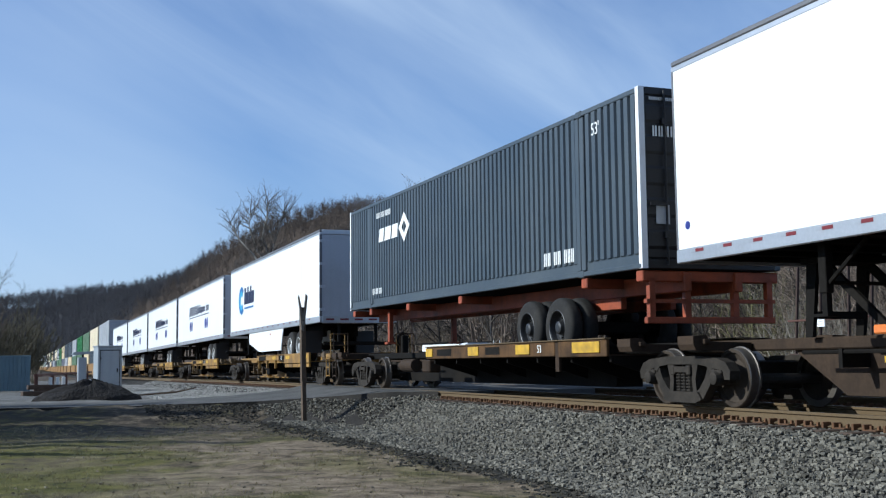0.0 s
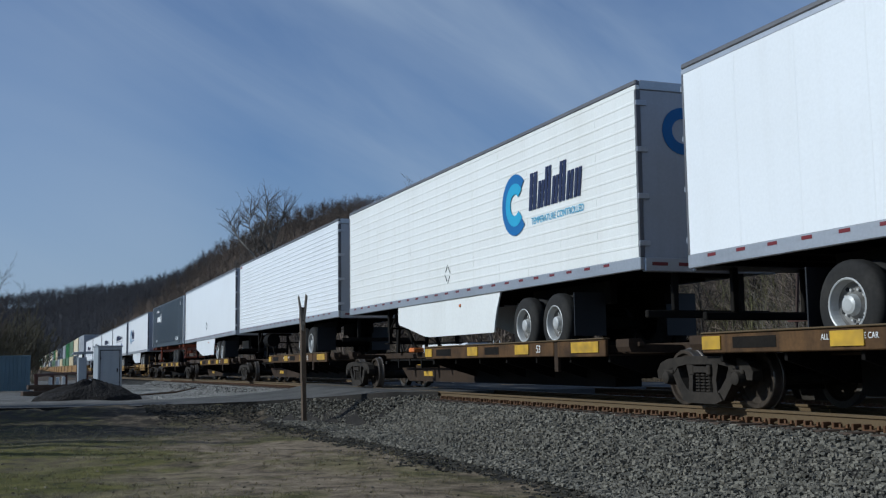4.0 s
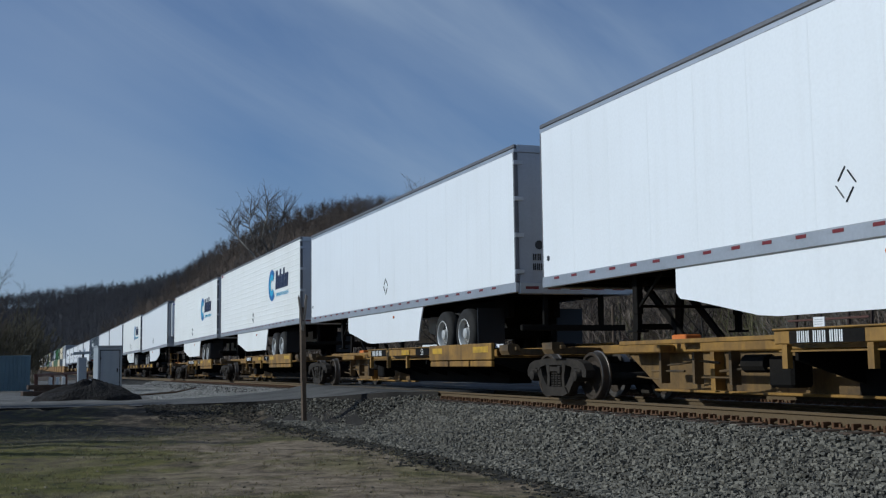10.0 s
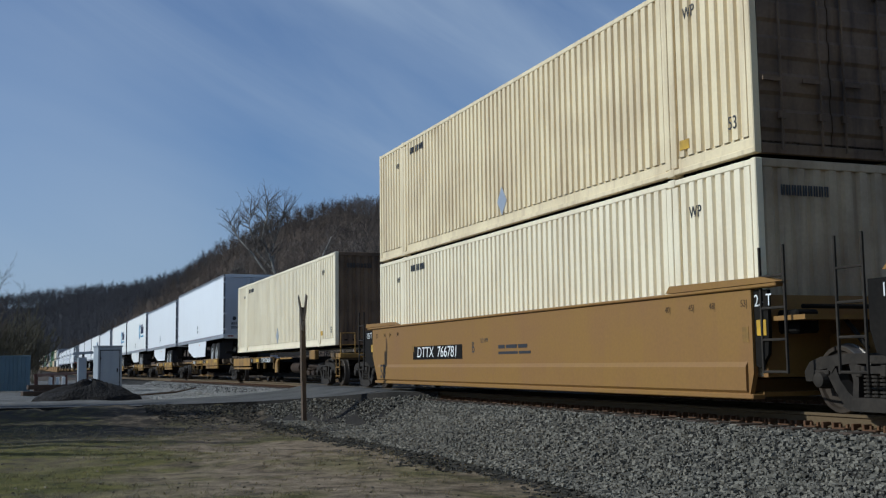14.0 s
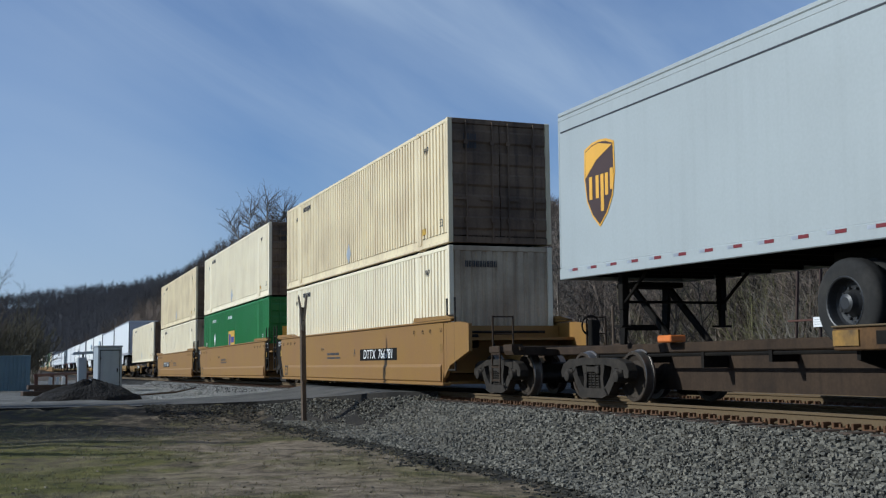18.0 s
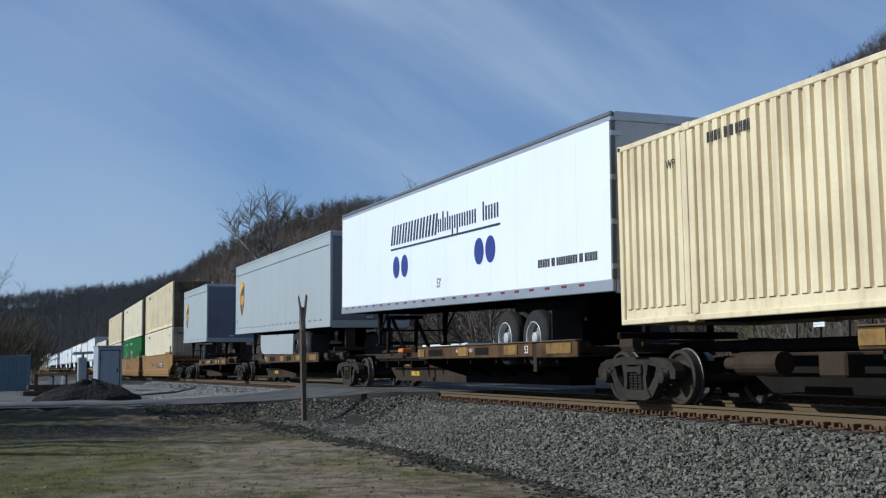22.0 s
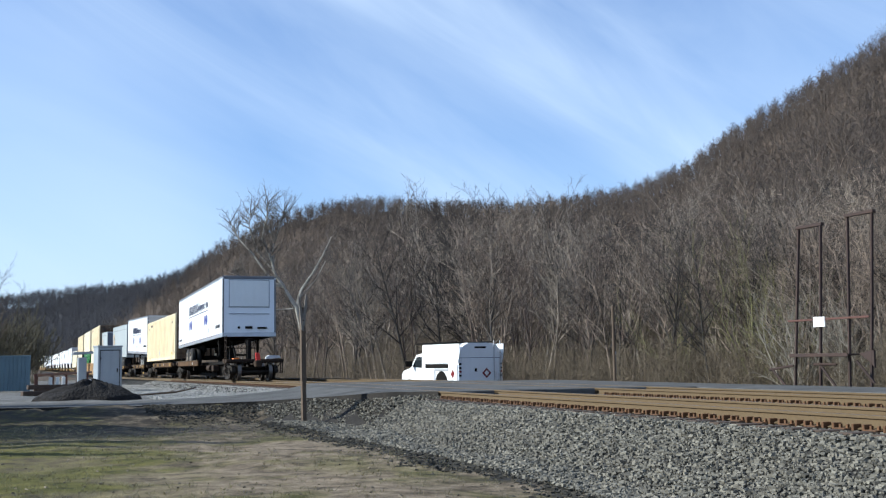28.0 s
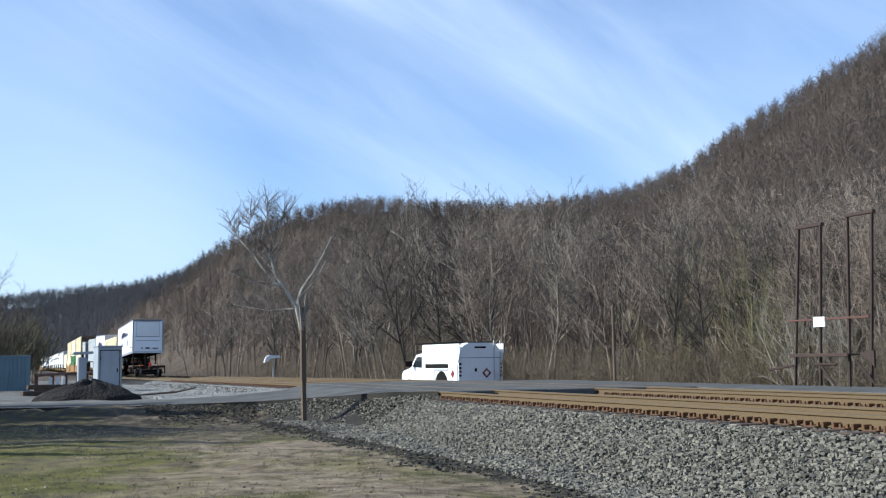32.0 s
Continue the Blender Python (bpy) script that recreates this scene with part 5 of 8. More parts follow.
AZ = [-60, -20, -6, -1, 2, 5, 7.5, 9.5, 12.8, 15.6, 18, 21, 25, 28, 31.5, 34, 36, 38.5, 41, 43.2, 48, 60, 90, 130]
EL = [0.03, 0.05, 0.060, 0.066, 0.074, 0.079, 0.091, 0.117, 0.146, 0.158, 0.159, 0.156, 0.154, 0.158, 0.168, 0.186, 0.213, 0.237, 0.262, 0.284, 0.33, 0.37, 0.33, 0.1]
RD = [1300, 1200, 1100, 1000, 900, 760, 660, 600, 560, 540, 520, 500, 480, 460, 440, 430, 420, 415, 410, 405, 400, 400, 400, 400]
TREE_H = 9.3


road_near = [(-120, 47, -0.42), (-40, 41, -0.42), (-10, 35.5, -0.42), (-3, 33.3, -0.42), (3, 32.0, -0.42), (6.2, 30.6, -0.33), (7.8, 28.2, -0.16), (8.6, 26.2, -0.03), (9.38, 24.8, -0.005)]
road_far = [(-120, 51, -0.42), (-40, 45.5, -0.42), (-10, 39.4, -0.42), (-3, 36.9, -0.42), (3, 35.5, -0.41), (6.2, 35.3, -0.29), (7.8, 35.0, -0.14), (8.6, 35.7, -0.03), (9.38, 37.6, -0.005)]


def smooth(a, b, v):
    q = np.clip((v - a) / (b - a), 0, 1)
    return q * q * (3 - 2 * q)


def hill(x, y):
    """Height of the wooded valley side above the flat ground."""
    az, r = np.degrees(np.arctan2(x, y)), np.hypot(x, y)
    e, R = np.interp(az, AZ, EL), np.interp(az, AZ, RD)
    top = e * R + 0.69 - TREE_H * 1.0
    foot = np.clip(34 / np.maximum(np.sin(np.radians(np.clip(az, 0.5, 90))), 0.02), 34, 0.62 * R)
    foot = np.where(az > 90, 60, foot)
    side = smooth(-40, -8, az) * (1 - smooth(100, 140, az))
    q = np.clip((r - foot) / (R - foot), 0, 1)
    rough = 1.4 * np.sin(az * 9.1 + 2 * np.sin(r * 0.05)) * np.sin(r * 0.09 + az) + 0.8 * np.sin(az * 23.7 + r * 0.21)
    return (top * (q ** 1.25) + rough * smooth(0.3, 0.7, q)) * side * (1 - 0.6 * smooth(1.0, 3.0, r / R))


def ground_z(x, y):
    x, y = np.asarray(x, float), np.asarray(y, float)
    z = np.full(np.broadcast(x, y).shape, -0.85) + 0.25 * smooth(8.0, 9.5, x)
    edge, level = np.interp(x, [p[0] for p in road_near], [p[1] for p in road_near]), np.interp(x, [p[0] for p in road_near], [p[2] for p in road_near])
    flank = np.where(y < edge, np.maximum(z, level - np.interp(x, [3.0, 6.8], [-0.02, 0.05]) - (edge - y) / np.interp(x, [2.0, 6.0], [7.0, 2.5])), level - 0.14)   # bank up to the road
    z = np.where(x < 9.4, np.where(y > edge + 12, -0.5, flank), z)
    z = np.where(x > 18, -1.13, z)
    bump = 0.05 * np.sin(x * 0.9 + 1.3 * np.sin(y * 0.37)) * np.sin(y * 0.6 + 0.8) + 0.02 * np.sin(2.7 * x + y) * np.sin(1.9 * y)
    return z + bump * (np.hypot(x, y) < 120) + hill(x, y) + track_z(y) * (1 - smooth(19.0, 34.0, x))


def grid_mesh(name, xs, ys, zf, mats, index=None):
    xs, ys = np.asarray(xs), np.asarray(ys)
    X, Yg = np.meshgrid(xs, ys, indexing="ij")
    Z = zf(X, Yg)
    v = np.stack([X, Yg, Z], -1).reshape(-1, 3)
    n, k = len(xs), len(ys)
    i, j = np.meshgrid(np.arange(n - 1), np.arange(k - 1), indexing="ij")
    q = np.stack([i * k + j, (i + 1) * k + j, (i + 1) * k + j + 1, i * k + j + 1], -1).reshape(-1, 4)
    me = bpy.data.meshes.new(name)
    me.from_pydata(v.tolist(), [], q.tolist())
    for m in mats:
        me.materials.append(m)
    if index is not None:
        c = v[q].mean(1)
        me.polygons.foreach_set("material_index", index(c[:, 0], c[:, 1]).astype(int))
    me.polygons.foreach_set("use_smooth", [True] * len(me.polygons))
    me.update()
    return me


def steps(*runs):
    out = []
    for a, b, d in runs:
        out += list(np.arange(a, b, d))
    return out + [runs[-1][1]]


gx = steps((-3000, -400, 260), (-400, -60, 20), (-60, -6, 3), (-6, 10, 0.4), (10, 40, 2), (40, 460, 7), (460, 3000, 220))
gy = steps((-3000, -300, 300), (-300, -20, 20), (-20, 4, 3), (4, 52, 0.5), (52, 120, 3), (120, 900, 12), (900, 3000, 210))


def ground_kind(x, y):
    wav = 0.5 * np.sin(y * 0.8) + 0.35 * np.sin(y * 2.1 + 1) + 0.2 * np.sin(y * 5.3)
    wax = 0.5 * np.sin(x * 0.9) + 0.4 * np.sin(x * 2.3 + 1)
    edge = np.interp(x, [p[0] for p in road_near], [p[1] for p in road_near])
    k = np.zeros(len(x))
    k[(x > 6.35 + wav * 0.2) & (x < 22)] = 1
    k[(y >= edge) & (x < 9.3) & (y < 140)] = 2
    k[(x >= 22)] = 3
    k[(np.hypot(x, y) > 160) | (x < -50)] = 3
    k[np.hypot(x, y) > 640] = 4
    return k


PALE_GRAVEL, _, _, _ = ramp_material("pale_gravel", [(0.3, (0.080, 0.076, 0.069)), (0.55, (0.135, 0.129, 0.117)), (0.75, (0.20, 0.191, 0.174))], 1.5, second=26.0, bump=0.6)
# slate tint carries the haze of the far slope
SLOPE, _, _, _ = ramp_material("hazed_wooded_slope", [(0.3, (0.022, 0.023, 0.027)), (0.7, (0.05, 0.05, 0.056))], 0.02, second=0.3)
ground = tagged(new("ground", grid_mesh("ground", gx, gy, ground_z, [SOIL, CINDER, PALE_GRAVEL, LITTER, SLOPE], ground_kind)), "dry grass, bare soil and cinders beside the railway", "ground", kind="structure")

# asphalt road over the crossing
def strip(name, near, far, thick, mat, n=24):
    """A slab between two edge lines of the same number of points."""
    s = Shape()
    k = len(near)
    v = [(*p[:2], p[2]) for p in near] + [(*p[:2], p[2]) for p in far] + [(*p[:2], p[2] - thick) for p in near] + [(*p[:2], p[2] - thick) for p in far]
    f = []
    for i in range(k - 1):
        f += [(i, i + 1, k + i + 1, k + i), (2 * k + i, 3 * k + i, 3 * k + i + 1, 2 * k + i + 1), (i, 2 * k + i, 2 * k + i + 1, i + 1), (k + i, k + i + 1, 3 * k + i + 1, 3 * k + i)]
    f += [(0, k, 3 * k, 2 * k), (k - 1, 3 * k - 1, 4 * k - 1, 2 * k - 1)]
    s.add(v, f)
    me = s.mesh(name, mat, CINDER)
    for p in me.polygons:
        p.material_index = 0 if p.normal.z > 0.5 else 1
    return me


tagged(new("road", strip("road", road_near, road_far, 0.6, ASPHALT)), "worn grey asphalt road ramping up to the crossing", "road", kind="structure")
for nm, x0, x1 in (("crossing_panel", XC - 0.66, XC + 0.66), ("crossing_panel", XC + 0.85, XF - 0.85), ("crossing_panel", XF - 0.66, XF + 0.66), ("crossing_panel", XF + 0.85, XF + 2.2)):
    tagged(new(nm, Shape().box(x0, x1, 24.8, 39.4, -0.25, -0.008 if x1 < XF + 2 else -0.02, 0.02).mesh(nm, ASPHALT)), "asphalt filling between the rails of the crossing", "road", kind="structure")
tagged(new("side_road", Shape().box(XF + 2.21, XF + 5.2, -40, 39.4, -1.6, -0.05, 0.04).mesh("side_road", ASPHALT)), "narrow raised asphalt road along the far track", "road", kind="structure")
tagged(new("side_road", Shape().box(XF + 4.0, XF + 8.5, 39.5, 320, -1.6, -1.10, 0.05).mesh("side_road", ASPHALT)), "low asphalt road beyond the crossing", "road", kind="structure")

# ballast beds with a stone surface
def bed_z(x, c, seed):
    d = np.abs(x - c)
    return np.where(d < 1.55, -0.235, -0.235 - (d - 1.55) / 2.35)


def ballast_mesh():
    xs = list(np.arange(6.6, 9.2, 0.2)) + list(np.arange(9.2, 18.5, 0.6))
    ys = steps((-60, 4, 4), (4, 24.6, 0.3), (24.62, 39.6, 1.0), (39.62, 60, 1.5), (60, 900, 15))

    def zf(x, y):
        z = np.maximum(bed_z(x, XC, 0), bed_z(x, XF, 0))
        z = np.where((x > XC) & (x < XF), -0.26, z)
        road = (y > 24.6) & (y < 39.6)
        return np.where(road, np.where(x < 9.45, z - 1.0, z - 0.12), z) + 0.02 * np.sin(x * 7 + y * 3) * np.sin(y * 5) + track_z(y)
    return grid_mesh("ballast", xs, ys, zf, [GRAVEL])


ballast = tagged(new("ballast", ballast_mesh()), "grey crushed-stone ballast bed under both tracks", "ballast", kind="structure")


def rail_profile():
    return [(-0.076, -0.172), (0.076, -0.172), (0.076, -0.160), (0.012, -0.140), (0.009, -0.050), (0.036, -0.036), (0.036, -0.008), (0.026, 0.0), (-0.026, 0.0), (-0.036, -0.008), (-0.036, -0.036), (-0.009, -0.050), (-0.012, -0.140), (-0.076, -0.160)]


for c, nm in ((XC, "near"), (XF, "far")):
    for g in (-0.755, 0.755):
        s = Shape()
        line = [-80.0, 40.0] + [55.0 + 15 * k for k in range(30)] + [700.0, 1400.0]
        prof = rail_profile()
        n = len(prof)
        v = [(c + g + a, yy, b + float(track_z(yy))) for yy in line for a, b in prof]
        f = [(k * n + i, k * n + (i + 1) % n, (k + 1) * n + (i + 1) % n, (k + 1) * n + i) for k in range(len(line) - 1) for i in range(n)]
        s.add(v, f + [tuple(range(n)), tuple(range(len(v) - n, len(v)))])
        me = s.mesh("rail", RAIL_RUST, RAIL_TOP)
        for p in me.polygons:
            if p.normal.z > 0.9 and p.center.z - float(track_z(p.center.y)) > -0.012:
                p.material_index = 1
        tagged(new("rail", me), "rust-brown steel rail with worn head", "rail", "rails", kind="structure")

# ---- the train, from its far head to its tail ----
def ring_logo(T, y, z, big=1.0, words=True):
    """A blue ring open to the right with plain word bars beside it."""
    x = -HW - 0.014
    part("logo", disc(y, z, x, 0.60 * big, 0.60 * big, n=40, hole=0.62, a0=225 - 360 + 0, a1=135 - 0), TEAL, T, "dark blue ring emblem")
    part("logo", disc(y, z, x - 0.003, 0.42 * big, 0.42 * big, n=40, hole=0.5, a0=-140, a1=140), AQUA, T, "light blue inner ring")
    yy = y - 0.62 * big
    for i, h in enumerate((0.70, 0.50, 0.72, 0.50, 0.72, 0.50, 0.50)):
        w = (0.24 if i else 0.31) * big
        h *= big
        g, z_ = Shape(), z - 0.20 * big
        for q in (0.0, 0.56 * w):
            g.prism([(yy - q, z_), (yy - q - 0.09, z_ + h), (yy - q - 0.42 * w - 0.09, z_ + h), (yy - q - 0.42 * w, z_)], x - 0.004, x + 0.006)
        part("logo", g, NAVY, T, "dark blue plain slanted bars")
        yy -= w + 0.05 * big
    if words:
        lettering(T, "TEMPERATURE CONTROLLED", 0.18 * big, AQUA, on_side(y - 1.75 * big, z - 0.42 * big, x), 0.86)
    else:
        bars(T, y - 0.7, z - 0.36, x, (0.7, 0.5, 0.6), 0.07, TEAL)


def shippers_logo(T, Y0, z, k=1.2):
    """Dark blue plain bars for the name, a rule and four discs."""
    x = -HW - 0.006
    yy = Y0
    for i in range(8):
        g = Shape()
        for q in (0.0, 0.17 * k):
            g.prism([(yy - q, z), (yy - q - 0.11 * k, z + 0.50), (yy - q - 0.19 * k, z + 0.50), (yy - q - 0.09 * k, z)], x - 0.004, x + 0.001)
        part("logo", g, NAVY, T, "dark blue plain slanted bars")
        yy -= 0.36 * k
    for h, d in ((0.30, 0), (0.46, 0), (0.42, 0), (0.30, 0.12), (0.30, 0.12), (0.30, 0), (0.30, 0), (0.30, 0), (0, 0), (0.40, 0), (0.30, 0), (0.30, 0)):
        if h:
            part("logo", Shape().box(x - 0.004, x + 0.001, yy, yy - 0.055 * k, z + 0.04 - d, z + 0.04 + h).box(x - 0.004, x + 0.001, yy - 0.12 * k, yy - 0.175 * k, z + 0.04, z + 0.34), NAVY, T, "dark blue plain bars")
        yy -= 0.245 * k
    part("logo", Shape().box(x - 0.004, x + 0.001, Y0, yy, z - 0.13, z - 0.085), NAVY, T, "dark blue rule")
    for c in (Y0 - 0.43, Y0 - 1.08, Y0 - 5.88, Y0 - 6.48):
        part("logo", disc(c, z - 0.58, x, 0.25, 0.28), BLUE, T, "dark blue oval")


def shield_logo(T, y, z, k=1.0):
    """A plain brown and gold shield."""
    x = -HW - 0.006
    pts = [(0.50, 0.62), (0.25, 0.70), (0, 0.72), (-0.25, 0.70), (-0.50, 0.62), (-0.52, 0.10), (-0.44, -0.30), (-0.25, -0.58), (0, -0.78), (0.25, -0.58), (0.44, -0.30), (0.52, 0.10)]
    part("logo", Shape().prism([(y + a * 1.08 * k, z + b * 1.06 * k) for a, b in pts], x - 0.003, x + 0.001), SHIELD_GOLD, T, "gold shield edge")
    part("logo", Shape().prism([(y + a * k, z + b * k) for a, b in pts], x - 0.006, x + 0.001), SHIELD_BROWN, T, "brown shield")
    g = Shape()
    g.prism([(y + 0.49 * k, z + 0.60 * k), (y + 0.25 * k, z + 0.68 * k), (y, z + 0.70 * k), (y - 0.49 * k, z + 0.60 * k), (y - 0.25 * k, z + 0.52 * k), (y + 0.1 * k, z + 0.40 * k), (y + 0.50 * k, z + 0.12 * k)], x - 0.009, x + 0.001)
    for a, b0, b1 in ((0.36, -0.30, 0.12), (0.12, -0.30, 0.12), (-0.06, -0.55, 0.12), (-0.22, -0.28, 0.12), (-0.40, -0.20, 0.18)):
        g.box(x - 0.010, x + 0.001, y + a * k, y + (a - 0.11) * k, z + b0 * k, z + b1 * k)
    part("logo", g, SHIELD_GOLD, T, "gold plain bars")


def ring_trailer(y, label, z_logo=3.66, skirt=True, u=11.6):
    T, Y = trailer(y, label, WHITE_DIRTY, ribs=14, seams=1.25, rail=ALU, skirt=skirt, lift=0.06)
    ring_logo(T, Y(u), z_logo)
    diamond(T, Y(7.92), 2.60, -HW)
    g = Shape()
    for i in range(18):
        a, b = radians(50 + 260 * i / 18), radians(50 + 260 * (i + 1) / 18)
        g.prism([(-0.45 + q * math.cos(w), 4.25 + q * math.sin(w)) for q, w in ((0.20, a), (0.38, a), (0.38, b), (0.20, b))], -LEN + 0.004, -LEN - 0.004, "y")
    part("rear_emblem", g, TEAL, T, "blue open ring emblem")
    return T


# five-unit spine car with the ringed and the shippers' trailers (far ahead at the start)
Y_CEL0, Y_ALA, Y_ALB, Y_ALC, Y_ALD = 50.4, 68.5, 85.5, 102.6, 119.8
T, Y = trailer(Y_CEL0, "white ribbed trailer with blue ring emblem on a spine car", WHITE, skirt=True)
ring_logo(T, Y(2.7), 3.5, 1.0, False)
for yy in (Y_ALA, Y_ALB, Y_ALC, Y_ALD):
    T, Y = trailer(yy, "white trailer with dark blue ovals and bars", WHITE, skirt=False)
    shippers_logo(T, Y(4.8), 3.55)
for yy, ends in ((Y_ALD, (True, False)), (Y_ALC, (False, False)), (Y_ALB, (False, False)), (Y_ALA, (False, False)), (Y_CEL0, (False, True))):
    spine_unit(yy, 2.6 if ends[0] else 0.7, 17.6 if ends[1] else 16.6, GOLD, "golden articulated spine car platform with yellow patches",
               bog=((-0.1,) if not ends[0] else (0.6,)) + ((15.4,) if ends[1] else ()), end_lead=ends[0], end_tail=ends[1])

# five-unit dirty brown spine car
Y_UMAX, Y_WT1, Y_WL, Y_CEL1, Y_REEF = 30.75, 13.62, -3.55, -20.92, -38.39
C = container(Y_UMAX, 2.13, "slate-blue corrugated container on an orange road chassis", SLATE, BLACK, True, "slate", post=SLATE, lift=0.07, drop=0.12)
part("white_post_cover", Shape().box(-HW - 0.004, -HW + 0.10, -LEN - 0.004, -LEN + 0.09, 2.15, 5.02), WHITE_MARK, C, "white end post")
part("white_post_cover", Shape().box(-HW - 0.004, -HW + 0.10, 0.004, -0.09, 2.15, 5.02), WHITE_MARK, C, "white end post")
bars_end(C, -1.05, 4.32, -LEN + 0.0, (0.55,), 0.17, LETTER)
bars_end(C, -1.1, 4.84, -LEN + 0.0, (0.6,), 0.05, LETTER)
part("sticker", Shape().box(-1.02, -0.78, -LEN - 0.002, -LEN + 0.02, 2.85, 3.15), DOOR_GREY, C)

H = thing("container_chassis", "orange-red steel road chassis under the slate-blue container", "chassis", Y_UMAX, "", 0.07, 0.12)
s = Shape()
for x in (-0.48, 0.48):
    s.box(x - 0.07, x + 0.07, -0.4, -LEN, 1.80, 2.10, 0.015)
part("frame_rail", s, ORANGE, H, "orange-red main rails")
for u in (0.3, 1.9, 5.0, 8.5, 14.2, LEN - 0.15):
    part("cross_bolster", Shape().box(-1.27, 1.27, -u - 0.10, -u + 0.10, 1.95, 2.12, 0.015), ORANGE, H)
s = Shape().box(-1.2, 1.2, -LEN + 0.05, -LEN + 0.15, 1.30, 1.40, 0.01)
for x in (-1.1, -0.45, 0.45, 1.1):
    s.box(x - 0.05, x + 0.05, -LEN + 0.05, -LEN + 0.15, 1.40, 2.0)
s.box(-1.2, 1.2, -LEN + 0.05, -LEN + 0.15, 1.62, 1.68)
part("rear_bumper", s, ORANGE, H, "orange rear bumper frame")
for u in (11.9, 13.15):
    road_wheels(H, -u, rim=DARK_RIM)
s = Shape()
for x in (-0.5, 0.5):
    s.box(x - 0.06, x + 0.06, -10.9, -14.2, 1.60, 1.80, 0.01)
part("slider_frame", s, ORANGE, H)
for side in (-1, 1):
    part("landing_leg", Shape().box(side * 0.98, side * 0.86, -2.6 - 0.07, -2.6 + 0.07, 1.2, 2.0, 0.01).box(side * 1.05, side * 0.8, -2.72, -2.48, 1.14, 1.2), ORANGE, H)

T, Y = trailer(Y_WT1, "plain white smooth-sided trailer with grey bottom rail", WHITE, lift=0.06, wheels=(11.2, 12.5), skirt_end=10.45)
diamond(T, Y(7.95), 2.72, -HW)
bars_end(T, -1.1, 2.71, -LEN + 0.0, (0.2, 0.44), 0.09, INK)
part("logo", Shape().tube((-1.02, -LEN - 0.004, 2.87), (-1.02, -LEN + 0.02, 2.87), 0.075, n=14), NAVY, T, "small round dark emblem")
part("badge", disc(Y(0.3), 2.55, -HW - 0.002, 0.06, 0.06), BLUE, T)
T, Y = trailer(Y_WL, "white trailer with horizontal ribs and open underside", WHITE, ribs=19, seams=1.25, skirt=False, lift=0.07, wheels=(11.35, 12.65))
part("fuel_tank", Shape().tube((-0.9, Y(4.4), 1.6), (-0.9, Y(5.2), 1.6), 0.26, n=18), UNDER, T, "round black tank under the floor")
ring_trailer(Y_CEL1, "white ribbed trailer with blue ring emblem and lettering")
part("corner_badge", Shape().box(-HW - 0.008, -HW, -0.1, -0.55, 4.84, 4.92), RED_MARK, T)
T, Y = trailer(Y_REEF, "white refrigerated trailer with its cooling unit facing back", WHITE, flip=True, wheels=(11.8, 13.0), reefer=True, lift=-0.04, drop=-0.14)
reefer_unit(T, Y(0))
diamond(T, -7.96, 2.70, -HW)
for yy, ends in ((Y_UMAX, (True, False)), (Y_WT1, (False, False)), (Y_WL, (False, False)), (Y_CEL1, (False, False)), (Y_REEF, (False, True))):
    if yy == Y_REEF:
        spine_unit(yy, 0.7, 18.0, BROWN, "dirty brown spine car platform with yellow patches", bog=(-0.1, 15.95), end_tail=True, mark="number", plat=(0.4, 8.7), hitch=13.6)
    else:
        spine_unit(yy, 1.9 if ends[0] else 0.7, 16.5, BROWN, "dirty brown spine car platform with yellow patches", bog=(0.6,) if ends[0] else (-0.3 if yy == Y_WT1 else 0.0,), end_lead=ends[0], container_load=(yy == Y_UMAX), mark="number" if yy == Y_WL else "")

# five-unit golden spine car
Y_CEL2, Y_CEL3, Y_W1, Y_W2, Y_B1 = -58.14, -75.42, -93.08, -110.4, -130.31
for yy in (Y_CEL2, Y_CEL3):
    T = ring_trailer(yy, "white ribbed trailer with blue ring emblem and grime")
    part("corner_badge", Shape().box(-HW - 0.008, -HW, -0.12, -0.62, 4.84, 4.93), RED_MARK, T, "small red badge")
for yy in (Y_W1, Y_W2):
    T, Y = trailer(yy, "clean white smooth-sided trailer with side skirt", WHITE, z1=4.94 if yy == Y_W1 else 5.07, wheels=(12.05, 13.35) if yy == Y_W1 else (12.75, 14.05), skirt_end=10.8)
    diamond(T, Y(8.0), 2.70, -HW)
    part("badge", disc(Y(0.25), 2.55, -HW - 0.002, 0.05, 0.05), INK, T)
    bars_end(T, -0.92, 2.72, -LEN + 0.0, (0.30, 0.52), 0.13, INK)
    part("logo", Shape().tube((-0.78, -LEN - 0.004, 2.96), (-0.78, -LEN + 0.02, 2.96), 0.09, n=14), INK, T, "small round dark emblem")
    part("logo", Shape().prism([(-0.62, 4.42), (-0.40, 4.34), (-0.34, 4.28), (0.34, 4.28), (0.40, 4.34), (0.62, 4.42), (0.44, 4.43), (0.34, 4.40), (-0.34, 4.40), (-0.44, 4.43)], -LEN - 0.004, -LEN + 0.012, "y"), INK, T, "dark winged emblem")
container(Y_B1, 1.23, "cream corrugated container with rust-streaked end on a spine car", CREAM_LIGHT, CREAM_SHADED, False)
for yy, lead, tail in ((Y_CEL2, 1.6, 16.6), (Y_CEL3, 0.7, 16.7), (Y_W1, 0.8, 16.5), (Y_W2, 0.7, 17.2)):
    spine_unit(yy, lead, tail, GOLD, "golden yellow spine car platform with dark stains", bog=(0.75,) if lead > 1 else (0.0,), end_lead=lead > 1,
               mark="number" if yy == Y_CEL2 else "logo")
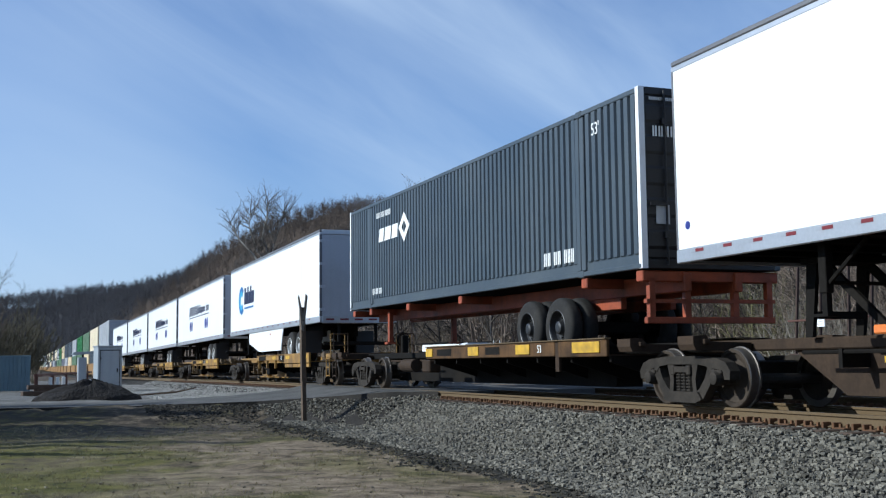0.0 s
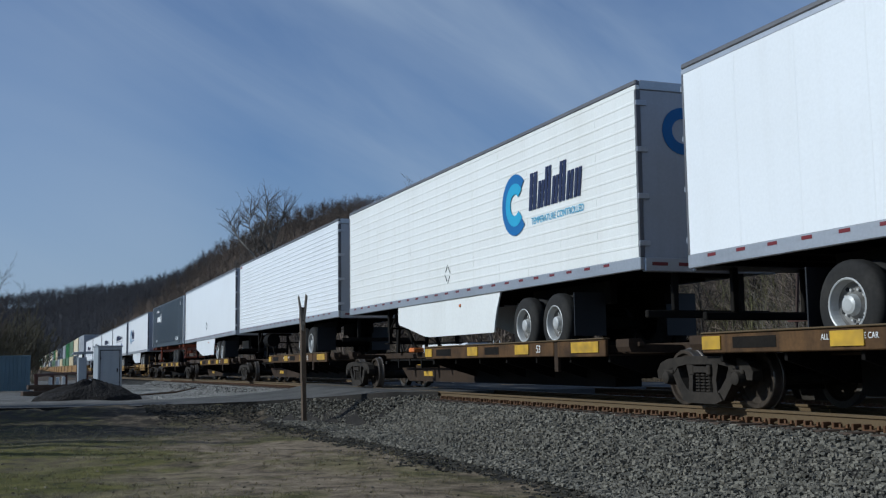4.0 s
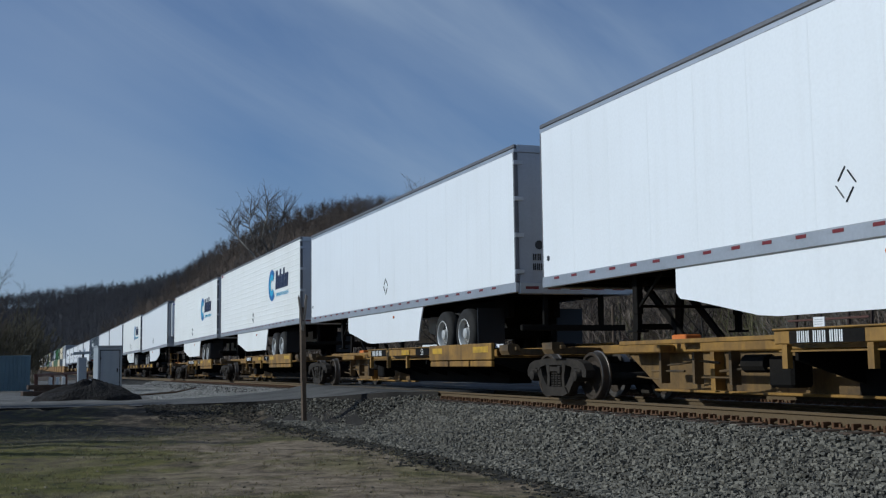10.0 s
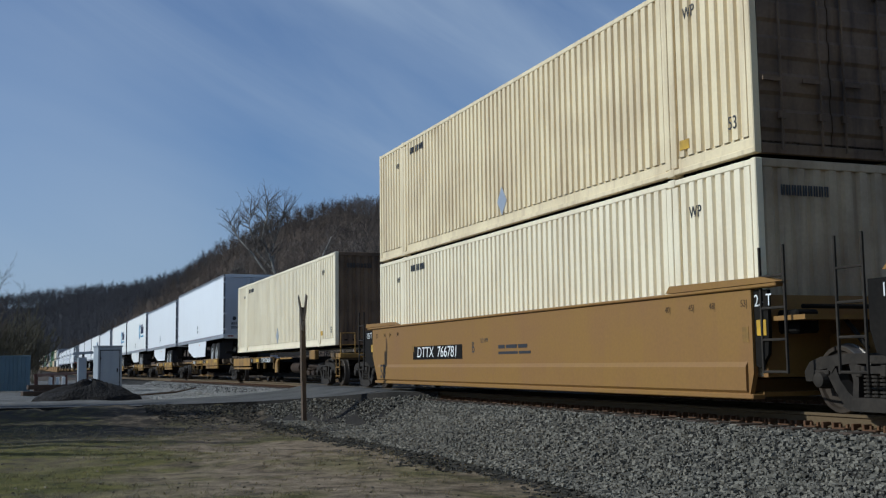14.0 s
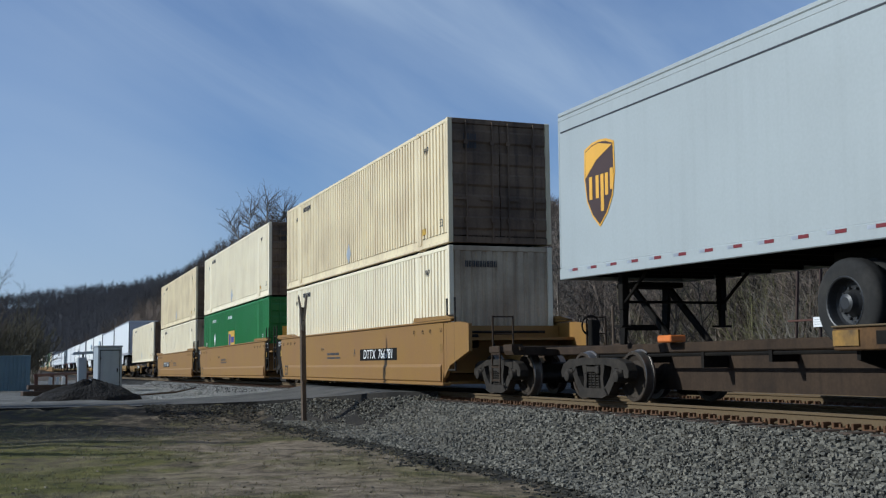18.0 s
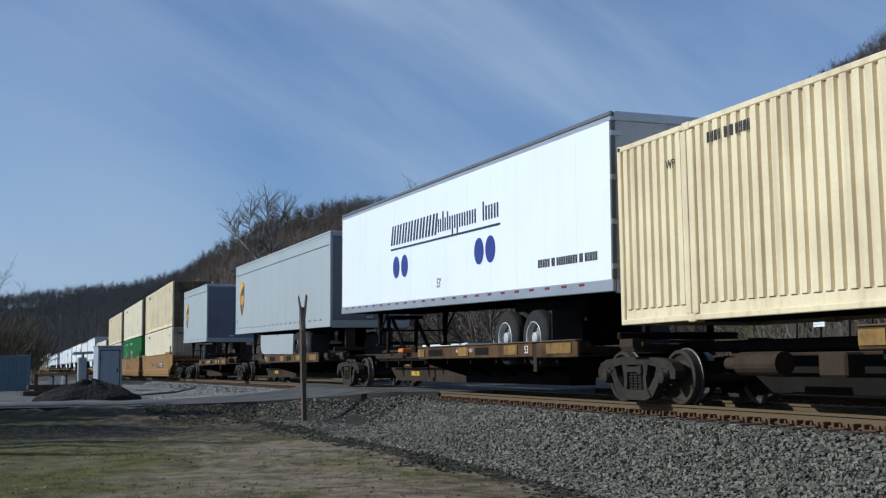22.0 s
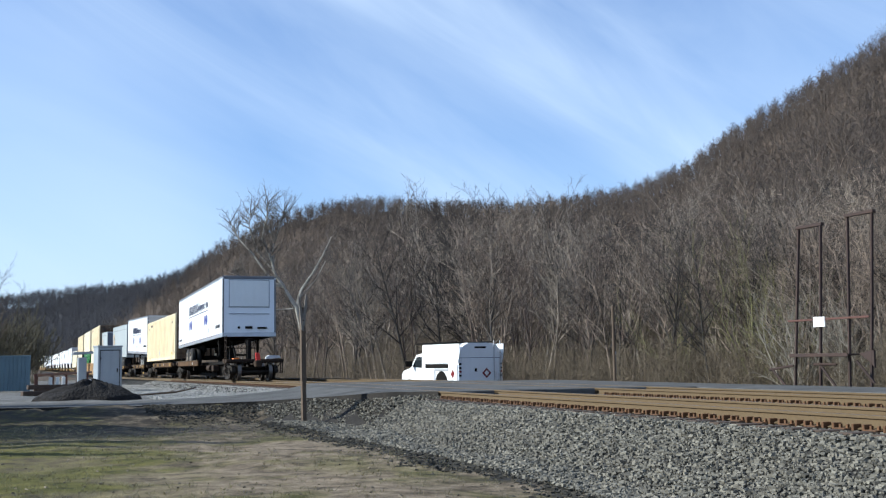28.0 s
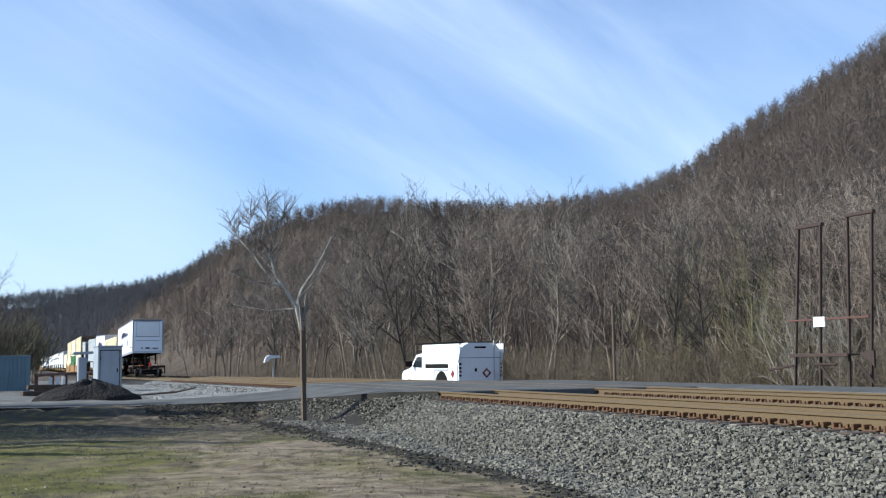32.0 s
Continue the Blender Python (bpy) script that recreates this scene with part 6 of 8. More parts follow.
spine_unit(Y_B1, 2.4, 16.9, GOLD, "golden yellow spine car platform carrying a container", bog=(-2.0, 14.25), end_tail=True, container_load=True, plat=(-1.6, 7.9), mark="number")

# three-unit tan well car, double-stacked
Y_U1, Y_U2, Y_U3 = -150.99, -170.25, -189.53
ZL = 0.43
for yy, low_skin, low_end, lm in ((Y_U1, CREAM_LIGHT, CREAM_GRIME_SHADE, "cream"), (Y_U2, GREEN, GREEN, "green"), (Y_U3, CREAM_LIGHT, CREAM_GRIME_SHADE, "cream")):
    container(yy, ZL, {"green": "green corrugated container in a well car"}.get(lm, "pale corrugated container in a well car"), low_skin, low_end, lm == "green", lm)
    container(yy, ZL + 2.935, "cream corrugated container stacked on another", CREAM if lm != "green" else CREAM_LIGHT, CREAM_SHADED, True)
well_unit(Y_U1, "tan double-stack well car with dark number panel", "B", bog=(-2.05,), number=(3.05, 6.2))
well_unit(Y_U2, "tan double-stack well car carrying a green container", "", bog=(-1.4,))
well_unit(Y_U3, "tan double-stack well car with dark number panel", "A", bog=(-1.4, 18.2), number=(9.7, 12.9), end_tail=True)

# last five-unit brown spine car
Y_PUP, Y_UPS, Y_AL1, Y_B2, Y_A2 = -211.09, -227.98, -245.44, -261.86, -279.24
T, Y = trailer(Y_PUP, "short grey trailer with a brown and gold shield emblem", GREY_TRAILER, length=8.6, z0=2.0, z1=5.0, skirt=False, rolldoor=True, wheels=(7.15,), rail=GREY_TRAILER, rim=DARK_RIM, lift=0.12, drop=0.25)
shield_logo(T, Y(1.48), 3.56, 0.92)
part("belt_groove", Shape().box(-HW - 0.008, -HW, -0.1, -8.5, 4.62, 4.645), INK, T, "dark line below the roof")
T, Y = trailer(Y_UPS, "pale grey long trailer with a brown and gold shield emblem", GREY_TRAILER, rolldoor=True, rail=GREY_TRAILER, rim=DARK_RIM, wheels=(11.5, 12.8), lift=0.06, drop=0.25, wheel_z=1.40, skirt_span=(5.45, 11.12), plain_strips=True)
shield_logo(T, Y(1.5), 3.56, 0.95)
part("belt_groove", Shape().box(-HW - 0.008, -HW, -0.1, -16.0, 4.585, 4.61), INK, T, "dark line below the roof")
lettering(T, "53'", 0.22, INK, on_side(-0.42, 2.55, -HW - 0.004), 0.8)
T, Y = trailer(Y_AL1, "white trailer with dark blue ovals and word bars", WHITE, skirt=False, wheels=(11.8, 13.1), lift=0.10, drop=0.36, z0=2.06, z1=5.03)
shippers_logo(T, Y(4.7), 3.72)
lettering(T, "53'", 0.30, INK, on_side(Y(8.2), 2.58, -HW - 0.004), 0.8)
bars(T, Y(13.4), 2.68, -HW - 0.004, (0.5, 0.14, 0.8, 0.14, 0.45), 0.15, INK)
container(Y_B2, 1.22, "cream corrugated container with stained doors, darkened for shade, on a spine car", CREAM, CREAM_SHADED, True)
T, Y = trailer(Y_A2 - 0.65, "white trailer with dark blue ovals, nose facing back", WHITE, length=15.5, flip=True, skirt=False, wheels=(10.75, 12.1), rim=DUSTY_RIM, rail=ALU, z0=2.0, z1=4.94, lift=-0.15, drop=-0.25)
shippers_logo(T, -4.3, 3.68)
lettering(T, "L\nI\nF\nT", 0.125, INK, on_side(-11.3, 2.66, -HW - 0.004), 0.9)
lettering(T, "P\nO\nI\nN\nT", 0.125, INK, on_side(-11.52, 2.70, -HW - 0.004), 0.9)
part("arrow", Shape().prism([(-11.42, 2.36), (-11.37, 2.46), (-11.41, 2.46), (-11.41, 2.64), (-11.43, 2.64), (-11.43, 2.46), (-11.47, 2.46)], -HW - 0.008, -HW + 0.001), INK, T)
lettering(T, "53'", 0.28, INK, on_side(-7.6, 2.62, -HW - 0.004), 0.8)
bars(T, -13.55, 2.56, -HW - 0.004, (0.45, 0.15, 0.6), 0.16, INK)
for zz in (3.43, 3.10, 4.74):
    part("panel_edge", Shape().box(-0.98, 0.98, -15.5 - 0.016, -15.5 + 0.01, zz - 0.014, zz + 0.014), DOOR_DARK, T)
for xx in (-0.97, 0.97):
    part("panel_edge", Shape().box(xx - 0.014, xx + 0.014, -15.5 - 0.0155, -15.5 + 0.01, 3.445, 4.725), DOOR_GREY, T)
part("faded_patch", Shape().box(-HW - 0.004, -HW, -1.55, -2.15, 2.42, 2.72), CREAM_LIGHT, T, "faded tan patch")
bars(T, -0.35, 2.44, -HW - 0.004, (0.5, 0.12, 0.45), 0.13, DOOR_DARK)
part("nose_panel", Shape().box(-0.95, 0.95, -15.5 - 0.012, -15.5 + 0.02, 3.45, 4.72, 0.01), WHITE_DIRTY, T, "recessed nose panel")
part("coupling_box", Shape().box(-0.2, 0.15, -15.55, -15.48, 2.38, 2.5, 0.01), UNDER, T)
part("coupling_box", Shape().box(0.4, 0.85, -15.56, -15.48, 2.38, 2.46, 0.01), UNDER, T)
part("air_coupling", Shape().tube((-0.5, -15.54, 2.44), (-0.5, -15.48, 2.44), 0.06, n=10), UNDER, T)
for yy, lead, tail, bg in ((Y_PUP, 3.1, 16.2, (0.75,)), (Y_UPS, 0.7, 16.7, (0.0,)), (Y_AL1, 0.8, 15.7, (-0.1,)), (Y_B2, 0.7, 16.6, (0.0,)), (Y_A2, 0.8, 17.6, (-0.3, 16.4))):
    spine_unit(yy, lead, tail, BROWN, "rusty brown spine car platform with yellow patches", bog=bg, end_lead=lead > 2, end_tail=tail > 17,
               container_load=yy == Y_B2, hitch=13.5 if yy == Y_A2 else 2.0 if yy != Y_PUP else 0.9,
               patches=yy != Y_A2, plat=(1.2, 9.0) if yy == Y_A2 else (7.1, 15.1) if yy != Y_B2 else (5.4, 15.3), mark="number" if yy in (Y_PUP, Y_AL1) else "")
E_ = thing("end_of_train_marker", "red flashing marker box on the last coupler", "marker", Y_A2)
part("marker_box", Shape().prism([(-0.08, 0.90), (0.09, 0.90), (0.11, 1.0), (0.07, 1.26), (-0.09, 1.29), (-0.12, 1.20)], -18.15, -18.28, "y"), MARKER_RED, E_, "bright red box")
part("marker_stem", Shape().tube((0, -18.23, 0.7), (0, -18.23, 0.97), 0.03, n=8), UNDER, E_)

# double-stacks that run ahead, seen only from afar
rng = random.Random(4)
FAR_PAIRS = [(DOOR_GREY, WHITE_DIRTY), (CREAM_LIGHT, SLATE), (OLIVE, CREAM), (GREEN, OLIVE), (DOOR_GREY, OLIVE), (SLATE, CREAM), (SLATE, DOOR_GREY), (CREAM, DOOR_DARK)]
yy = 142.5
for i in range(26):
    top, low = FAR_PAIRS[i % len(FAR_PAIRS)] if i < 8 else rng.choice(FAR_PAIRS)
    well_unit(yy, "distant tan well car under a double stack", bog=(-1.55,), far=True)
    container(yy, ZL, "distant corrugated container in a well car", low, low, False, "", low=True)
    container(yy, ZL + 2.9, "distant stacked corrugated container", top, DOOR_GREY if top is WHITE_DIRTY else top, True, "", low=True)
    yy += 19.3


def train_run(t):
    """How far the train has gone after t seconds, slowing a little."""
    u = t / 32
    return 12.9635 * t + 32 * (-0.2449 * u * u - 0.4192 * u ** 3)



# ---- things beside the track ----
WOOD_POST = material("weathered_grey_brown_post", (0.095, 0.066, 0.043), 0.85, grain=0.2, scale=12, stain=0.25, streak=0.4, bump=0.3)
SIGN_BACK = material("weathered_sign_board", (0.19, 0.165, 0.14), 0.8, grain=0.15, stain=0.25)
CABINET = material("silver_grey_cabinet_paint", (0.31, 0.335, 0.36), 0.5, 0.1, grain=0.04, stain=0.1, streak=0.2)
SHED_BLUE = material("faded_blue_steel", (0.11, 0.165, 0.195), 0.55, grain=0.06, stain=0.15, streak=0.25)
RUSTY = material("dark_rusted_steel", (0.032, 0.018, 0.014), 0.85, grain=0.2, stain=0.25, stain_colour=(0.06, 0.03, 0.018))
RUSTY_RED = material("red_brown_steel", (0.085, 0.035, 0.025), 0.8, grain=0.15, stain=0.2)
GLASS = material("dark_window_glass", (0.02, 0.025, 0.03), 0.08, grain=0.02, stain=0.05)


def still(name, label, category, m, group=""):
    e = new(name)
    e.empty_display_size = 0.3
    e.matrix_basis = m
    return tagged(e, label, category, group)


# crossing post with a broken crossbuck, seen from behind
P = still("crossing_post", "weathered wooden post with the remains of a crossbuck", "sign post", pose(6.76, 27.55, -0.92, 0.8, -1.5, 12))
part("post", Shape().prism([(-0.055, -0.05), (0.05, -0.055), (0.055, 0.05), (-0.05, 0.055)], -0.3, 1.15, "z").prism([(-0.062, -0.055), (0.058, -0.062), (0.064, 0.058), (-0.056, 0.060)], 1.15, 3.06, "z"), WOOD_POST, P)
part("splice_board", Shape().prism([(-0.085, 1.2), (-0.05, 1.12), (0.02, 1.2), (0.05, 2.3), (0.0, 2.42), (-0.075, 2.3)], -0.085, -0.058, "y"), WOOD_POST, P, "split board nailed to the post")
part("crossbuck_arm", Shape().prism([(-0.075, 2.48), (0.0, 2.45), (0.0, 2.75), (-0.06, 3.05), (-0.13, 3.38), (-0.155, 3.30), (-0.10, 2.9)], -0.095, -0.066, "y"), SIGN_BACK, P, "broken grey sign arm")
part("crossbuck_arm", Shape().prism([(-0.06, 2.62), (0.005, 2.58), (0.06, 3.0), (0.10, 3.34), (0.05, 3.40), (0.0, 3.05)], -0.125, -0.098, "y"), SIGN_BACK, P, "broken grey sign arm")
part("bolt", Shape().tube((-0.03, -0.14, 2.72), (-0.03, -0.09, 2.72), 0.018, n=8), RUSTY, P)

# signal cabinet
K = still("signal_cabinet", "silver-grey steel signal cabinet with a single door", "cabinet", pose(4.08, 58.2, -0.56, 0, 0, 9))
part("body", Shape().box(-0.60, 0.60, -0.50, 0.50, 0.05, 2.22, 0.02), CABINET, K)
part("roof", Shape().box(-0.64, 0.64, -0.55, 0.55, 2.22, 2.30, 0.03), CABINET, K)
part("base", Shape().box(-0.66, 0.66, -0.56, 0.56, -0.2, 0.05), ASPHALT, K)
for side in (-1, 1):
    part("door_frame", Shape().box(side * 0.47, side * 0.50, -0.515, -0.502, 0.12, 2.04, 0.004), UNDER, K)
part("door_frame", Shape().box(-0.50, 0.50, -0.535, -0.502, 2.045, 2.085, 0.004), UNDER, K, "dark drip rail over the door")
D = part("door", Shape().box(-0.45, 0.45, -0.525, -0.502, 0.15, 2.03, 0.01), CABINET, K, "closed flush door")
part("door_handle", Shape().box(0.33, 0.38, -0.57, -0.525, 0.95, 1.15, 0.01), UNDER, D)
part("door_hinge", Shape().box(-0.47, -0.44, -0.54, -0.515, 0.4, 0.5).box(-0.47, -0.44, -0.54, -0.515, 1.6, 1.7), UNDER, D)

# crossing signal mast and small box by the track
K = still("relay_box", "tall narrow grey equipment box under a flat hood", "box", pose(3.05, 62.5, -0.66, 0, 0, 6))
part("box", Shape().box(-0.22, 0.22, -0.2, 0.2, 0.0, 1.85, 0.02), CABINET, K)
part("box_door", Shape().box(-0.18, 0.18, -0.215, -0.202, 0.5, 1.7, 0.01), CABINET, K)
part("post", Shape().tube((0.05, 0, 1.85), (0.05, 0, 2.15), 0.05, n=8), UNDER, K)
part("hood", Shape().prism([(-0.55, 2.02), (-0.42, 2.14), (0.5, 2.18), (0.62, 2.08), (0.5, 2.04), (-0.45, 1.98)], -0.2, 0.2, "y"), CABINET, K, "pale weather hood")
K = still("junction_box", "low white junction box by the signal cabinet", "box", pose(3.62, 60.5, -0.58, 0, 0, 6))
part("box", Shape().box(-0.33, 0.33, -0.2, 0.2, 0.05, 0.55, 0.02), WHITE_MARK, K)
part("lid", Shape().box(-0.36, 0.36, -0.23, 0.23, 0.55, 0.60, 0.015), CABINET, K)
part("foot", Shape().box(-0.25, 0.25, -0.15, 0.15, -0.2, 0.05), ASPHALT, K)

# heap of earth
EARTH, _, _, _ = ramp_material("black_broken_earth", [(0.3, (0.008, 0.007, 0.007)), (0.6, (0.022, 0.019, 0.017)), (0.8, (0.06, 0.05, 0.042))], 1.2, second=9.0, bump=1.0, dist=0.15)
def heap(name, mat, cx, cy, z, rx, ry, h, seed, n=40):
    r = random.Random(seed)
    ph = [r.uniform(0, 6) for _ in range(6)]
    v, f = [(cx, cy, z + h)], []
    rings = 14
    for k in range(1, rings + 1):
        q = k / rings
        for i in range(n):
            a = 2 * math.pi * i / n
            wob = 1 + 0.10 * math.sin(3 * a + ph[0]) + 0.06 * math.sin(7 * a + ph[1])
            zz = h * (1 - q ** 1.5) * (1 + 0.12 * math.sin(5 * a + 9 * q + ph[2])) + 0.03 * math.sin(13 * a + 21 * q)
            v.append((cx + rx * q * wob * math.cos(a), cy + ry * q * wob * math.sin(a), z + zz - (0.15 if k == rings else 0)))
    f += [(0, 1 + i, 1 + (i + 1) % n) for i in range(n)]
    for k in range(rings - 1):
        o = 1 + k * n
        f += [(o + i, o + n + i, o + n + (i + 1) % n, o + (i + 1) % n) for i in range(n)]
    return Shape().add(v, f).mesh(name, mat, smooth=True)


tagged(new("earth_mound", heap("earth_mound", EARTH, 2.42, 43.6, -0.50, 1.9, 1.5, 0.66, 5)), "low heap of dark earth beside the road", "dirt pile")
tagged(new("fallen_branch", Shape().tube((4.2, 45.2, -0.47), (5.2, 45.5, -0.42), 0.03, 0.045, n=6).tube((5.2, 45.5, -0.42), (5.9, 45.7, -0.38), 0.045, 0.04, n=6).tube((5.9, 45.7, -0.38), (6.75, 46.0, -0.22), 0.04, 0.02, n=6).tube((5.5, 45.6, -0.41), (5.9, 45.4, -0.25), 0.02, 0.008, n=5).mesh("fallen_branch", WOOD_POST)), "bare dark branch lying on the gravel", "branch")

# stacked timber beside the pile
for i, (x, y, z, l, a) in enumerate(((1.5, 50.4, -0.42, 3.2, 24), (2.2, 52.6, -0.40, 3.4, 10), (2.0, 52.5, -0.19, 3.6, 15), (2.3, 54.0, -0.40, 3.0, 4))):
    tagged(new("timber_tie", Shape().box(-l / 2, l / 2, -0.13, 0.13, -0.1, 0.1, 0.015).mesh("timber_tie", TIE)), "old dark timber tie lying by the track", "timber", "timber ties").matrix_basis = pose(x, y, z, 0, 0, a)

# marker posts and barrier by the track
for x, y in ((1.55, 66.0), (1.95, 66.8), (2.35, 69.0)):
    tagged(new("marker_post", Shape().box(-0.10, 0.10, -0.08, 0.08, -0.3, 0.62, 0.02).mesh("marker_post", WHITE_DIRTY)), "short white marker post", "post", "white marker posts").matrix_basis = pose(x, y, -0.5)
K = still("barrier_rail", "low dark red barrier rail on posts", "barrier", pose(0.95, 71, -0.5, 0, 0, -9))
part("rail", Shape().box(-0.1, 0.1, -1, 30, 0.62, 0.80, 0.02), RUSTY_RED, K)
for i in range(5):
    part("post", Shape().box(-0.1, 0.1, -0.8 + 7 * i, -0.6 + 7 * i, -0.5, 0.80, 0.02), RUSTY_RED, K)

# blue shed
S_ = still("storage_container", "faded blue corrugated steel storage container", "container", pose(-0.80, 62, -0.62, 0, 0, 4))
wave = [(1.2, 0.08), (-2.0, 0.08)]
for i in range(16):
    x = -2.0 + i * 0.2
    wave += [(x, 0.0), (x + 0.02, -0.03), (x + 0.13, -0.03), (x + 0.15, 0.0)]
part("end_wall", Shape().prism(wave + [(1.2, 0.0)], 0.08, 1.86, "z"), SHED_BLUE, S_)
part("side_wall", Shape().box(1.12, 1.2, 0.09, 6.0, 0.08, 1.86), SHED_BLUE, S_)
part("roof", Shape().box(-2.05, 1.25, -0.05, 6.0, 1.86, 1.94, 0.02), SHED_BLUE, S_)
part("corner_post", Shape().box(1.1, 1.24, -0.06, 0.06, 0.0, 1.86, 0.01), SHED_BLUE, S_)

# steel frame beside the far road
K = still("steel_frame", "dark rusted steel platform with two tall hoops", "frame", pose(21.0, 24.55, -0.95, 0, 0, -90))
for xa, xb, top in (((-1.74, -1.18), (-0.62, -0.25), 5.40), ((0.57, 0.84), (1.36, 1.77), 5.50)):
    for x0, x1 in (xa, xb):
        part("upright", Shape().prism([(x0 - 0.026, -0.2), (x0 + 0.026, -0.2), (x1 + 0.026, top), (x1 - 0.026, top)], -0.035, 0.035, "y"), RUSTY, K, "tall rusted steel upright")
    part("hoop_cap", Shape().box(xa[1] - 0.09, xb[1] + 0.08, -0.06, 0.06, top - 0.05, top + 0.04, 0.01), RUSTY, K, "flat cap over two uprights")
part("hand_rail", Shape().box(-1.75, 1.55, -0.09, -0.05, 2.68, 2.74, 0.01), RUSTY_RED, K, "red-brown rail")
part("deck", Shape().box(-1.5, 0.9, -0.25, 0.25, 1.70, 1.74, 0.01).box(-1.5, 0.9, -0.29, -0.25, 1.66, 1.76, 0.01).prism([(1.05, 1.74), (1.60, 1.82), (1.60, 1.35), (1.50, 1.48), (1.30, 1.60)], -0.03, 0.03, "y"), RUSTY, K, "platform deck")
for x0, z0, x1, z1 in ((-2.45, 1.30, -1.55, 1.42), (-2.3, 1.28, -1.6, 0.55), (-0.5, 1.45, 0.25, 1.45), (-0.2, 1.40, 0.6, 0.4), (1.2, 1.55, 1.65, 0.95)):
    part("brace", Shape().tube((x0, -0.25, z0), (x1, -0.1, z1), 0.035, n=6), RUSTY, K)
part("notice", Shape().box(-0.60, -0.14, -0.12, -0.095, 2.50, 2.78), WHITE_MARK, K, "small white notice board")
for i in range(3):
    part("notice_line", Shape().box(-0.55, -0.20, -0.124, -0.12, 2.57 + i * 0.065, 2.585 + i * 0.065), DOOR_GREY, K)

# broken pole with a white sleeve
K = still("marker_pole", "thin brown pole with a white sleeve at its foot", "pole", pose(20.5, 35.7, -0.95))
part("pole", Shape().tube((0, 0, -0.2), (-0.02, 0, 3.65), 0.065, 0.055, n=10), WOOD_POST, K)
part("sleeve", Shape().tube((0, 0, -0.1), (0.0, 0, 1.97), 0.055, n=12), WHITE_DIRTY, K, "white sleeve")

# trackside switch stand with a small white box, far beyond the crossing
K = still("signal_stand", "small trackside stand with a tilted grey head", "signal", pose(18.6, 86, -1.36))
part("mast", Shape().tube((0, 0, 0), (0, 0, 2.5), 0.05, n=8), CABINET, K)
part("head", Shape().prism([(-0.75, 2.2), (-0.62, 2.62), (-0.35, 2.78), (0.5, 2.74), (0.55, 2.58), (-0.2, 2.5), (-0.45, 2.3)], -0.15, 0.15, "y"), WHITE_MARK, K)
part("foot_box", Shape().box(-1.0, -0.2, -0.3, 0.3, 0.0, 0.42, 0.06), WHITE_MARK, K, "white box at its foot")


# white service truck
def service_truck(m):
    V = still("service_truck", "white service truck with a tall utility body, parked", "truck", m)
    # y = 0 at the rear bumper, cab towards +y
    b = Shape()
    b.prism([(-1.05, 0.55), (1.05, 0.55), (1.05, 1.75), (0.98, 2.05), (0.80, 2.28), (0.55, 2.40), (-0.55, 2.40), (-0.80, 2.28), (-0.98, 2.05), (-1.05, 1.75)], 0.25, 3.75, "y")
    B = part("utility_body", b, WHITE, V, "tall white utility body with sloping shoulders")
    for side in (-1, 1):
        part("side_wing", Shape().prism([(0.12, 2.36), (0.10, 1.95), (0.26, 1.55), (0.30, 1.50), (3.75, 1.50), (3.85, 2.2), (3.8, 2.36)], side * 1.055, side * 1.075), WHITE, B, "raised curved side panel")
        # flat black plate paints the shade of a locker recess
        part("recess_shade_plate", Shape().box(side * 1.052, side * 1.064, 1.25, 3.55, 1.28, 1.47), UNDER, B, "dark plate drawn as a shaded locker recess")
        part("side_locker", Shape().box(side * 1.056, side * 1.10, 0.3, 1.15, 0.58, 1.46, 0.02), WHITE, B)
        part("side_locker", Shape().box(side * 1.056, side * 1.10, 2.55, 3.7, 0.62, 1.26, 0.02), WHITE, B)
        part("tool_rack", Shape().box(side * 1.056, side * 1.09, 1.2, 2.5, 1.16, 1.25, 0.01), DOOR_GREY, B)
        # flat black plate paints the hollow of the wheel arch
        part("wheel_arch", Shape().prism([(1.92 + 0.60 * math.cos(i * math.pi / 10), 0.55 + 0.60 * math.sin(i * math.pi / 10)) for i in range(11)], side * 1.053, side * 1.07), UNDER, B)
    part("badge", Shape().prism([(0.72, 1.22), (0.90, 1.02), (0.72, 0.82), (0.54, 1.02)], -1.102, -1.106), RED_MARK, B, "small diamond placard")
    part("rear_vent", Shape().box(-0.28, 0.28, 0.235, 0.249, 2.16, 2.24, 0.004), UNDER, B, "dark slot near the roof")
    part("rear_seam", Shape().box(-1.0, 1.0, 0.243, 0.25, 1.72, 1.745), DOOR_DARK, B)
    part("rear_handle", Shape().box(-0.30, -0.20, 0.19, 0.22, 1.12, 1.26, 0.01), UNDER, B)
    part("roof_rack", Shape().box(-0.85, 0.85, 0.9, 3.9, 2.41, 2.44).tube((-0.85, 0.8, 2.47), (-0.85, 4.9, 2.42), 0.03, n=6).tube((0.85, 0.8, 2.47), (0.85, 4.9, 2.42), 0.03, n=6).tube((-0.85, 4.7, 2.43), (0.85, 4.7, 2.43), 0.03, n=6), UNDER, V)
    part("rear_door", Shape().box(-0.92, 0.92, 0.228, 0.249, 0.62, 1.70, 0.01), WHITE, B)
    part("placard", Shape().prism([(0.28, 1.28), (0.50, 1.05), (0.28, 0.82), (0.06, 1.05)], 0.215, 0.222, "y"), RED_MARK, B, "red diamond placard")
    part("placard_centre", Shape().prism([(0.28, 1.18), (0.40, 1.05), (0.28, 0.92), (0.16, 1.05)], 0.21, 0.216, "y"), LETTER, B)
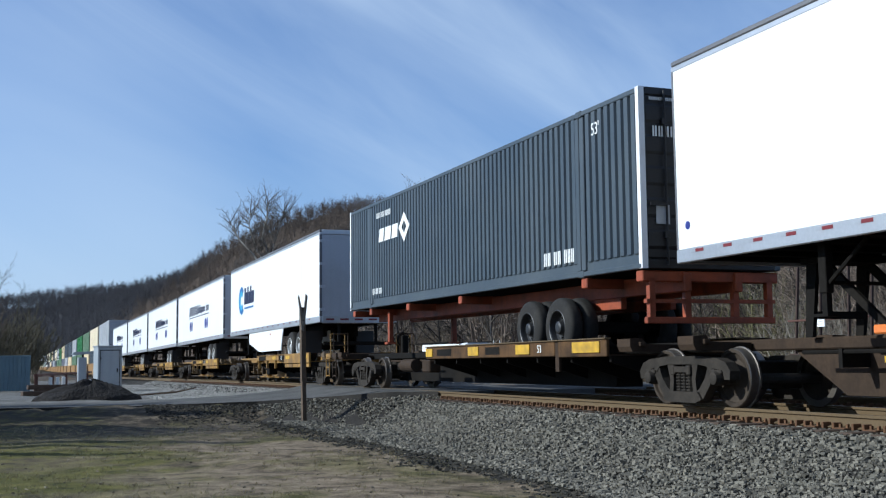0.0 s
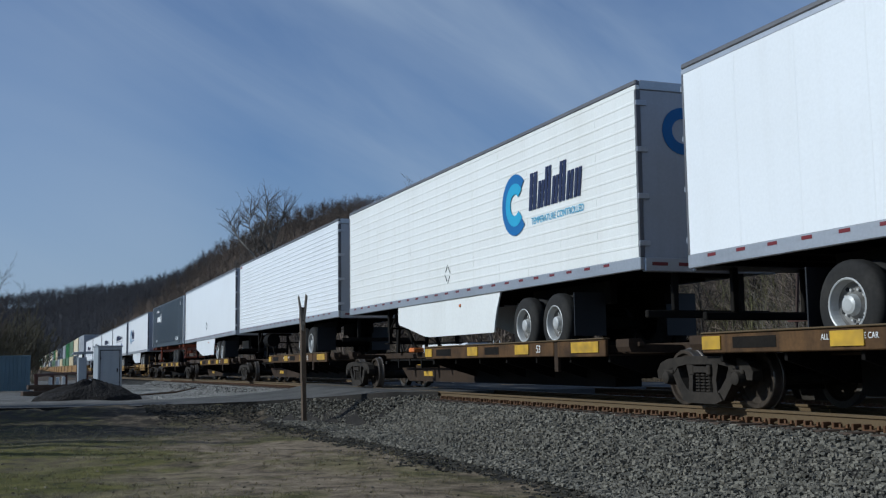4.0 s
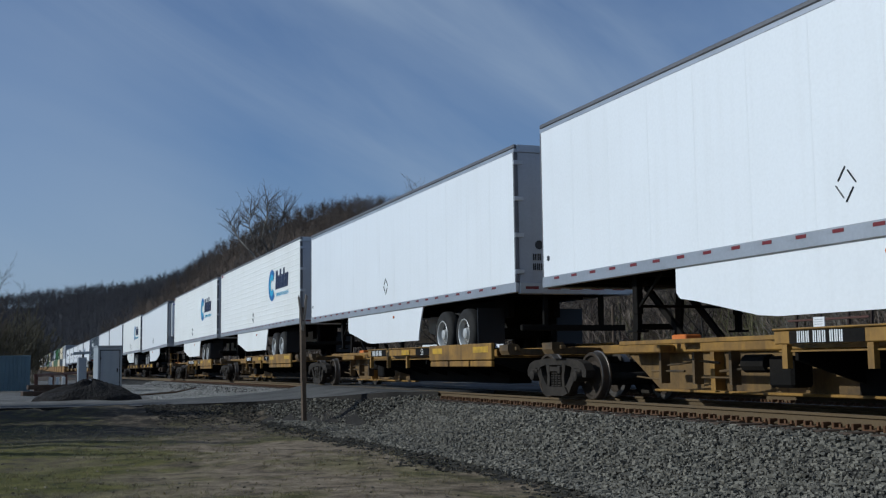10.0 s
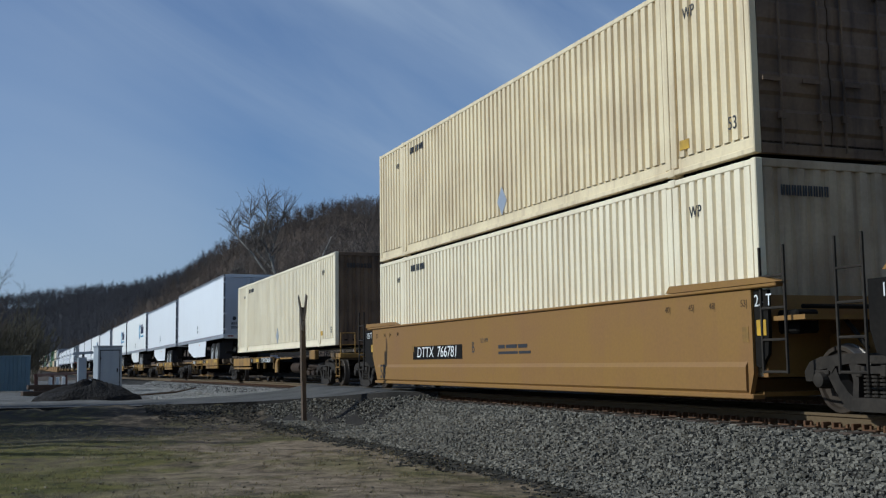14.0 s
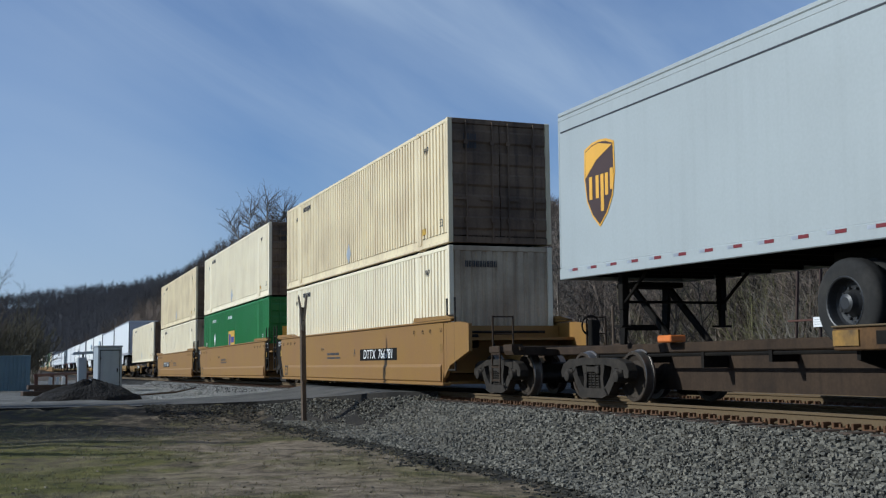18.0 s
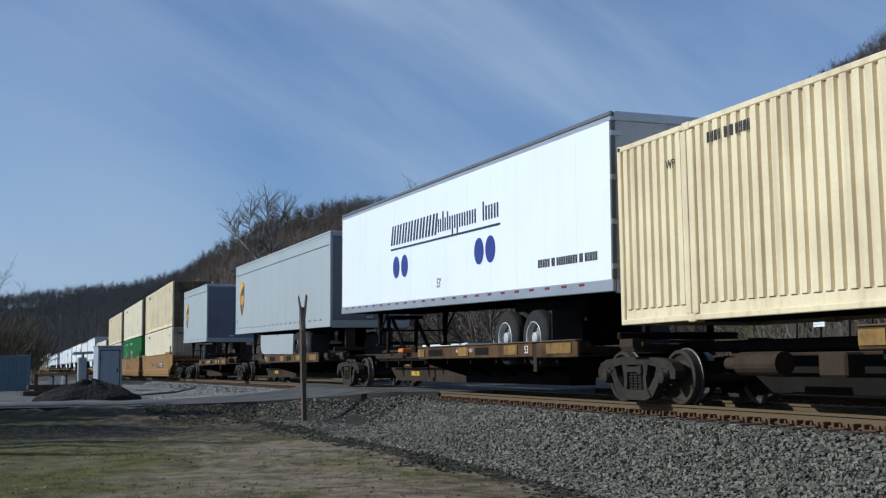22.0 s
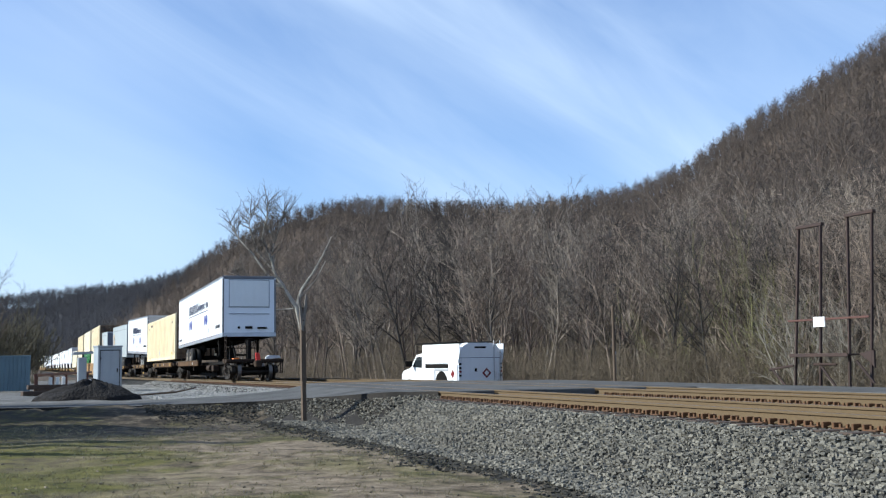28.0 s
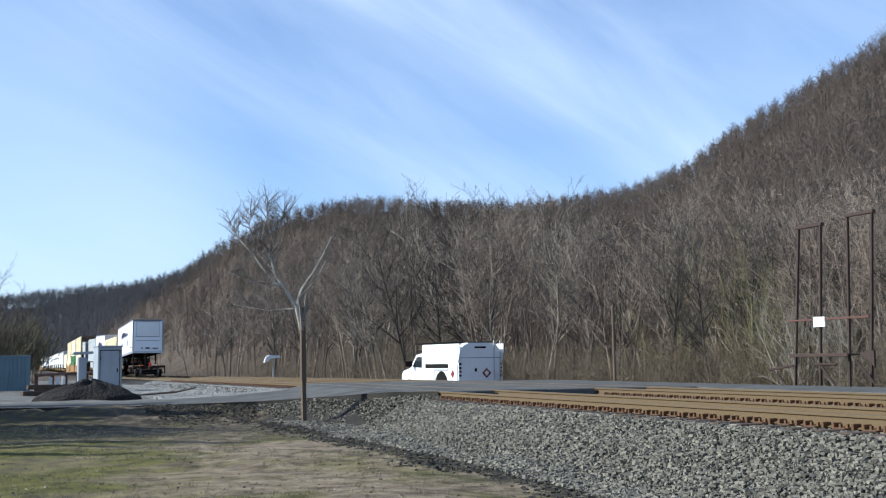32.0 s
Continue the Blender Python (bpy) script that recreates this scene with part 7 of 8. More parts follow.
    for side in (-1, 1):
        for z in (0.95, 1.12, 1.29, 1.46):
            part("tail_lamp", Shape().tube((side * 0.98, 0.21, z), (side * 0.98, 0.26, z), 0.05, n=10), UNDER if z != 1.12 else RED_MARK, B)
    part("bumper", Shape().box(-1.0, 1.0, 0.0, 0.22, 0.45, 0.62, 0.03), UNDER, V)
    part("chassis", Shape().box(-0.45, 0.45, 0.2, 6.0, 0.45, 0.7), UNDER, V)
    c = Shape().prism([(3.85, 0.50), (3.85, 1.92), (4.15, 1.98), (4.80, 1.90), (5.45, 1.30), (6.20, 1.16), (6.42, 0.98), (6.45, 0.50)], -0.93, 0.93)
    Cb = part("cab", c, WHITE, V, "white pickup cab and bonnet")
    for side in (-1, 1):
        part("side_window", Shape().prism([(4.2, 1.30), (4.2, 1.82), (4.75, 1.80), (5.2, 1.34)], side * 0.932, side * 0.945), GLASS, Cb)
        part("mirror", Shape().box(side * 1.0, side * 1.35, 5.05, 5.15, 1.35, 1.62, 0.03), UNDER, Cb)
    part("windscreen", Shape().prism([(4.82, 1.87), (4.84, 1.89), (5.46, 1.33), (5.44, 1.31)], -0.85, 0.85), GLASS, Cb)
    for y in (1.92, 5.55):
        for side in (-1, 1):
            t = part("tyre", Shape().lathe([(0, 0.2), (0, 0.34), (0.03, 0.38), (0.2, 0.38), (0.23, 0.34), (0.23, 0.2)], (0, 0, 0), 24), RUBBER, V, at=pose(side * (1.10 if y < 3 else 1.0), y, 0.38, 0, 0, 0 if side < 0 else 180))
            part("rim", Shape().lathe([(0.02, 0.21), (0.06, 0.18), (0.08, 0.08), (0.05, 0.06), (0.05, 0.001)], (0, 0, 0), 18), ALU, t)
    lad = Shape()
    for x in (0.62, 0.92):
        lad.tube((x, 0.16, 0.7), (x, 0.16, 2.5), 0.02, n=6)
    part("ladder", lad, ALU, V)
    return V


V = service_truck(pose(22.5, 52.8, -1.12, 0, 0, 8))
V.scale = (1.26, 1.10, 1.17)

# ---- bare trees ----
BARK = material("grey_brown_bark", (0.190, 0.146, 0.112), 0.9, grain=0.3, scale=6, stain=0.35, vary=0.55)
BARK_PALE = material("pale_mottled_bark", (0.36, 0.33, 0.28), 0.85, grain=0.25, scale=5, stain=0.3, stain_scale=1.5, stain_colour=(0.12, 0.10, 0.08))
BARK_TAN = material("tan_brush_bark", (0.118, 0.092, 0.060), 0.9, grain=0.2, scale=6, stain=0.2, vary=0.3)


class Limbs:
    """Tapered three- to six-sided limbs, gathered fast."""

    def __init__(self):
        self.v, self.f = [], []

    def limb(self, p, q, r0, r1, n):
        d = q - p
        ln = np.linalg.norm(d) + 1e-9
        d = d / ln
        s = np.cross(d, (0.3, 0.9, 0.31) if abs(d[2]) > 0.8 else (0, 0, 1))
        s /= np.linalg.norm(s)
        t = np.cross(d, s)
        o = len(self.v)
        for k in range(n):
            a = 2 * math.pi * k / n
            self.v.append(tuple(p + (s * math.cos(a) + t * math.sin(a)) * r0))
        if r1 <= 0:
            self.v.append(tuple(q))
            self.f += [(o + k, o + (k + 1) % n, o + n) for k in range(n)]
        else:
            for k in range(n):
                a = 2 * math.pi * k / n
                self.v.append(tuple(q + (s * math.cos(a) + t * math.sin(a)) * r1))
            self.f += [(o + k, o + (k + 1) % n, o + n + (k + 1) % n, o + n + k) for k in range(n)]


def grow(L, rng, p, d, length, r, level, deep, kids, spread, droop=0.0, lean=False, fine=False):
    """One limb in bent pieces with its side limbs."""
    last = level == deep
    n = 3 if lean else 6 if level == 0 else 4 if level == 1 else 3
    pieces = (3 if level == 0 else 2 if not last else 1) if lean else 5 if level == 0 else 3 if level == 1 or not fine else 2 if not last else 1
    pts, rad, dirs = [p], [r], [d]
    for i in range(pieces):
        d = d + np.array([rng.gauss(0, 1), rng.gauss(0, 1), rng.gauss(0, 0.6) + 0.25 - droop]) * (0.055 if level == 0 else 0.20)
        d = d / np.linalg.norm(d)
        p = p + d * length / pieces
        pts.append(p)
        rad.append(r * (1 - 0.8 * (i + 1) / pieces) if not last or i < pieces - 1 else 0.0)
        dirs.append(d)
    for i in range(pieces):
        L.limb(pts[i], pts[i + 1], rad[i], rad[i + 1], n)
    if last:
        return
    k = kids[level]
    start = ((0.12 if length < 5 else 0.30) if lean else 0.30) if level == 0 else 0.2
    for j in range(k):
        q = start + (1 - start) * (j + rng.random()) / k
        x = q * pieces
        i = min(int(x), pieces - 1)
        base = pts[i] + (pts[i + 1] - pts[i]) * (x - i)
        a = rng.uniform(0, 2 * math.pi)
        dd = dirs[i + 1]
        side = np.cross(dd, (math.cos(a), math.sin(a), 0.2))
        side = side / (np.linalg.norm(side) + 1e-9)
        nd = dd * (1 - spread) + side * spread * rng.uniform(0.7, 1.2) + np.array([0, 0, 0.15])
        nd /= np.linalg.norm(nd)
        ln = length * rng.uniform(0.30, 0.52) * (1.0 - 0.30 * q)
        grow(L, rng, base, nd, ln, max(lean if lean else 0.017 if fine else 0.006, rad[i] * (0.58 if fine else 0.5)), level + 1, deep, kids, spread, droop, lean, fine)


def tree_arrays(seed, h, r, deep, kids, spread=0.55, lean=False, fine=False):
    L = Limbs()
    rg = random.Random(seed)
    grow(L, rg, np.array([0, 0, -0.3]), np.array([rg.gauss(0, 0.05), rg.gauss(0, 0.05), 1.0]), h, r, 0, deep, kids, spread, 0.0, lean, fine)
    return np.array(L.v), L.f


def mesh_from(name, v, f, mat):
    me = bpy.data.meshes.new(name)
    me.from_pydata(v.tolist(), [], f)
    me.materials.append(mat)
    me.update()
    return me


# trees of the wood's edge: a few grown shapes, each tree an object of its own
EDGE_BARK = [BARK, material("dark_wet_bark", (0.030, 0.025, 0.021), 0.9, grain=0.25, scale=6, stain=0.25, vary=0.4), material("pale_ash_bark", (0.21, 0.174, 0.138), 0.9, grain=0.25, scale=6, stain=0.3, vary=0.4), material("red_brown_bark", (0.085, 0.062, 0.050), 0.9, grain=0.25, scale=6, stain=0.25, vary=0.4)]
HILL_BARK = material("hillside_bark", (0.074, 0.056, 0.044), 0.9, grain=0.25, scale=0.6, stain=0.35, stain_scale=0.03, vary=0.5)
EDGE = []
for k in range(7):
    v, f = tree_arrays(20 + k, 12.5 + k * 0.5, 0.115 + 0.02 * (k % 3), 3, (17, 7, 4), 0.55, False, True)
    EDGE.append((v, f))
EDGE_MESH, EDGE_TOP = [], [float(v[:, 2].max()) for v, f in EDGE]
for k, (v, f) in enumerate(EDGE):
    nt_ = 5
    EDGE_MESH.append((mesh_from("trunk", v[:nt_ * 12], [q for q in f if max(q) < nt_ * 12], EDGE_BARK[k % 4]), mesh_from("crown", v, [q for q in f if max(q) >= nt_ * 12], EDGE_BARK[k % 4])))
rng = random.Random(11)


def edge_tree(x, y, k, sc, a):
    T = still("bare_tree", "leafless grey-brown tree at the edge of the wood", "tree", pose(x, y, float(ground_z(x, y)) - 0.1, 0, 0, a), "trees of the wood's edge")
    T.scale = (sc, sc, sc)
    part("trunk", EDGE_MESH[k][0], BARK, T)
    part("crown", EDGE_MESH[k][1], BARK, T, "leafless branches and twigs")


for i in range(210):
    az = radians(rng.uniform(7.5, 47))
    x = rng.uniform(24.8, 31) if i % 3 else rng.uniform(31, 44)
    y = x / math.tan(az)
    if y > 190:
        continue
    top = float(np.interp(math.degrees(az), [8, 12, 16, 19, 22, 25, 31, 40, 47], [0.06, 0.10, 0.125, 0.155, 0.172, 0.162, 0.16, 0.18, 0.19])) * math.hypot(x, y) + 1.0
    k = rng.randrange(7)
    sc = min(1.3, max(0.4, top / EDGE_TOP[k])) * rng.uniform(0.84, 1.04)
    edge_tree(x, y, k, sc, rng.uniform(0, 360))

for x, y, k in ((26.0, 47.5, 1), (25.2, 58.0, 5), (25.6, 60.5, 3), (25.5, 44.0, 1), (26.5, 36.0, 5), (25.8, 40.0, 3), (25.3, 66.0, 1), (26.2, 30.5, 3), (25.4, 52.5, 3)):
    edge_tree(x, y, k, (0.155 * math.hypot(x, y) + 1.0) / EDGE_TOP[k], 50 * k + 7 * y)

# the pale forked tree beyond the crossing
TWIG = material("grey_twigs", (0.135, 0.115, 0.096), 0.9, grain=0.25, scale=6, stain=0.25, vary=0.3)
T = still("bare_tree", "tall forked leafless tree with pale mottled bark", "tree", pose(19.45, 80.5, -1.35, 0, 0, -21))
T.scale = (1.04, 1.0, 1.0)
rg = random.Random(77)
L = Limbs()
for p, q, r0, r1 in (((0.2, 0, -0.3), (0.16, 0, 4.2), 0.17, 0.16), ((0.16, 0, 4.2), (-0.3, 0, 6.4), 0.16, 0.15)):
    L.limb(np.array(p), np.array(q), r0, r1, 8)
part("trunk", mesh_from("trunk", np.array(L.v), L.f, BARK_PALE), BARK_PALE, T)
W2 = Limbs()
for name, line, r0, _ in (
        ("left", ((-0.3, 0, 6.35), (-0.85, 0.1, 7.2), (-1.2, 0.1, 7.85), (-1.8, 0.0, 8.75)), 0.18, 3),
        ("leader", ((-1.2, 0.1, 7.85), (-1.8, 0.0, 8.7), (-1.98, 0, 10.1), (-2.4, 0.1, 11.6), (-2.0, 0, 13.0), (-1.9, 0, 14.4)), 0.15, 16),
        ("outer", ((-1.25, 0.1, 7.95), (-1.85, 0.2, 8.1), (-2.5, 0.2, 8.9), (-3.2, 0.2, 10.3), (-4.1, 0.3, 11.5), (-4.8, 0.3, 13.0)), 0.13, 13),
        ("inner", ((-1.87, 0, 9.2), (-1.75, 0.3, 10.8), (-1.1, 0.2, 12.6), (-0.7, 0.2, 13.6)), 0.08, 12),
        ("back", ((-1.83, 0, 8.9), (-3.0, 0.8, 10.6), (-3.5, 1.2, 12.6), (-3.4, 1.3, 13.9)), 0.07, 11),
        ("low", ((-1.2, 0.1, 7.8), (-3.2, -0.4, 8.2), (-5.2, -0.6, 9.0)), 0.06, 8),
        ("lower", ((-0.5, 0, 6.2), (-2.4, 0.4, 6.1), (-5.0, 0.6, 6.6)), 0.05, 7),
        ("right", ((-0.25, 0, 6.35), (0.08, 0, 7.6), (0.9, 0, 8.8), (1.65, 0, 10.2), (2.25, 0, 11.6)), 0.15, 7),
        ("right_twin", ((-0.05, 0.1, 7.0), (1.1, 0.3, 8.4), (1.8, 0.3, 9.8)), 0.07, 5)):
    line = [(p[0] - (0.0 if name.startswith("right") else 0.45 * min(1.0, max(0.0, (p[2] - 8.8) / 3.0))), p[1], p[2]) for p in line]
    n = len(line) - 1
    for i in range(n):
        L2 = W2
        L2.limb(np.array(line[i], float), np.array(line[i + 1], float), r0 * (1 - 0.75 * i / n), r0 * (1 - 0.75 * (i + 1) / n), 6)
part("heavy_limb", mesh_from("heavy_limb", np.array(W2.v), W2.f, BARK_PALE), BARK_PALE, T, "pale heavy limbs")
W3 = Limbs()
for line, twigs in ((((-1.8, 0.0, 8.7), (-1.98, 0, 10.1), (-2.4, 0.1, 11.6), (-2.0, 0, 13.0), (-1.9, 0, 14.3)), 22), (((-2.5, 0.2, 8.9), (-3.2, 0.2, 10.3), (-4.1, 0.3, 11.5), (-4.8, 0.3, 12.9)), 18),
                    (((-2.0, 0, 10.0), (-1.1, 0.2, 12.6), (-0.7, 0.2, 13.5)), 14), (((-3.0, 0.8, 10.6), (-3.5, 1.2, 12.6), (-3.4, 1.3, 13.8)), 14),
                    (((-2.2, -0.25, 8.0), (-3.2, -0.4, 8.2), (-5.2, -0.6, 9.0)), 9), (((-1.6, 0.2, 6.2), (-5.0, 0.6, 6.6)), 8), (((0.08, 0, 7.6), (0.9, 0, 8.8), (1.65, 0, 10.2), (2.25, 0, 11.5)), 10)):
    twigs = int(twigs * 1.7)
    line = [(p[0] - (0.0 if line[0][0] > 0 else 0.45 * min(1.0, max(0.0, (p[2] - 8.8) / 3.0))), p[1], p[2]) for p in line]
    for k in range(twigs):
        q = (k + rg.random()) / twigs * (len(line) - 1)
        i = min(int(q), len(line) - 2)
        base = np.array(line[i]) + (np.array(line[i + 1]) - np.array(line[i])) * (q - i)
        a = rg.uniform(0, 6.28)
        d = np.array([math.cos(a), 0.7 * math.sin(a), rg.uniform(0.5, 1.3)])
        grow(W3, rg, base, d / np.linalg.norm(d), rg.uniform(1.0, 2.3) * (0.6 if line[0][0] > 0 else 1.0), 0.040, 1, 3, (0, 7, 4), 0.5)
part("crown", mesh_from("crown", np.array(W3.v), W3.f, TWIG), TWIG, T, "fine grey leafless twigs")

# two small dark conifers on the ridge
NEEDLE = material("dark_conifer_needles", (0.02, 0.03, 0.022), 0.9, grain=0.25, vary=0.4)
for az, e, k in ((35.73, 0.2000, 0), (37.11, 0.2140, 1)):
    r = float(np.interp(az, AZ, RD)) * 0.985
    x, y = r * math.sin(radians(az)), r * math.cos(radians(az))
    g = float(ground_z(x, y)) - 0.5
    h = max(8.0, e * r + 0.69 - g)
    K = still("conifer", "small dark conifer on the wooded ridge", "tree", pose(x, y, g), "conifers on the ridge")
    part("trunk", Shape().tube((0, 0, 0), (0, 0, h), 0.2, 0.03, n=6), BARK, K)
    rs = random.Random(40 + k)
    L2 = Limbs()
    for i in range(150):
        q = rs.random()
        z = h * (0.12 + 0.88 * q)
        a, ln = rs.uniform(0, 6.28), (1 - q) ** 0.8 * h * 0.24 * rs.uniform(0.6, 1.1) + 0.25
        L2.limb(np.array([0.0, 0.0, z]), np.array([math.cos(a) * ln, math.sin(a) * ln, z - 0.15 * ln]), 0.28, 0.0, 4)
    part("crown", mesh_from("crown", np.array(L2.v), L2.f, NEEDLE), NEEDLE, K, "dark drooping needled boughs")

# woods on the hill: one joined mass of small trees
def wood(name, label, spots, shapes, mat):
    vs, fs, o = [], [], 0
    for x, y, z, sc, a, k in spots:
        v, f3, f4 = shapes[k]
        c, s = math.cos(a) * sc, math.sin(a) * sc
        w = np.empty_like(v)
        w[:, 0], w[:, 1], w[:, 2] = x + v[:, 0] * c - v[:, 1] * s, y + v[:, 0] * s + v[:, 1] * c, z + v[:, 2] * sc
        vs.append(w)
        fs.append((f3 + o, f4 + o))
        o += len(v)
    V = np.concatenate(vs)
    F3 = np.concatenate([a for a, b in fs])
    F4 = np.concatenate([b for a, b in fs])
    me = bpy.data.meshes.new(name)
    n3, n4 = len(F3), len(F4)
    me.vertices.add(len(V))
    me.vertices.foreach_set("co", V.astype(np.float32).ravel())
    me.loops.add(n3 * 3 + n4 * 4)
    me.loops.foreach_set("vertex_index", np.concatenate([F3.ravel(), F4.ravel()]).astype(np.int32))
    me.polygons.add(n3 + n4)
    me.polygons.foreach_set("loop_start", np.concatenate([np.arange(n3) * 3, n3 * 3 + np.arange(n4) * 4]).astype(np.int32))
    me.materials.append(mat)
    me.update(calc_edges=True)
    me.validate()
    return tagged(new(name, me), label, "trees", kind="stuff")


def small_shapes(seed, n, h, kids, deep, r, lean=False):
    out = []
    for k in range(n):
        v, f = tree_arrays(seed + k, h, r, deep, kids, 0.55, lean)
        out.append((v, np.array([q for q in f if len(q) == 3], int).reshape(-1, 3), np.array([q for q in f if len(q) == 4], int).reshape(-1, 4)))
    return out


FAR_SHAPES = small_shapes(340, 8, 12.0, (8, 4), 2, 0.22, 0.09)
HILL_SHAPES = small_shapes(300, 8, 12.0, (12, 6), 2, 0.12, 0.028) + small_shapes(320, 8, 12.0, (13, 6), 2, 0.16, 0.065)
rng = random.Random(5)
spots = []
while len(spots) < 5600:
    az = rng.uniform(-3, 47)
    R = float(np.interp(az, AZ, RD))
    foot = min(max(34 / max(math.sin(radians(max(az, 0.5))), 0.02), 34), 0.62 * R)
    r = foot + 8 + (R * 1.04 - foot - 8) * rng.random() ** 0.8 if len(spots) % 10 < 6 else R * rng.uniform(0.86, 1.005)
    x, y = r * math.sin(radians(az)), r * math.cos(radians(az))
    spots.append((x, y, float(ground_z(x, y)) - 0.8, rng.uniform(0.48, 0.70) if r > 0.8 * R else rng.uniform(0.55, 0.95), rng.uniform(0, 6.28), rng.randrange(8) + (8 if r > 170 else 0)))
near_spots = [q for q in spots if math.hypot(q[0], q[1]) < 620]
far_spots = [(x, y, z, sc * 0.9, a, k % 8) for x, y, z, sc, a, k in spots if math.hypot(x, y) >= 620]
for x, y, z, sc, a, k in list(far_spots):
    for j in range(6):
        x2, y2 = x + rng.gauss(0, 14), y + rng.gauss(0, 25)
        far_spots.append((x2, y2, float(ground_z(x2, y2)) - 1.0, sc * rng.uniform(0.8, 1.1), rng.uniform(0, 6.28), k))
# bluish bark: distance haze is put into the wood's colour
FAR_BARK = material("hazed_far_wood", (0.046, 0.046, 0.054), 0.9, grain=0.1, scale=0.5, stain=0.3, stain_scale=0.02, vary=0.12)
wood("distant_wood", "bare wood on the far valley side, tinted for haze", far_spots, FAR_SHAPES, FAR_BARK)
spots = near_spots
wood("hillside_wood", "leafless brown wood covering the valley side", spots, HILL_SHAPES, HILL_BARK)

# brush at the foot of the wood
BRUSH = small_shapes(500, 6, 3.2, (9, 5), 2, 0.022, 0.011)
spots = []
rng = random.Random(8)
for i in range(2700):
    az = radians(rng.uniform(6, 47))
    x = (rng.uniform(23.2, 26.5) if i % 2 else rng.uniform(23.2, 34)) if i % 3 else rng.uniform(30, 60)
    y = x / math.tan(az)
    if y > 220:
        continue
    spots.append((x, y, float(ground_z(x, y)), rng.uniform(0.35, 0.85) * (1.0 if x < 30 else 2.0), rng.uniform(0, 6.28), rng.randrange(6)))
# thin saplings between the edge trees
SAPLING = small_shapes(520, 6, 7.0, (10, 4), 2, 0.035, 0.012)
for lab, seed, mat in (("thin grey saplings crowding the wood's edge", 21, BARK), ("thin tan saplings crowding the wood's edge", 22, BARK_TAN)):
    rs, poles = random.Random(seed), []
    for i in range(260):
        az = radians(rs.uniform(6.5, 47))
        x = rs.uniform(30, 46)
        y = x / math.tan(az)
        if y < 220:
            poles.append((x, y, float(ground_z(x, y)) - 0.1, rs.uniform(0.45, 1.15), rs.uniform(0, 6.28), rs.randrange(6)))
    wood("saplings", lab, poles, SAPLING, mat)
wood("brush", "tan leafless brush along the wood's edge", spots, BRUSH, BARK_TAN)

# budding and pale shrubs at the wood's edge near the steel frame
BUD = material("yellow_green_twigs", (0.13, 0.12, 0.05), 0.85, grain=0.2, vary=0.3)
THICKET = material("olive_brown_twigs", (0.060, 0.052, 0.030), 0.9, grain=0.2, vary=0.3)
PALE = material("pale_grey_twigs", (0.19, 0.168, 0.135), 0.85, grain=0.2, vary=0.3)
for nm, lab, mat, seed, x, y, h, n in (("shrub", "tall shrub with yellow-green budding twigs", BUD, 61, 26.0, 34.2, 6.5, 7), ("shrub", "tall shrub with yellow-green budding twigs", BUD, 67, 27.2, 37.0, 6.2, 7), ("shrub", "low shrub with yellow-green budding twigs", BUD, 68, 25.2, 31.8, 4.4, 6), ("shrub", "tall shrub with yellow-green budding twigs", BUD, 69, 27.0, 41.0, 5.6, 6), ("shrub", "pale grey leafless shrub", PALE, 62, 23.6, 29.3, 4.2, 8), ("shrub", "pale grey leafless shrub", PALE, 63, 24.0, 27.6, 3.4, 6), ("shrub", "dense olive-brown thicket behind the storage container", THICKET, 64, -0.3, 104.0, 6.0, 12), ("shrub", "dense olive-brown thicket behind the storage container", THICKET, 65, 1.0, 109.0, 5.6, 12), ("shrub", "dense olive-brown thicket behind the storage container", THICKET, 66, -1.6, 100.0, 6.2, 12)):
    K = still(nm, lab, "shrub", pose(x, y, float(ground_z(x, y))))
    rs = random.Random(seed)
    for i in range(n):
        L2 = Limbs()
        a, t = 2 * math.pi * i / n + rs.random(), rs.uniform(0.15, 0.45)
        grow(L2, rs, np.array([0.0, 0.0, -0.1]), np.array([math.cos(a) * t, math.sin(a) * t, 1.0]), h * rs.uniform(0.7, 1.0), 0.035, 1, 3, (0, 12, 6), 0.4, lean=0.035 if mat is THICKET else False)
        part("stem", mesh_from("stem", np.array(L2.v), L2.f, mat), mat, K)

# trees out of view beside the lane, whose shade lies on the grass
for x, y, k, sc in ((-12.5, 35.0, 1, 0.62), (-9.5, 31.0, 4, 0.55), (-16.0, 33.5, 6, 0.7), (-13.0, 39.0, 2, 0.62), (-10.5, 27.5, 5, 0.55), (-15.0, 29.5, 0, 0.66)):
    edge_tree(x, y, k, sc, 60 * k)

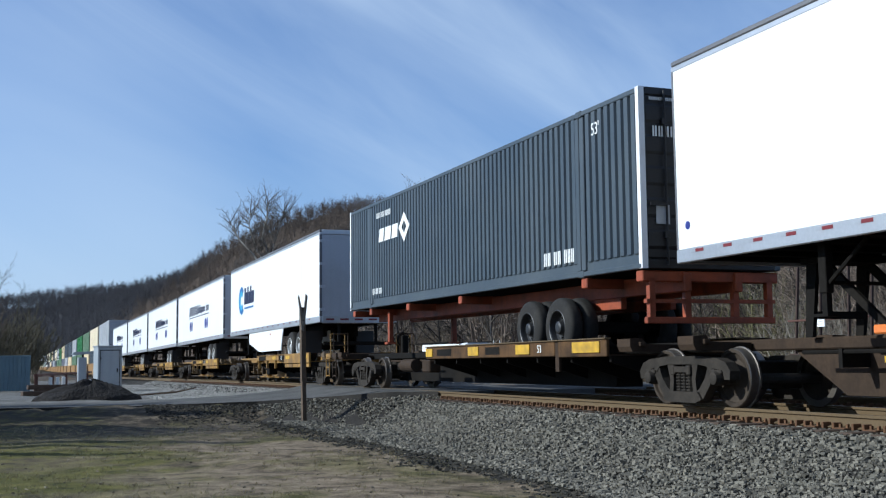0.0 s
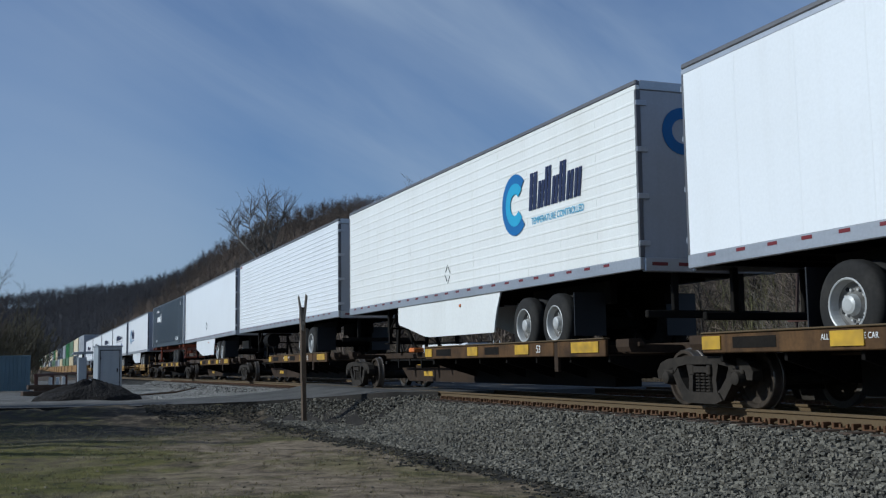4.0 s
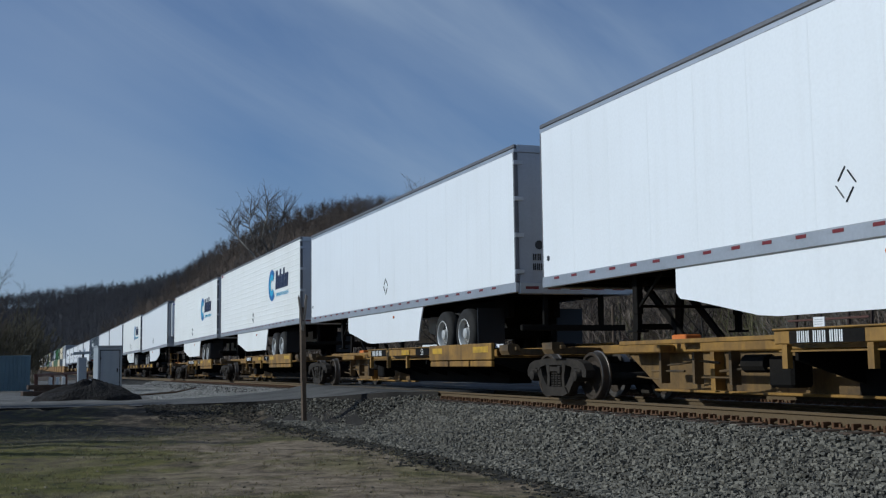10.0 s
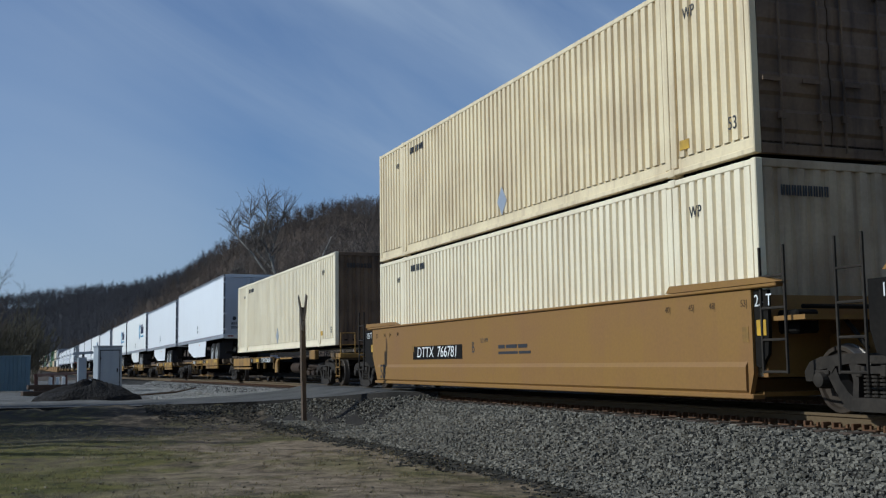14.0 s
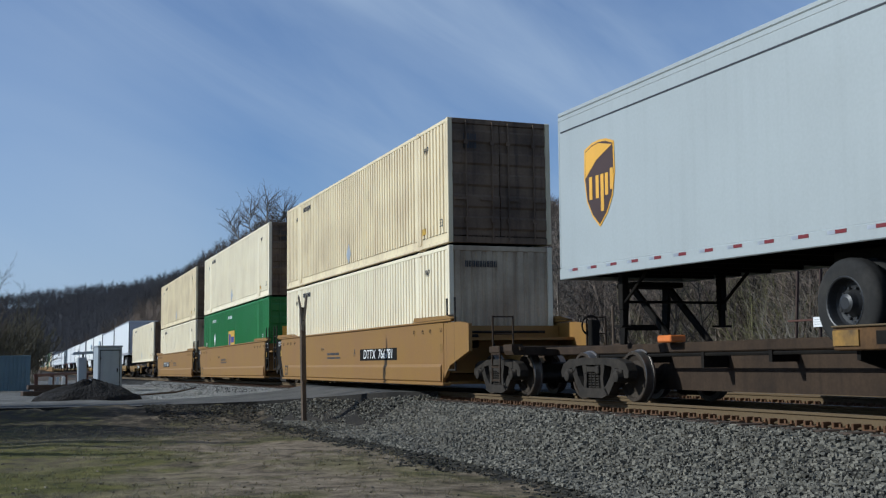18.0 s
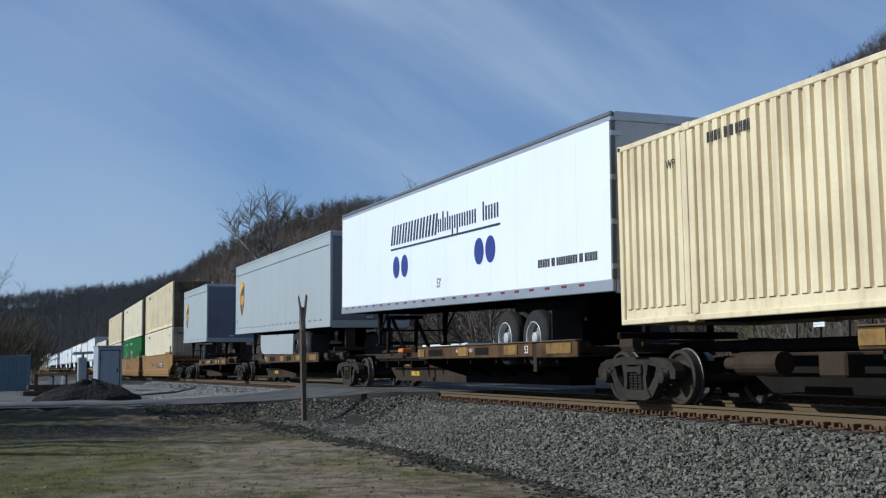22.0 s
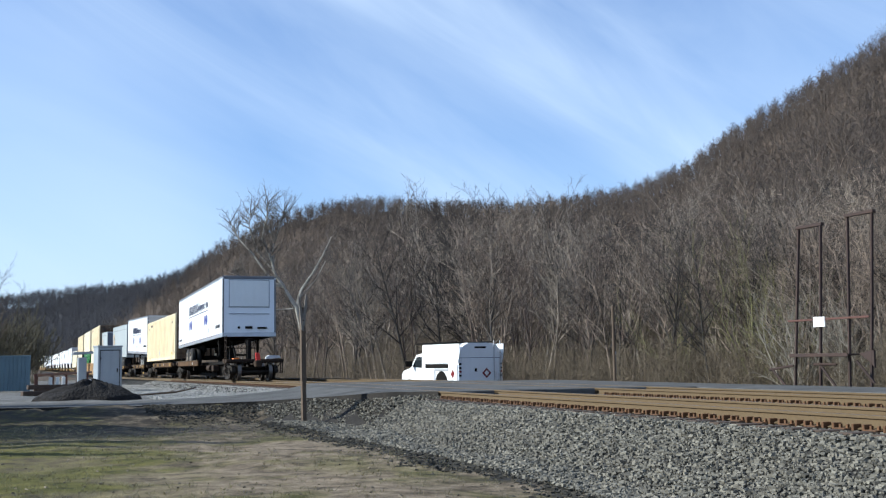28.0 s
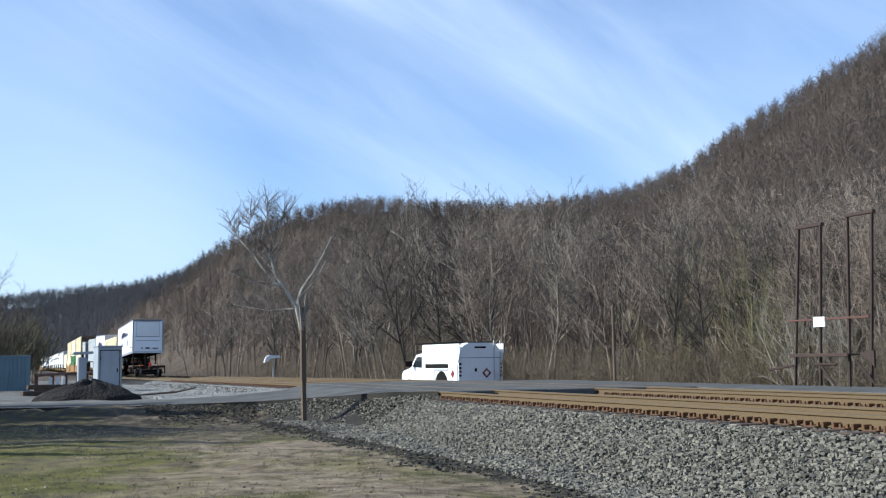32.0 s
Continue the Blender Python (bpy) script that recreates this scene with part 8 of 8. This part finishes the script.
# dense conifers added out of view beside the lane to deepen the lot's shade
for i, (x, y, h) in enumerate(((-4.6, 30.6, 5.0), (-5.8, 33.0, 6.2), (-4.2, 34.6, 5.2), (-6.4, 28.6, 6.4), (-7.5, 36.0, 7.0), (-9.5, 26.2, 8.0), (-5.0, 32.0, 4.0), (-10.0, 31.5, 8.4), (-3.6, 29.0, 3.6), (-3.4, 32.8, 3.8), (-7.0, 30.2, 6.4), (-8.0, 33.6, 7.4), (-6.0, 25.4, 5.6), (-4.4, 27.2, 4.4), (-5.4, 23.8, 4.4), (-3.4, 30.6, 3.4), (-7.8, 22.6, 5.6), (-4.8, 28.6, 5.0))):
    K = still("conifer", "unseen conifer added to shade the lot", "tree", pose(x, y, float(ground_z(x, y)) - 0.1), "conifers beside the lane")
    part("trunk", Shape().tube((0, 0, 0), (0, 0, h), 0.16, 0.03, n=6), BARK, K)
    rs = random.Random(90 + i)
    L2 = Limbs()
    for j in range(170):
        q = rs.random()
        z = h * (0.15 + 0.85 * q)
        a, ln = rs.uniform(0, 6.28), (1 - q) ** 0.8 * h * 0.17 * rs.uniform(0.5, 1.1) + 0.2
        L2.limb(np.array([0.0, 0.0, z]), np.array([math.cos(a) * ln, math.sin(a) * ln, z - 0.2 * ln]), 0.16, 0.0, 4)
    part("crown", mesh_from("crown", np.array(L2.v), L2.f, NEEDLE), NEEDLE, K, "dark drooping needled boughs")

# bare trees behind the blue container
for x, y, k, sc in ((-3.2, 92, 1, 0.55), (-2.0, 99, 3, 0.6), (-0.6, 104, 5, 0.5), (-4.5, 95, 2, 0.7)):
    edge_tree(x, y, k, sc, 40 * k)


# ---- track pieces: ties, plates and spikes, loose stones ----
tie_me = Shape().box(-1.30, 1.30, -0.115, 0.115, -0.35, -0.175, 0.012).mesh("tie", TIE)
plate = Shape()
for g in (-0.755, 0.755):
    plate.box(g - 0.19, g + 0.19, -0.10, 0.10, -0.175, -0.160, 0.004)
    for dx in (-0.10, 0.10):
        for dy in (-0.06, 0.06):
            plate.box(g + dx - 0.016, g + dx + 0.016, dy - 0.016, dy + 0.016, -0.16, -0.115)
    for q in (-1, 1):
        plate.box(g - 0.13, g + 0.13, q * 0.17 - 0.02, q * 0.17 + 0.02, -0.19, -0.105, 0.006)
plate_me = plate.mesh("tie_plate", SPIKE)
for c, y0, y1 in ((XC, 3.0, 24.5), (XC, 39.9, 75.0), (XF, 8.0, 24.5), (XF, 39.9, 70.0)):
    y = y0
    while y < y1:
        t = tagged(new("tie", tie_me), "weathered timber tie bedded in ballast", "tie", "track ties", kind="structure")
        t.matrix_basis = pose(c, y, float(track_z(y)), 0, 0, 0.6 * math.sin(y * 7))
        part("tie_plate", plate_me, SPIKE, t)
        y += 0.52

rng = random.Random(3)
STONES = []
for k in range(6):
    cube = [(x * rng.uniform(0.35, 1.0), y * rng.uniform(0.35, 1.0), z * rng.uniform(0.3, 0.9)) for x in (-1, 1) for y in (-1, 1) for z in (-1, 1)]
    STONES.append((np.array(cube) * (1.25, 0.85, 0.7), np.array([(0, 1, 3), (0, 3, 2), (4, 6, 7), (4, 7, 5), (0, 4, 5), (0, 5, 1), (2, 3, 7), (2, 7, 6), (0, 2, 6), (0, 6, 4), (1, 5, 7), (1, 7, 3)])))


def stones(name, label, n, seed, place, mat=STONE):
    r = np.random.RandomState(seed)
    vs, fs, o = [], [], 0
    for i in range(n):
        x, y, z, s = place(r)
        v, f = STONES[r.randint(6)]
        a, b = r.uniform(0, 6.28, 2)
        ca, sa, cb, sb = math.cos(a), math.sin(a), math.cos(b), math.sin(b)
        R = np.array([[ca, -sa, 0], [sa, ca, 0], [0, 0, 1]]) @ np.array([[1, 0, 0], [0, cb, -sb], [0, sb, cb]])
        vs.append((v * s) @ R.T + (x, y, z))
        fs.append(f + o)
        o += len(v)
    V, F = np.concatenate(vs), np.concatenate(fs)
    me = bpy.data.meshes.new(name)
    me.vertices.add(len(V))
    me.vertices.foreach_set("co", V.astype(np.float32).ravel())
    me.loops.add(len(F) * 3)
    me.loops.foreach_set("vertex_index", F.ravel().astype(np.int32))
    me.polygons.add(len(F))
    me.polygons.foreach_set("loop_start", (np.arange(len(F)) * 3).astype(np.int32))
    me.materials.append(mat)
    me.update(calc_edges=True)
    me.shade_flat()
    return tagged(new(name, me), label, "stones", kind="stuff")


def shoulder(r):
    y = 5.5 + 26.5 * r.random() ** 1.25
    x = 9.36 - (3.05 if y < 26 else 3.25) * r.random() ** 1.05
    g = float(ground_z(x, y))
    bed = float(bed_z(np.array(x), XC, 0))
    z = max(bed, g) if y < 24.5 else g
    if y > np.interp(x, [p[0] for p in road_near], [p[1] for p in road_near]) - 0.15:
        y -= 9.0
        z = max(bed, float(ground_z(x, y)))
    return x, y, z + r.uniform(-0.02, 0.035), 0.015 + 0.024 * r.random() ** 1.5


def between(r):
    y = 38 + 44 * r.random() ** 1.4
    x = r.uniform(4.6, 9.3)
    if y < np.interp(x, [p[0] for p in road_far], [p[1] for p in road_far]) + 0.1:
        y += 6.0
    z = max(float(bed_z(np.array(x), XC, 0)) + float(track_z(y)), float(ground_z(x, y)))
    return x, y, z + r.uniform(0, 0.02), r.uniform(0.018, 0.036)


stones("ballast_stones", "loose crushed grey stones on the ballast shoulder", 72000, 1, shoulder)
stones("ballast_stones", "loose crushed pale stones beyond the crossing", 18000, 2, between, STONE_PALE)


# dry grass tufts and clods on the lot
def tufts(name, label, n, seed, mat):
    r = np.random.RandomState(seed)
    V, F = [], []
    for i in range(n):
        y = 11.5 + 18 * r.random()
        x = r.uniform(-1.2, 6.6)
        if math.sin(x * 1.3 + 2 * math.sin(y * 0.5)) + math.sin(y * 0.9 + x) < r.uniform(-1.4, 1.2):
            continue
        z = float(ground_z(x, y))
        for b in range(5):
            a, t = r.uniform(0, 6.28), r.uniform(0.3, 1.1)
            h, w = r.uniform(0.02, 0.055), r.uniform(0.003, 0.007)
            bx, by = x + r.normal(0, 0.03), y + r.normal(0, 0.03)
            o = len(V)
            V += [(bx - w, by, z - 0.01), (bx + w, by, z - 0.01), (bx + math.cos(a) * h * t, by + math.sin(a) * h * t, z + h)]
            F.append((o, o + 1, o + 2))
    me = bpy.data.meshes.new(name)
    me.from_pydata(V, [], F)
    me.materials.append(mat)
    return tagged(new(name, me), label, "grass", kind="stuff")


DRY_GRASS = material("dry_grass", (0.34, 0.28, 0.15), 0.9, grain=0.2, stain=0.15, stain_scale=0.4, stain_colour=(0.22, 0.23, 0.07), vary=0.25)
tufts("grass", "short dry winter grass on the lot", 2600, 6, DRY_GRASS)


def lot(r):
    y = 11.5 + 18 * r.random() ** 1.2
    x = r.uniform(-1.2, 7.0)
    return x, y, float(ground_z(x, y)), r.uniform(0.008, 0.026)


CLOD_TAN = material("tan_clods", (0.15, 0.125, 0.09), 0.95, grain=0.2, stain=0.2, vary=0.5)
stones("pebbles", "scattered pebbles and clods on the lot", 420, 9, lot, CLOD_TAN)
CLOD = material("dark_weeds_and_clods", (0.030, 0.026, 0.018), 0.95, grain=0.3, stain=0.3, vary=0.5)


def toe(r):
    """Dark weeds and broken soil at the foot of the ballast and of the road bank."""
    if r.random() < 0.7:
        y = 9.5 + 21.5 * r.random() ** 1.2
        x = 6.25 + 0.25 * math.sin(y * 1.1) + r.normal(0, 0.32) * (0.5 + 0.8 * abs(math.sin(y * 0.45)))
    else:
        x = r.uniform(3.2, 8.4)
        y = float(np.interp(x, [p[0] for p in road_near], [p[1] for p in road_near])) - 0.15 - abs(r.normal(0, 0.9))
    z = max(float(bed_z(np.array(x), XC, 0)) if y < 24.5 else -1, float(ground_z(x, y)))
    return x, y, z - 0.008, r.uniform(0.012, 0.05)


stones("weeds", "dark dead weeds and clods along the foot of the ballast", 9000, 12, toe, CLOD)



def motions():
    """Keys every thing of the train along the track."""
    for ob, y, lift, lean in MOVING:
        rows = []
        for t in range(0, 33, 2):
            front = y + train_run(t)
            z0, z1 = float(track_z(front)), float(track_z(front - LEN))
            rows.append((float(t), pose(XC, front, lift + z0, lean - math.degrees(math.asin((z1 - z0) / LEN)))))
        walk(ob, rows)


motions()
